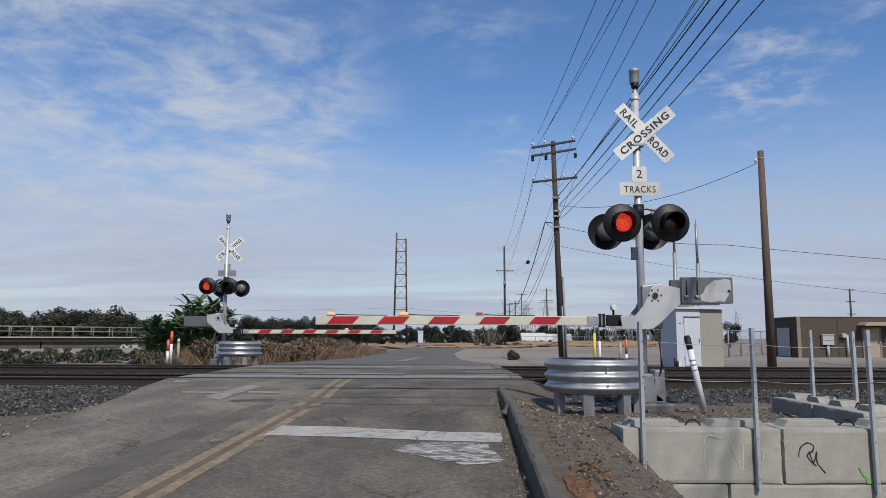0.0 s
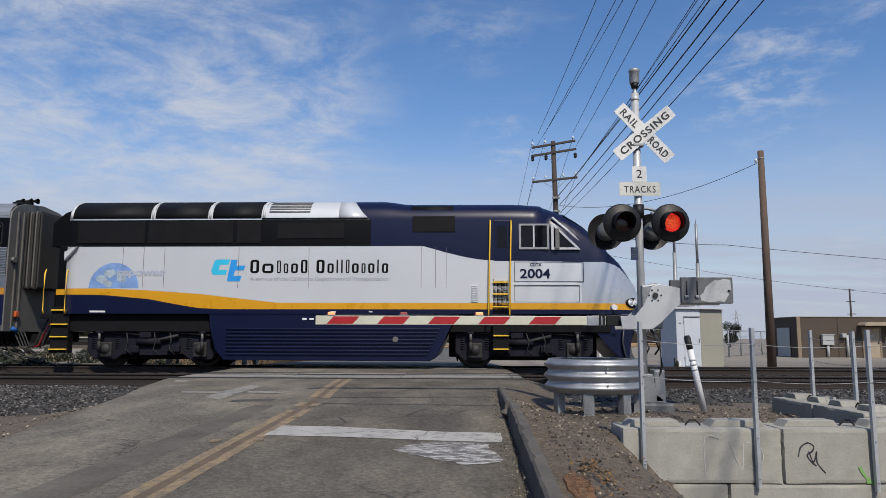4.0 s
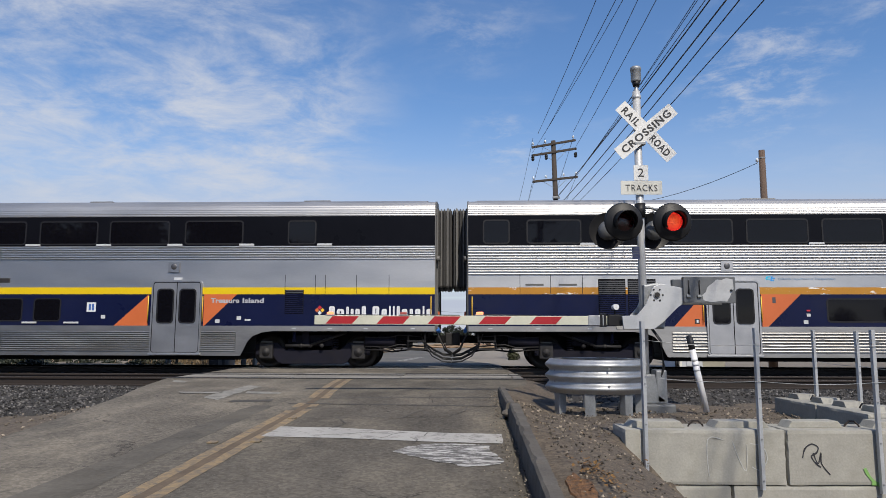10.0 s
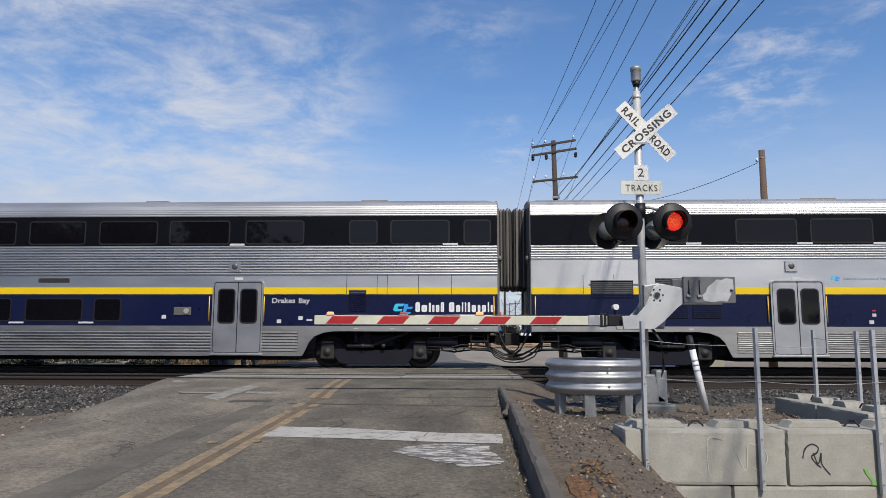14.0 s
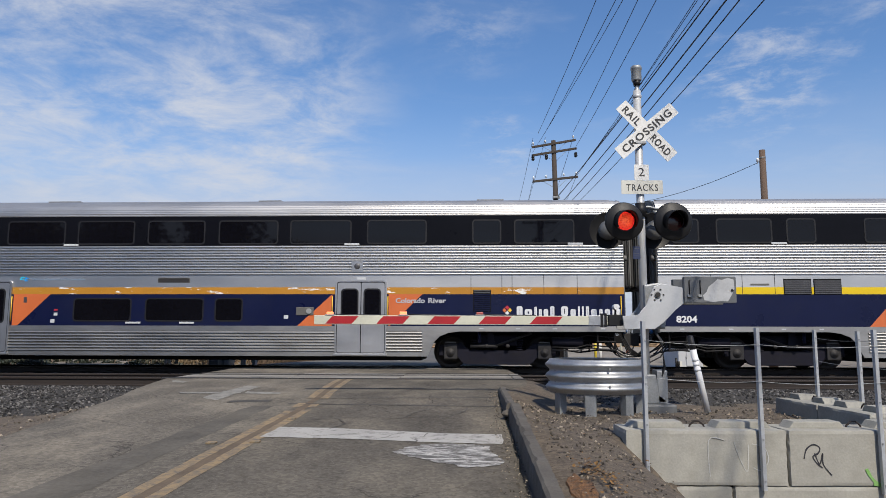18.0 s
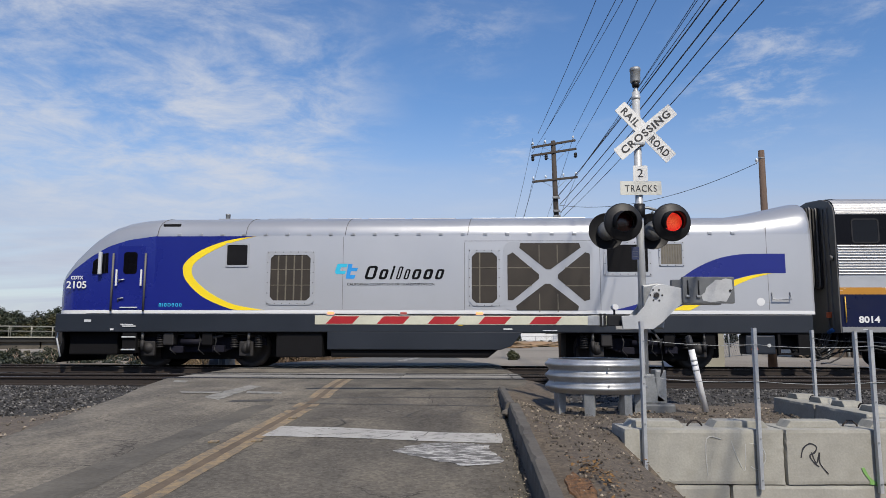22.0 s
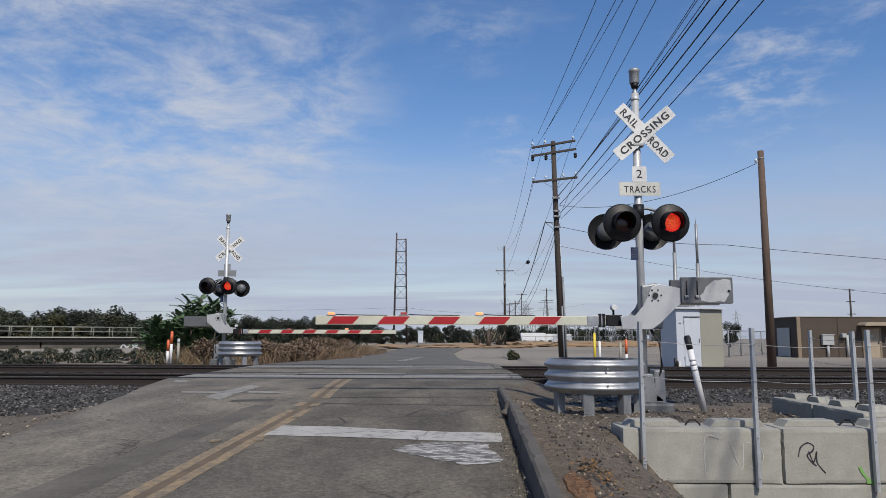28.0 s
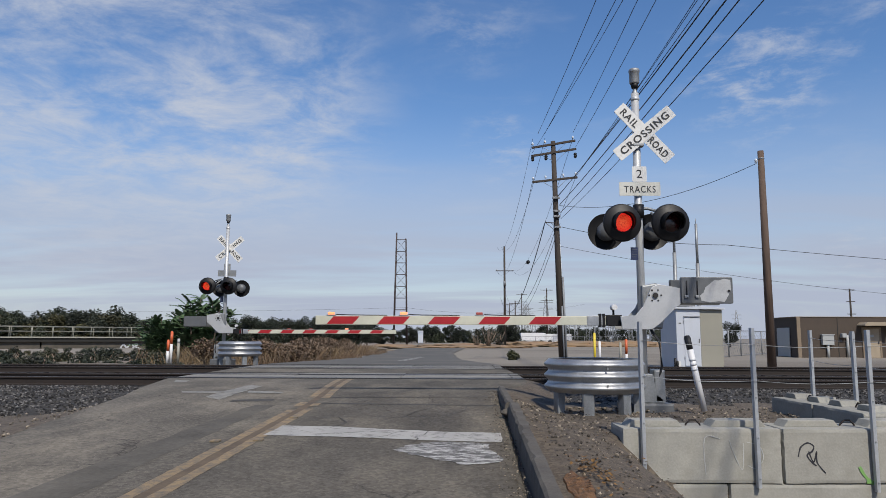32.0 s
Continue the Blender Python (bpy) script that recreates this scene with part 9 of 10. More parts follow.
    for k in range(10):
        part("louvre_slat", bm_box(B(), -5.05, -4.87, Y - 0.03, Y - 0.004, 1.84 + k * 0.048, 1.86 + k * 0.048), M["white_lett"], lv)
    # upper grilles and roof radiators
    for x0, x1 in ((-16.3, -14.35), (-14.25, -11.8), (-11.7, -11.0)):
        part("side_grille", bm_box(B(), x0, x1, Y - 0.02, Y + 0.02, 3.50, 4.12, 0.01), M["grill"], t)
    part("intake_grille", bm_box(B(), -10.54, -8.63, Y - 0.015, Y + 0.02, 3.62, 4.05, 0.01), M["grill"], t)
    part("cab_roof_grille", bm_box(B(), -6.7, -5.5, Y - 0.012, Y + 0.03, 3.80, 4.25, 0.01), M["grill"], t)
    def roof_patch(name, x0, x1, mat, lift=0.015, a0=0.0, a1=80.0, lean=0.0):
        bm = B()
        ring0, ring1 = [], []
        for k in range(9):
            u = k / 8
            a = radians(a0 + (a1 - a0) * u)
            y, z = -(W * 0.99 * math.cos(a) ** 0.75) - lift * math.cos(a), 4.17 + 0.69 * math.sin(a) ** 0.8 + lift * math.sin(a)
            ring0.append(bm.verts.new((x0, y, z))); ring1.append(bm.verts.new((x1 - lean * u ** 0.6, y, z)))
        for k in range(8):
            bm.faces.new((ring0[k], ring1[k], ring1[k + 1], ring0[k + 1])).smooth = True
        ob = part(name, bm, M[mat], t)
        so = ob.modifiers.new("thickness", "SOLIDIFY"); so.thickness = 0.02
        return ob

    for x0, x1 in ((-16.5, -14.22), (-14.08, -12.56), (-12.42, -11.02)):
        roof_patch("roof_radiator", x0, x1, "grill", 0.014, 2)
    for x0, x1 in ((-16.56, -16.48), (-14.18, -14.12), (-12.52, -12.46), (-10.98, -10.90)):
        roof_patch("roof_arch", x0, x1, "pale_plate", 0.024, 2)
    roof_patch("roof_panel", -8.8, -7.92, "loco_silver", 0.008, 0, 80, 0.62)
    for k in range(7):
        roof_patch("roof_rib", -10.8, -9.62, "end_gray", 0.012, 14 + k * 6.0, 16 + k * 6.0)
    roof_patch("roof_hinge_line", -11.0, -7.95, "loco_black", 0.012, 0.2, 2.2)
    for x0, x1 in ((-6.75, -5.55),):
        roof_patch("cab_vent", x0, x1, "grill", -0.035, 6, 34)
    part("rear_hood", bm_prism(B(), [(-17.25, 3.45), (-17.25, 4.15), (-16.90, 4.45), (-16.50, 4.6), (-16.50, 3.40), (-16.90, 3.38)], -1.2, 1.2, 0.06), M["loco_black"], t)
    part("rear_bulkhead", bm_box(B(), -16.95, -16.55, -1.3, 1.3, 1.5, 3.45, 0.04), M["loco_black"], t)
    part("rear_door", bm_box(B(), -17.00, -16.94, -0.4, 0.4, 1.6, 3.3, 0.02), M["end_gray"], t)
    part("rear_lamp", bm_cyl(B(), (-16.98, -1.0, 3.15), (-16.90, -1.0, 3.15), 0.12, seg=14), M["lamp_clear"], t)
    part("rear_stripe", bm_box(B(), -16.96, -16.56, -1.312, 1.312, 2.04, 2.2), M["gold_loco"], t)
    part("mirror_bracket", bm_prism(B(), [(-16.60, 3.25), (-16.25, 3.40), (-16.60, 3.0)], Y - 0.12, Y, 0.01), M["pale_plate"], t)
    ladder(t, -16.95, -16.45, (1.60, 1.2, 0.85, 0.5), Y + 0.05)
    for x in (-17.15, -16.52):
        part("grab_rail", bm_pipe(B(), [(x, Y, 1.5), (x, Y - 0.06, 1.6), (x, Y - 0.06, 2.65), (x, Y, 2.75)], 0.02), M["hand_yellow"], t)
    part("platform", bm_box(B(), -17.40, -16.50, -1.3, 1.3, 1.36, 1.5, 0.02), M["under"], t)
    part("rear_coupler", bm_box(B(), -17.80, -17.00, -0.15, 0.15, 0.70, 1.0, 0.03), M["under"], t)
    for k, (y, mat) in enumerate(((-1.0, "rubber"), (-0.8, "red_paint"), (-0.6, "rubber"), (0.7, "rubber"))):
        part("jumper_hose", bm_pipe(B(), [(-17.30, y, 1.35), (-17.50, y, 1.0), (-17.65, y, 0.6), (-17.85, y, 0.55)], 0.028), M[mat], t)
    for x in (-14.95, -14.35, -13.75, -11.62, -9.62, -6.45, -6.05, -5.75):
        part("panel_joint", bm_box(B(), x - 0.006, x + 0.006, Y - 0.004, Y + 0.01, 2.22, 3.38), M["end_gray"], t)
    # globe emblem, cut by the stripe
    pts = [(-15.18 + 0.72 * math.cos(a), 2.22 + 0.72 * math.sin(a)) for a in [math.pi * k / 20 for k in range(21)]]
    gl = side_plate("globe_emblem", pts, "globe", t, 0.004, 0.01, "faded blue globe emblem")
    for dx, dz, rx, rz in ((-0.35, 0.25, 0.16, 0.12), (-0.12, 0.42, 0.18, 0.10), (0.22, 0.30, 0.14, 0.16), (-0.15, 0.12, 0.12, 0.08)):
        side_plate("globe_patch", [(-15.18 + dx + rx * math.cos(a), 2.22 + dz + rz * math.sin(a) * (1 + 0.25 * math.sin(2 * a + dx * 9) + 0.18 * math.sin(5 * a + dz * 7))) for a in [2 * math.pi * k / 12 for k in range(12)]], "globe_land", gl, 0.006, 0.01)
    lettering("slogan", "repower", 0.28, M["globe_text"], t, pose(-15.10, Y - 0.010, 2.58) @ UPRIGHT, 1.40, bold=0.012)
    logo_blocks(t, -12.40, -11.42, 2.41, 3.03, 0.004)
    wordmark("wordmark_blocks", t, -11.28, -9.64, 2.64, 3.02, WORD_A, "loco_black", 0.004)
    wordmark("wordmark_blocks", t, -9.40, -7.36, 2.64, 3.02, WORD_C, "loco_black", 0.004)
    lettering("service_line", "A service of the California Department of Transportation", 0.16, M["pale_grey_txt"], t, pose(-11.28, Y - 0.006, 2.43) @ UPRIGHT, 3.92)
    for x, z, w, h, mat in ((-8.75, 1.28, 0.03, 0.14, "red_paint"), (-9.0, 1.26, 0.03, 0.13, "red_paint"), (-9.7, 1.36, 0.06, 0.05, "white_lett"), (-9.5, 1.36, 0.06, 0.05, "white_lett"), (-8.9, 1.55, 0.07, 0.05, "white_lett"), (-7.85, 1.56, 0.05, 0.03, "white_lett"), (-15.6, 1.56, 0.22, 0.05, "white_lett"), (-1.05, 1.2, 0.07, 0.05, "white_lett")):
        part("small_notice", bm_box(B(), x - w, x + w, -1.53, -1.50, z - h / 2, z + h / 2), M[mat], t)
    part("fuel_gauge", bm_cyl(B(), (-7.85, -1.55, 1.33), (-7.85, -1.50, 1.33), 0.10, seg=16), M["under"], t)
    part("gauge_cap", bm_cyl(B(), (-7.83, -1.57, 1.35), (-7.83, -1.54, 1.35), 0.05, seg=12), M["red_paint"], t)
    part("filler_cap", bm_cyl(B(), (-7.15, -1.56, 0.80), (-7.15, -1.50, 0.80), 0.08, seg=14), M["end_gray"], t)
    loco_bogie(t, -4.95, -2.22, 0.508, "loco1")
    loco_bogie(t, -15.45, -12.72, 0.508, "loco1")
    SIDE = keep
    return t


M["plough"] = material("plough_black", (0.030, 0.031, 0.034), 0.45, 0.2, var=0.25, scale=2, bump=0.1, dirt=(0.07, 0.06, 0.05), dirt_amt=0.5)
M["globe"] = material("globe_blue", (0.16, 0.27, 0.50), 0.5, var=0.35, scale=2.5)
M["globe_land"] = material("globe_land", (0.30, 0.37, 0.42), 0.5, var=0.4, scale=6)
M["globe_text"] = material("globe_text", (0.36, 0.39, 0.45), 0.5)
M["pale_grey_txt"] = material("pale_grey_text", (0.30, 0.32, 0.35), 0.5)
engine1 = lead_engine()


# ---- trailing diesel engine: origin at the nose, which points back; body runs to 21.1 ----
BOLT = mesh_of("frame_bolt", bm_lathe(B(), [(0.0, 0.010), (0.012, 0.009), (0.016, 0.0)], (0, 0, 0), (0, -1, 0), 6), M["end_gray"])


def tail_engine():
    t = thing("diesel_engine", Matrix(), "blue and silver modern diesel engine with yellow curve at the tail", "locomotive", "locomotives")
    W = 1.50
    top = lambda x: mix_x(x, (-0.18, 0.0, 0.3, 0.6, 0.9, 1.2, 1.5, 1.8, 2.3, 2.81, 19.2, 20.9, 21.1), (2.53, 2.77, 3.10, 3.45, 3.76, 3.98, 4.13, 4.23, 4.31, 4.34, 4.34, 4.72, 4.74))
    edge = lambda x: mix_x(x, (0, 0.05, 0.41, 0.92, 1.43, 2.02, 2.81), (2.36, 2.42, 2.74, 3.11, 3.40, 3.59, 3.70))
    half = lambda x: mix_x(x, (-0.18, -0.08, 0.1, 0.4, 0.9, 1.5, 20.9, 21.1), (0.75, 1.05, 1.26, 1.40, 1.46, W, W, 1.46))

    def section(x):
        w, zt, ze = half(x), top(x), min(edge(x), top(x) - 0.01)
        left = [(w, 1.50), (w, 1.60), (w, ze)]
        zs = ze
        for k in range(1, 7):
            a = k / 6 * math.pi / 2
            left.append((w * math.cos(a) ** 0.8 if k < 6 else 0.0, zs + (zt - zs) * math.sin(a) ** 0.75))
        return [(-y, z) for y, z in left] + [(y, z) for y, z in reversed(left[:-1])]

    def paint(i, x):
        n = 16
        k = i if i < n / 2 else n - 1 - i
        if k == 0:
            return 2
        if k == 1:
            return 0 if x < 2.84 else 1
        return 3
    xs = sorted(set([-0.18, -0.14, -0.08, 0, 0.05, 0.12, 0.19, 0.3, 0.41, 0.49, 0.6, 0.78, 0.92, 1.07, 1.2, 1.36, 1.5, 1.65, 1.8, 1.94, 2.1, 2.38, 2.6, 2.84] + [3 + k * 0.5 for k in range(36)] + [20.7, 20.85, 21.0, 21.08]))
    loft("body", t, xs, section, ["charger_blue", "charger_white", "white_lett", "charger_roof"], paint)
    global SIDE
    keep = SIDE
    SIDE = W
    Y = -W
    part("underframe", bm_box(B(), 0.02, 21.0, -1.49, 1.49, 0.99, 1.50, 0.03), M["charger_grey"], t)
    part("tank", bm_prism(B(), [(7.75, 1.02), (7.75, 0.52), (12.55, 0.52), (12.85, 0.62), (13.0, 0.82), (13.15, 1.02)], -1.488, 1.488, 0.02), M["charger_grey"], t)
    part("tank_belly", bm_prism(B(), [(7.8, 0.53), (7.85, 0.30), (12.2, 0.30), (12.5, 0.53)], -1.40, 1.40, 0.08), M["under"], t)
    part("tank_box", bm_box(B(), 6.3, 7.6, -1.40, 1.40, 0.30, 1.0, 0.04), M["under"], t)
    # blue flank with the yellow curve, then the wave by the tail
    yo = [(5.69, 3.69), (4.83, 3.56), (4.11, 3.29), (3.68, 2.96), (3.61, 2.70), (3.75, 2.38), (4.19, 1.98), (4.83, 1.69), (5.20, 1.60)]
    yi = [(5.69, 3.69), (4.95, 3.50), (4.38, 3.24), (3.97, 2.96), (3.86, 2.70), (4.0, 2.42), (4.45, 2.06), (5.10, 1.76), (5.98, 1.60)]
    yo, yi = smooth_line(yo), smooth_line(yi)
    side_plate("blue_flank", [(2.80, 1.60), (5.20, 1.60)] + yo[::-1][1:] + [(2.80, 3.69)], "charger_blue", t, 0.004, 0.02)
    side_plate("yellow_curve", yo + yi[::-1][:-1], "charger_yellow", t, 0.006, 0.02)
    cx = lambda c: 16.58 + 0.0063 * c
    cz = lambda c: 4.435 - 0.00625 * c
    up = [(-145, 452), (-60, 430), (0, 410), (60, 375), (100, 348), (200, 275), (300, 228), (400, 207), (500, 204), (597, 204)]
    dn = [(597, 290), (540, 290), (480, 293), (380, 316), (280, 360), (200, 405), (100, 452)]
    side_plate("blue_wave", [(cx(a), cz(b)) for a, b in smooth_line(up) + smooth_line(dn)], "charger_blue", t, 0.004, 0.02)
    yw = [(100, 453), (200, 408), (280, 363), (380, 318), (480, 294), (535, 291), (450, 314), (360, 353), (280, 397), (220, 432), (180, 453)]
    side_plate("yellow_wave", [(cx(a), cz(b)) for a, b in smooth_line(yw[:6]) + smooth_line(yw[5:])[1:]], "charger_yellow", t, 0.005, 0.02)
    # cab
    def slant_window(name, pts):
        w = part(name, bm_prism(B(), pts, Y - 0.01, Y + 0.1), M["glass"], t)
        return w
    sw = slant_window("cab_window", [(1.0, 2.62), (1.46, 2.66), (1.44, 3.22), (1.30, 3.20), (1.02, 2.98)])
    part("mirror", bm_box(B(), 1.22, 1.31, Y - 0.14, Y - 0.06, 2.60, 3.24, 0.02), M["pale_plate"], t)
    dr = part("cab_door", bm_box(B(), 1.72, 2.52, Y - 0.010, Y + 0.02, 1.62, 3.42, 0.008), M["charger_blue"], t)
    part("door_window", bm_prism(B(), rounded(1.90, 2.29, 2.62, 3.24, 0.08), Y - 0.016, Y), M["glass"], dr)
    for z in (2.44, 1.92):
        h = part("door_handle", bm_pipe(B(), [(1.80, Y - 0.01, z - 0.08), (1.80, Y - 0.05, z), (1.96, Y - 0.05, z + 0.02)], 0.02), M["galv"], dr)
    for x in (1.62, 2.55):
        part("door_rail", bm_cyl(B(), (x, Y - 0.06, 1.56), (x, Y - 0.06, 3.20), 0.03, seg=8), M["end_gray"], t)
    for x in (1.73, 2.44):
        part("grab_rail", bm_box(B(), x - 0.025, x + 0.025, Y - 0.07, Y - 0.03, 2.28, 2.74, 0.01), M["white_lett"], t)
    part("door_sill", bm_box(B(), 1.86, 2.36, Y - 0.03, Y, 1.66, 1.69), M["pale_plate"], t)
    lettering("fleet_number", "2105", 0.28, M["white_lett"], t, pose(0.26, -1.475, 2.22) @ UPRIGHT, 0.58, bold=0.006)
    lettering("reporting_mark", "CDTX", 0.14, M["white_lett"], t, pose(0.38, -1.475, 2.47) @ UPRIGHT, 0.36, bold=0.004)
    wordmark("wordmark_blocks", t, 2.97, 3.62, 1.70, 1.79, [(0.8, 1), (0.3, 1), (0.8, 1), (1, 1), (0.8, 1), (0.9, 1), (0.8, 1)], "cyan", 0.008)
    # front end
    bm = B()
    rows = [[bm.verts.new((x - 0.02, y, top(x) - 0.16 * abs(y) ** 2 + 0.012)) for y in (-0.85, -0.45, 0, 0.45, 0.85)] for x in (0.06, 0.3, 0.6, 0.86)]
    for p, q in zip(rows, rows[1:]):
        for i in range(4):
            bm.faces.new((p[i], q[i], q[i + 1], p[i + 1]))
    part("windshield", bm, M["glass"], t)
    for s in (-1, 1):
        part("headlamp", bm_lathe(B(), [(0.0, 0.05), (0.09, 0.04), (0.11, 0.0), (0.11, -0.1)], (0.02, s * 0.85, 2.25), (-1, 0, 0), 16), M["lamp_clear"], t)
        part("tail_lamp", bm_lathe(B(), [(0.0, 0.05), (0.08, 0.04), (0.10, 0.0), (0.1, -0.1)], (0.02, s * 0.85, 2.05), (-1, 0, 0), 16), M["lens_dark"], t)
    part("nose_band", bm_box(B(), -0.06, 0.2, -1.2, 1.2, 1.05, 1.50, 0.05), M["charger_grey"], t)
    bm = B()
    rows = []
    for j in range(9):
        a = -1 + 2 * j / 8
        rows.append([bm.verts.new((0.10 - 0.35 * (1 - abs(a)) + dx, a * 1.35, z)) for z, dx in ((0.14, -0.06), (0.40, 0.03), (0.75, 0.08), (1.05, 0.05))])
    for p, q in zip(rows, rows[1:]):
        for i in range(3):
            bm.faces.new((p[i], q[i], q[i + 1], p[i + 1])).smooth = True
    pl = part("plough", bm, M["under"], t)
    so = pl.modifiers.new("thickness", "SOLIDIFY"); so.thickness = 0.03
    cp = part("coupler", bm_prism(B(), [(-0.75, 0.66), (-0.50, 0.62), (0.2, 0.72), (0.2, 0.98), (-0.5, 1.06), (-0.75, 1.0)], -0.18, 0.18, 0.05), M["bogie_box"], t)
    for y in (-0.5, 0.5):
        part("brake_hose", bm_pipe(B(), [(0.0, y, 0.9), (-0.3, y, 0.7), (-0.4, y, 0.4), (-0.25, y * 0.8, 0.3)], 0.03), M["rubber"], cp)
    part("handrail", bm_pipe(B(), [(0.05, -1.25, 1.2), (0.0, -1.32, 0.8), (0.15, -1.35, 0.3)], 0.025), M["pale_plate"], t)
    part("front_gear", bm_box(B(), 0.3, 1.7, -1.2, 1.2, 0.35, 1.0, 0.05), M["under"], t)
    ld = ladder(t, 1.95, 2.35, (1.15, 0.85, 0.5), Y + 0.03, "pale_plate")
    # upper hatches, roof joints and fittings
    for x in (2.83, 5.37, 11.65, 15.25, 8.2):
        bm = B()
        pts = []
        for k in range(7):
            a = k / 6 * math.pi / 2
            pts.append((x + 0.12 * math.sin(a), -1.508 * math.cos(a) ** 0.8 if k < 6 else 0.0, 3.705 + 0.64 * math.sin(a) ** 0.75))
        part("roof_joint", bm_pipe(bm, pts, 0.008, 5), M["end_gray"], t)
    part("side_vent", bm_box(B(), 2.95, 3.45, -1.42, -1.30, 3.86, 4.06, 0.01), M["grill"], t)
    for k in range(26):
        x = 3.4 + k * 0.62
        part("roof_bracket", bm_box(B(), x, x + 0.11, Y - 0.02, Y + 0.06, 3.70, 3.77, 0.008), M["charger_roof"], t)
    for x0, x1 in ((4.2, 5.2), (5.7, 7.0), (7.5, 8.5), (8.7, 9.8), (10.0, 11.3), (11.8, 15.1)):
        part("roof_fitting", bm_box(B(), x0, x1, -0.50, 0.50, 4.28, 4.365, 0.02), M["charger_roof"], t)
    part("beacon", bm_cyl(B(), (1.92, -0.3, 4.08), (1.92, -0.3, 4.30), 0.09, seg=12), M["pale_plate"], t)
    # grilles
    def screen(x0, x1, z0, z1, r, mat="mesh_brown", bars=(), rows=(), frame=0.08):
        g = part("screen", bm_prism(B(), rounded(x0, x1, z0, z1, r, 1), Y - 0.006, Y + 0.02), M[mat], t)
        part("screen_frame", bm_ring(B(), rounded(x0 - frame, x1 + frame, z0 - frame, z1 + frame, r * 1.1, 1), rounded(x0, x1, z0, z1, r, 1), Y - 0.022, Y + 0.01), M["charger_white"], g)
        for x in bars:
            part("screen_bar", bm_box(B(), x - 0.02, x + 0.02, Y - 0.012, Y - 0.004, z0, z1), M["screen_rib"], g)
        for z in rows:
            part("screen_bar", bm_box(B(), x0, x1, Y - 0.014, Y - 0.005, z - 0.010, z + 0.010), M["screen_rib"], g)
        return g
    screen(4.86, 5.44, 2.86, 3.44, 0.03, "grill", frame=0.05)
    screen(6.11, 7.24, 1.87, 3.15, 0.10, bars=(6.33, 6.55, 6.78, 7.0), rows=(2.30, 2.74), frame=0.12)
    screen(11.76, 12.46, 1.80, 3.21, 0.12, bars=(11.98,), rows=(2.28, 2.78))
    ox0, ox1, oz0, oz1 = 12.70, 15.06, 1.60, 3.47
    mx, mz = (ox0 + ox1) / 2, (oz0 + oz1) / 2
    tris = [
        [(ox0 + 0.42, oz1), (ox1 - 0.32, oz1), (ox1 - 0.28, oz1 - 0.13), (mx + 0.06, mz + 0.20), (mx - 0.06, mz + 0.20), (ox0 + 0.38, oz1 - 0.13)],
        [(ox0 + 0.30, oz0), (ox1 - 0.38, oz0), (ox1 - 0.36, oz0 + 0.12), (mx + 0.04, mz - 0.20), (mx - 0.10, mz - 0.20), (ox0 + 0.28, oz0 + 0.12)],
        [(ox0 + 0.05, oz0 + 0.28), (ox0 + 0.20, oz0 + 0.28), (mx - 0.26, mz - 0.06), (mx - 0.26, mz + 0.06), (ox0 + 0.20, oz1 - 0.26), (ox0 + 0.05, oz1 - 0.34)],
        [(ox1 - 0.05, oz0 + 0.30), (ox1 - 0.20, oz0 + 0.26), (mx + 0.26, mz - 0.06), (mx + 0.26, mz + 0.06), (ox1 - 0.16, oz1 - 0.26), (ox1 - 0.03, oz1 - 0.30)]]
    base = side_plate("screen_backing", rounded(ox0 - 0.05, ox1 + 0.05, oz0 - 0.01, oz1 + 0.04, 0.2, 2), "charger_white", t, 0.012, 0.03)
    for q in tris:
        side_plate("screen", q, "mesh_brown", base, 0.018, 0.02)
    for z in (2.28, 2.78):
        for x0, x1 in ((ox0 + 0.05, ox0 + 0.72), (ox1 - 0.72, ox1 - 0.05)):
            side_plate("screen_bar", rect(x0, x1, z - 0.012, z + 0.012), "screen_rib", base, 0.021, 0.02)
    for x in (mx - 0.25, mx + 0.25):
        for z0, z1 in ((1.56, 2.06), (2.92, 3.42)):
            side_plate("screen_bar", rect(x - 0.012, x + 0.012, z0, z1), "screen_rib", base, 0.021, 0.02)
    lv = screen(15.50, 16.62, 2.66, 3.42, 0.02, "under", frame=0.10)
    for k in range(13):
        part("louvre_slat", bm_prism(B(), rect(15.51, 16.61, 2.68 + k * 0.056, 2.700 + k * 0.056), Y - 0.012, Y - 0.004), M["grill"], lv)
    lv = screen(16.97, 17.55, 2.87, 3.44, 0.02, "mesh_tan", frame=0.05)
    for k in range(8):
        part("louvre_slat", bm_box(B(), 17.0 + k * 0.07, 17.03 + k * 0.07, Y - 0.012, Y - 0.004, 2.88, 3.43), M["screen_rib"], lv)
    # bolts round the panel frames
    for x0, x1, z0, z1 in ((15.44, 16.68, 2.60, 3.48), (6.03, 7.32, 1.79, 3.23), (11.70, 12.52, 1.74, 3.27), (16.94, 17.58, 2.84, 3.47)):
        nx, nz = max(3, int((x1 - x0) / 0.2)), max(3, int((z1 - z0) / 0.25))
        spots = [(x0 + (x1 - x0) * k / nx, z) for k in range(nx + 1) for z in (z0, z1)] + [(x, z0 + (z1 - z0) * k / nz) for k in range(1, nz) for x in (x0, x1)]
        for x, z in spots:
            part("frame_bolt", BOLT, None, t).matrix_basis = pose(x, Y - 0.022, z)
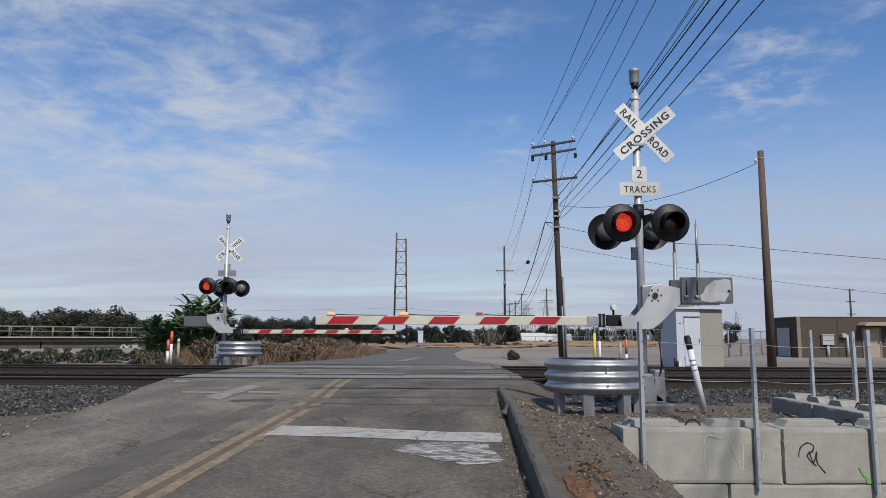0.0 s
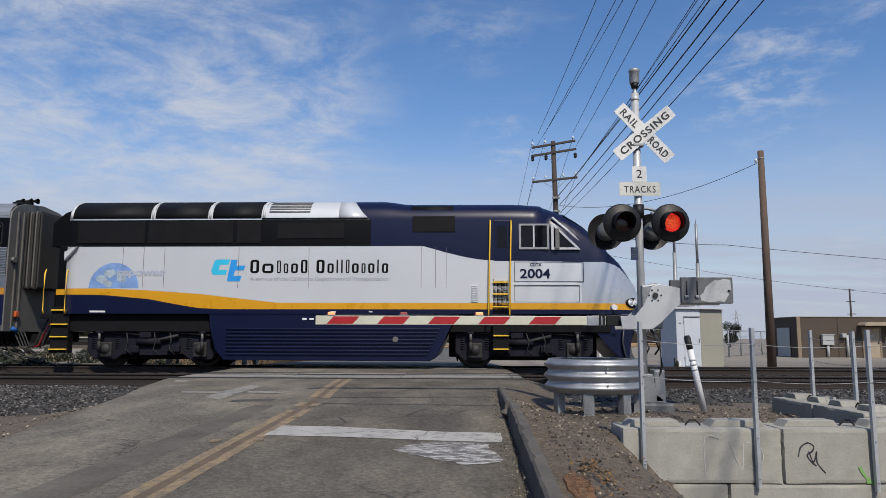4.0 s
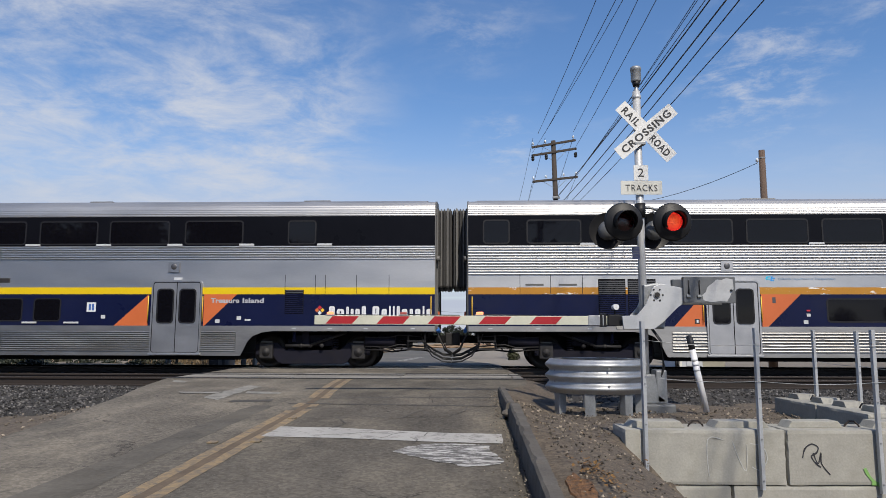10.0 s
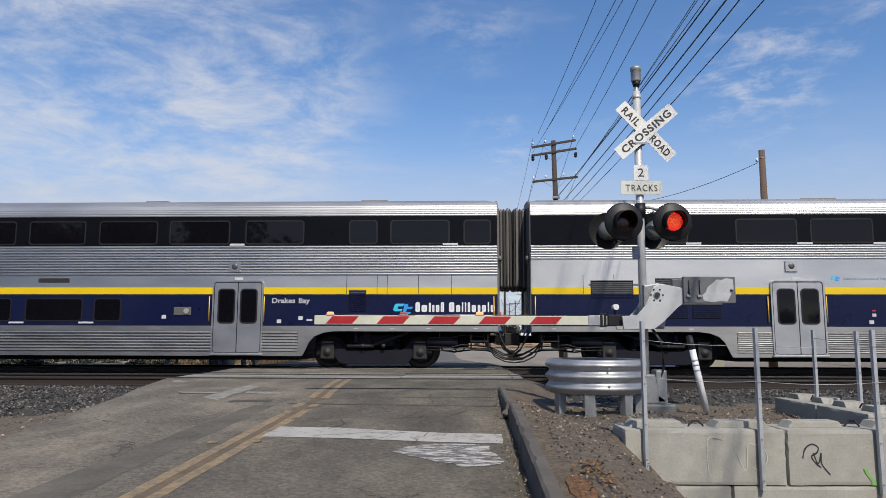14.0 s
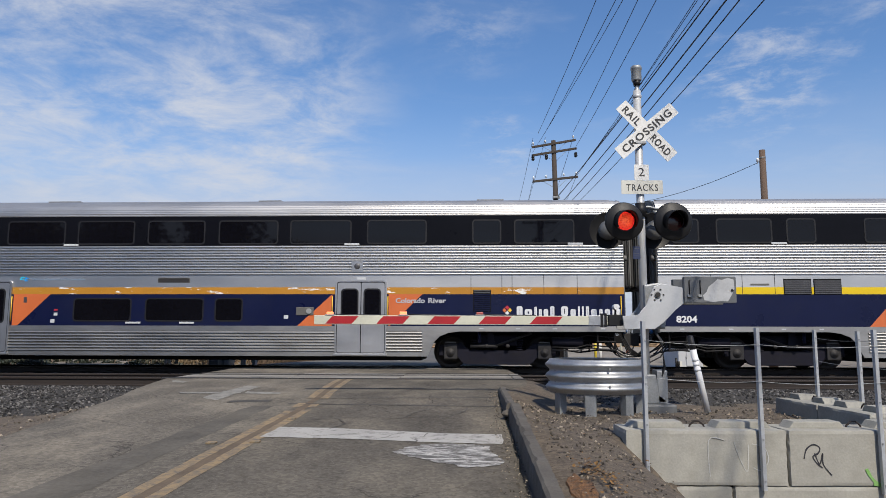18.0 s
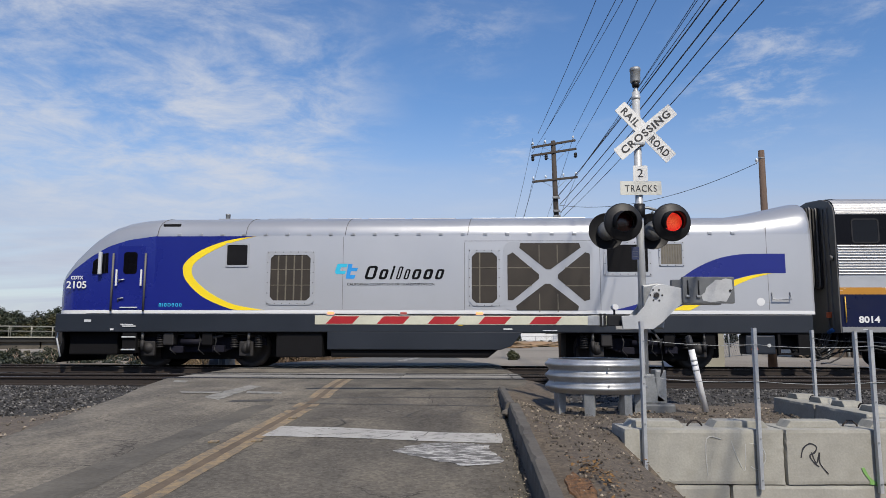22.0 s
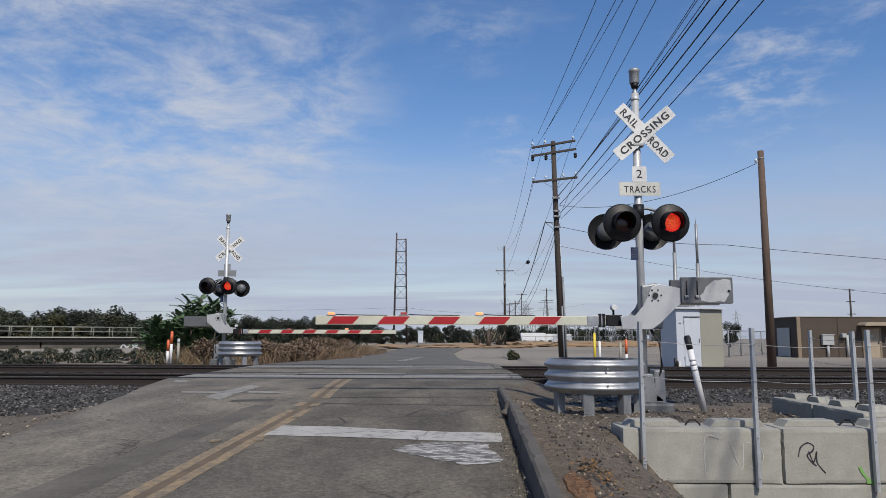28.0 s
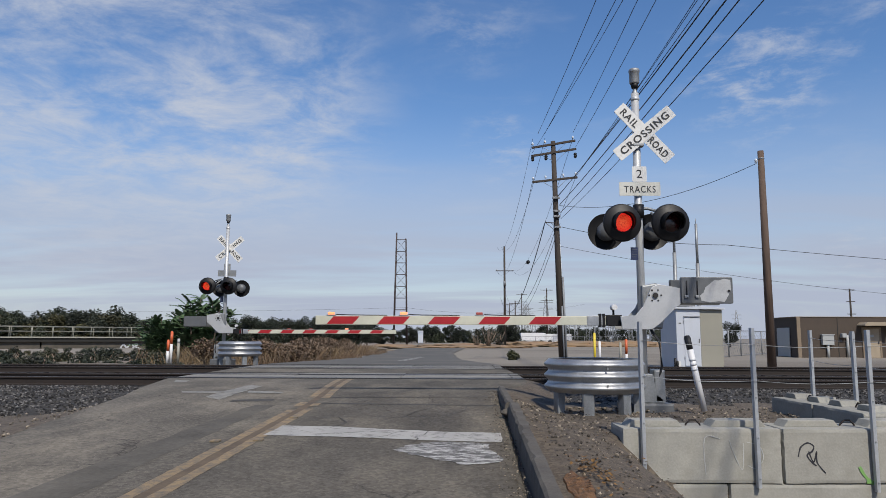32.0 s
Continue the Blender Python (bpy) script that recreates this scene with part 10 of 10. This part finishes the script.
    for x0, x1, z0, z1 in ((3.05, 3.06, 1.62, 3.66), (8.15, 8.16, 1.62, 3.66), (11.55, 11.56, 1.62, 3.50), (15.30, 15.31, 1.62, 3.66), (11.55, 15.30, 3.53, 3.54), (19.85, 19.86, 1.62, 3.9)):
        part("panel_joint", bm_box(B(), x0, x1, Y - 0.003, Y + 0.01, z0, z1), M["end_gray"], t)
    logo_blocks(t, 7.93, 8.58, 2.48, 2.90, 0.004)
    wordmark("wordmark_blocks", t, 8.75, 10.95, 2.46, 2.84, [(1.2, 1), (0.9, 0.75), (0.35, 1), (0.5, 0.95), (0.55, 0.75), (0.9, 0.75), (0.95, 0.75), (0.85, 0.75)], "loco_black", 0.006, 0.3)
    lettering("owner_line", "CALIFORNIA DEPARTMENT OF TRANSPORTATION", 0.10, M["loco_black"], t, pose(8.28, Y - 0.006, 2.29) @ UPRIGHT, 2.44)
    side_plate("round_badge", [(19.63 + 0.11 * math.cos(a), 1.84 + 0.11 * math.sin(a)) for a in [2 * math.pi * k / 16 for k in range(16)]], "white_lett", t, 0.006, 0.01)
    st = part("grab_step", bm_pipe(B(), [(19.93, Y - 0.01, 2.10), (19.93, Y - 0.07, 1.90), (20.42, Y - 0.07, 1.90), (20.42, Y - 0.01, 2.10)], 0.018), M["galv"], t)
    part("white_line", bm_box(B(), 0.9, 20.7, Y - 0.006, Y + 0.01, 1.51, 1.585), M["white_lett"], t)
    for x, z, w, h, mat in ((11.45, 1.35, 0.10, 0.10, "white_lett"), (11.45, 1.22, 0.06, 0.07, "charger_yellow"), (12.75, 1.09, 0.12, 0.03, "white_lett"), (13.9, 1.05, 0.2, 0.02, "white_lett"), (2.08, 1.20, 0.18, 0.02, "white_lett"), (1.66, 1.06, 0.05, 0.05, "white_lett"), (0.95, 1.30, 0.10, 0.07, "pale_plate")):
        part("small_notice", bm_box(B(), x - w, x + w, -1.50, -1.48, z - h / 2, z + h / 2), M[mat], t)
    cb = part("control_panel", bm_box(B(), 11.7, 12.15, -1.505, -1.48, 1.26, 1.42, 0.01), M["under"], t)
    part("red_button", bm_cyl(B(), (12.06, -1.53, 1.35), (12.06, -1.50, 1.35), 0.06, seg=12), M["red_paint"], cb)
    # rear gear
    part("rear_case", bm_box(B(), 19.2, 20.0, -1.42, -0.9, 0.42, 0.95, 0.05), M["charger_grey"], t)
    part("rear_step_frame", bm_ring(B(), rect(20.05, 20.95, 0.40, 1.0), rect(20.12, 20.60, 0.46, 0.95), -1.45, -1.35), M["under"], t)
    part("rear_door", bm_box(B(), 21.06, 21.12, -0.4, 0.4, 1.6, 3.4, 0.02), M["end_gray"], t)
    for k, y in enumerate((-1.0, -0.8, -0.5, 0.6)):
        part("jumper_hose", bm_pipe(B(), [(21.05, y, 1.1), (21.2, y, 0.7), (21.4, y, 0.32), (21.6, y, 0.30)], 0.028), M["rubber"], t)
    for k in range(7):
        y, d, x1 = -1.15 + 0.17 * k, 0.10 + 0.07 * ((k * 3) % 5), 21.75 + 0.1 * (k % 3)
        part("jumper_hose", bm_pipe(B(), [(20.7, y, 0.98), (20.85, y, 0.70), (21.1, y, 0.34 + d), (21.35, y, 0.22 + d), (21.6, y, 0.36 + d), (x1, y, 0.72), (x1 + 0.06, y, 0.98)], 0.022), M["rubber"], t)
    part("rear_equipment", bm_box(B(), 20.0, 21.0, -1.1, 1.1, 0.55, 1.0, 0.04), M["under"], t)
    part("rear_coupler", bm_box(B(), 20.9, 21.7, -0.16, 0.16, 0.70, 1.0, 0.04), M["bogie_box"], t)
    wt = part("warning_triangle", bm_prism(B(), [(19.33, 0.55), (19.53, 0.55), (19.43, 0.72)], -1.432, -1.41), M["orange"], t)
    part("case_lock", bm_cyl(B(), (19.82, -1.44, 0.66), (19.82, -1.41, 0.66), 0.05, seg=12), M["pale_plate"], t)
    for x in (15.3, 16.3, 17.0, 18.1, 3.1, 4.2):
        part("air_gear", bm_box(B(), x, x + 0.3, -1.42, -1.1, 0.62, 0.98, 0.04), M["bogie_box"] if x in (15.3, 3.1) else M["under"], t)
    loco_bogie(t, 2.62, 5.42, 0.54, "loco2", True)
    loco_bogie(t, 15.20, 18.00, 0.54, "loco2", True)
    SIDE = keep
    return t


engine2 = tail_engine()

# ---- motion ----
# metres travelled by the train along the track, every half second
TRAVEL = (-20.69, -17.97, -15.23, -12.47, -9.69, -6.88, -4.06, -1.24, 1.66, 4.61, 7.60, 10.63, 13.65, 16.76, 19.96, 23.23, 26.55, 29.88, 33.20, 36.51, 39.85, 43.21, 46.60, 50.02, 53.47, 56.95, 60.45, 63.97, 67.51, 71.09, 74.71, 78.38, 82.06, 85.75, 89.44, 93.14, 96.89, 100.67, 104.49, 108.33, 112.17, 116.03, 119.90, 123.79, 127.71, 131.67, 135.68, 139.77, 143.93, 148.15, 152.41, 156.71, 161.05, 165.43, 169.83, 174.25, 178.70, 183.16, 187.64, 192.14, 196.64, 201.17, 205.70, 210.24, 214.80)


def travel(t):
    return float(np.interp(t, [k * 0.5 for k in range(len(TRAVEL))], TRAVEL))


def on_track(x):
    c = math.cos(radians(TURN))
    return pose(0.058 + x * c, C2 + SKEW * x * c, 0, 0, 0, TURN)


def motions():
    offsets = {"loco1": -4.18, "loco2": 138.67}
    for k in range(4):
        offsets["car%d" % (k + 1)] = 26.645 + 25.93 * k
    vehicles = {"loco1": engine1, "loco2": engine2}
    for k, c in enumerate(cars):
        vehicles["car%d" % (k + 1)] = c
    for key, ob in vehicles.items():
        walk(ob, [(k * 0.5, on_track(s - offsets[key])) for k, s in enumerate(TRAVEL)])
    # wheels roll
    steps = [k / 15 for k in range(481)]
    smooth = [travel(t) for t in steps]
    turns = {}
    for r in {w[2] for w in WHEELS}:
        turns[r] = [math.degrees(s / r) for s in smooth]
    for ob, x, r, key in WHEELS:
        walk(ob, [(t, pose(x, 0, r, 0, a % 360, 0)) for t, a in zip(steps, turns[r])])
    # the flashing lights hop from lamp to lamp
    for ob, left, right in LIT:
        rows = [(0.0, left)]
        n = 0
        while True:
            t = 0.36 + 0.5965 * n
            if t > 31.99:
                break
            a, b = (left, right) if n % 2 == 0 else (right, left)
            rows += [(t - 1 / 30, a), (t, b)]
            n += 1
        rows.append((32.0, left if n % 2 == 0 else right))
        walk(ob, rows)


motions()
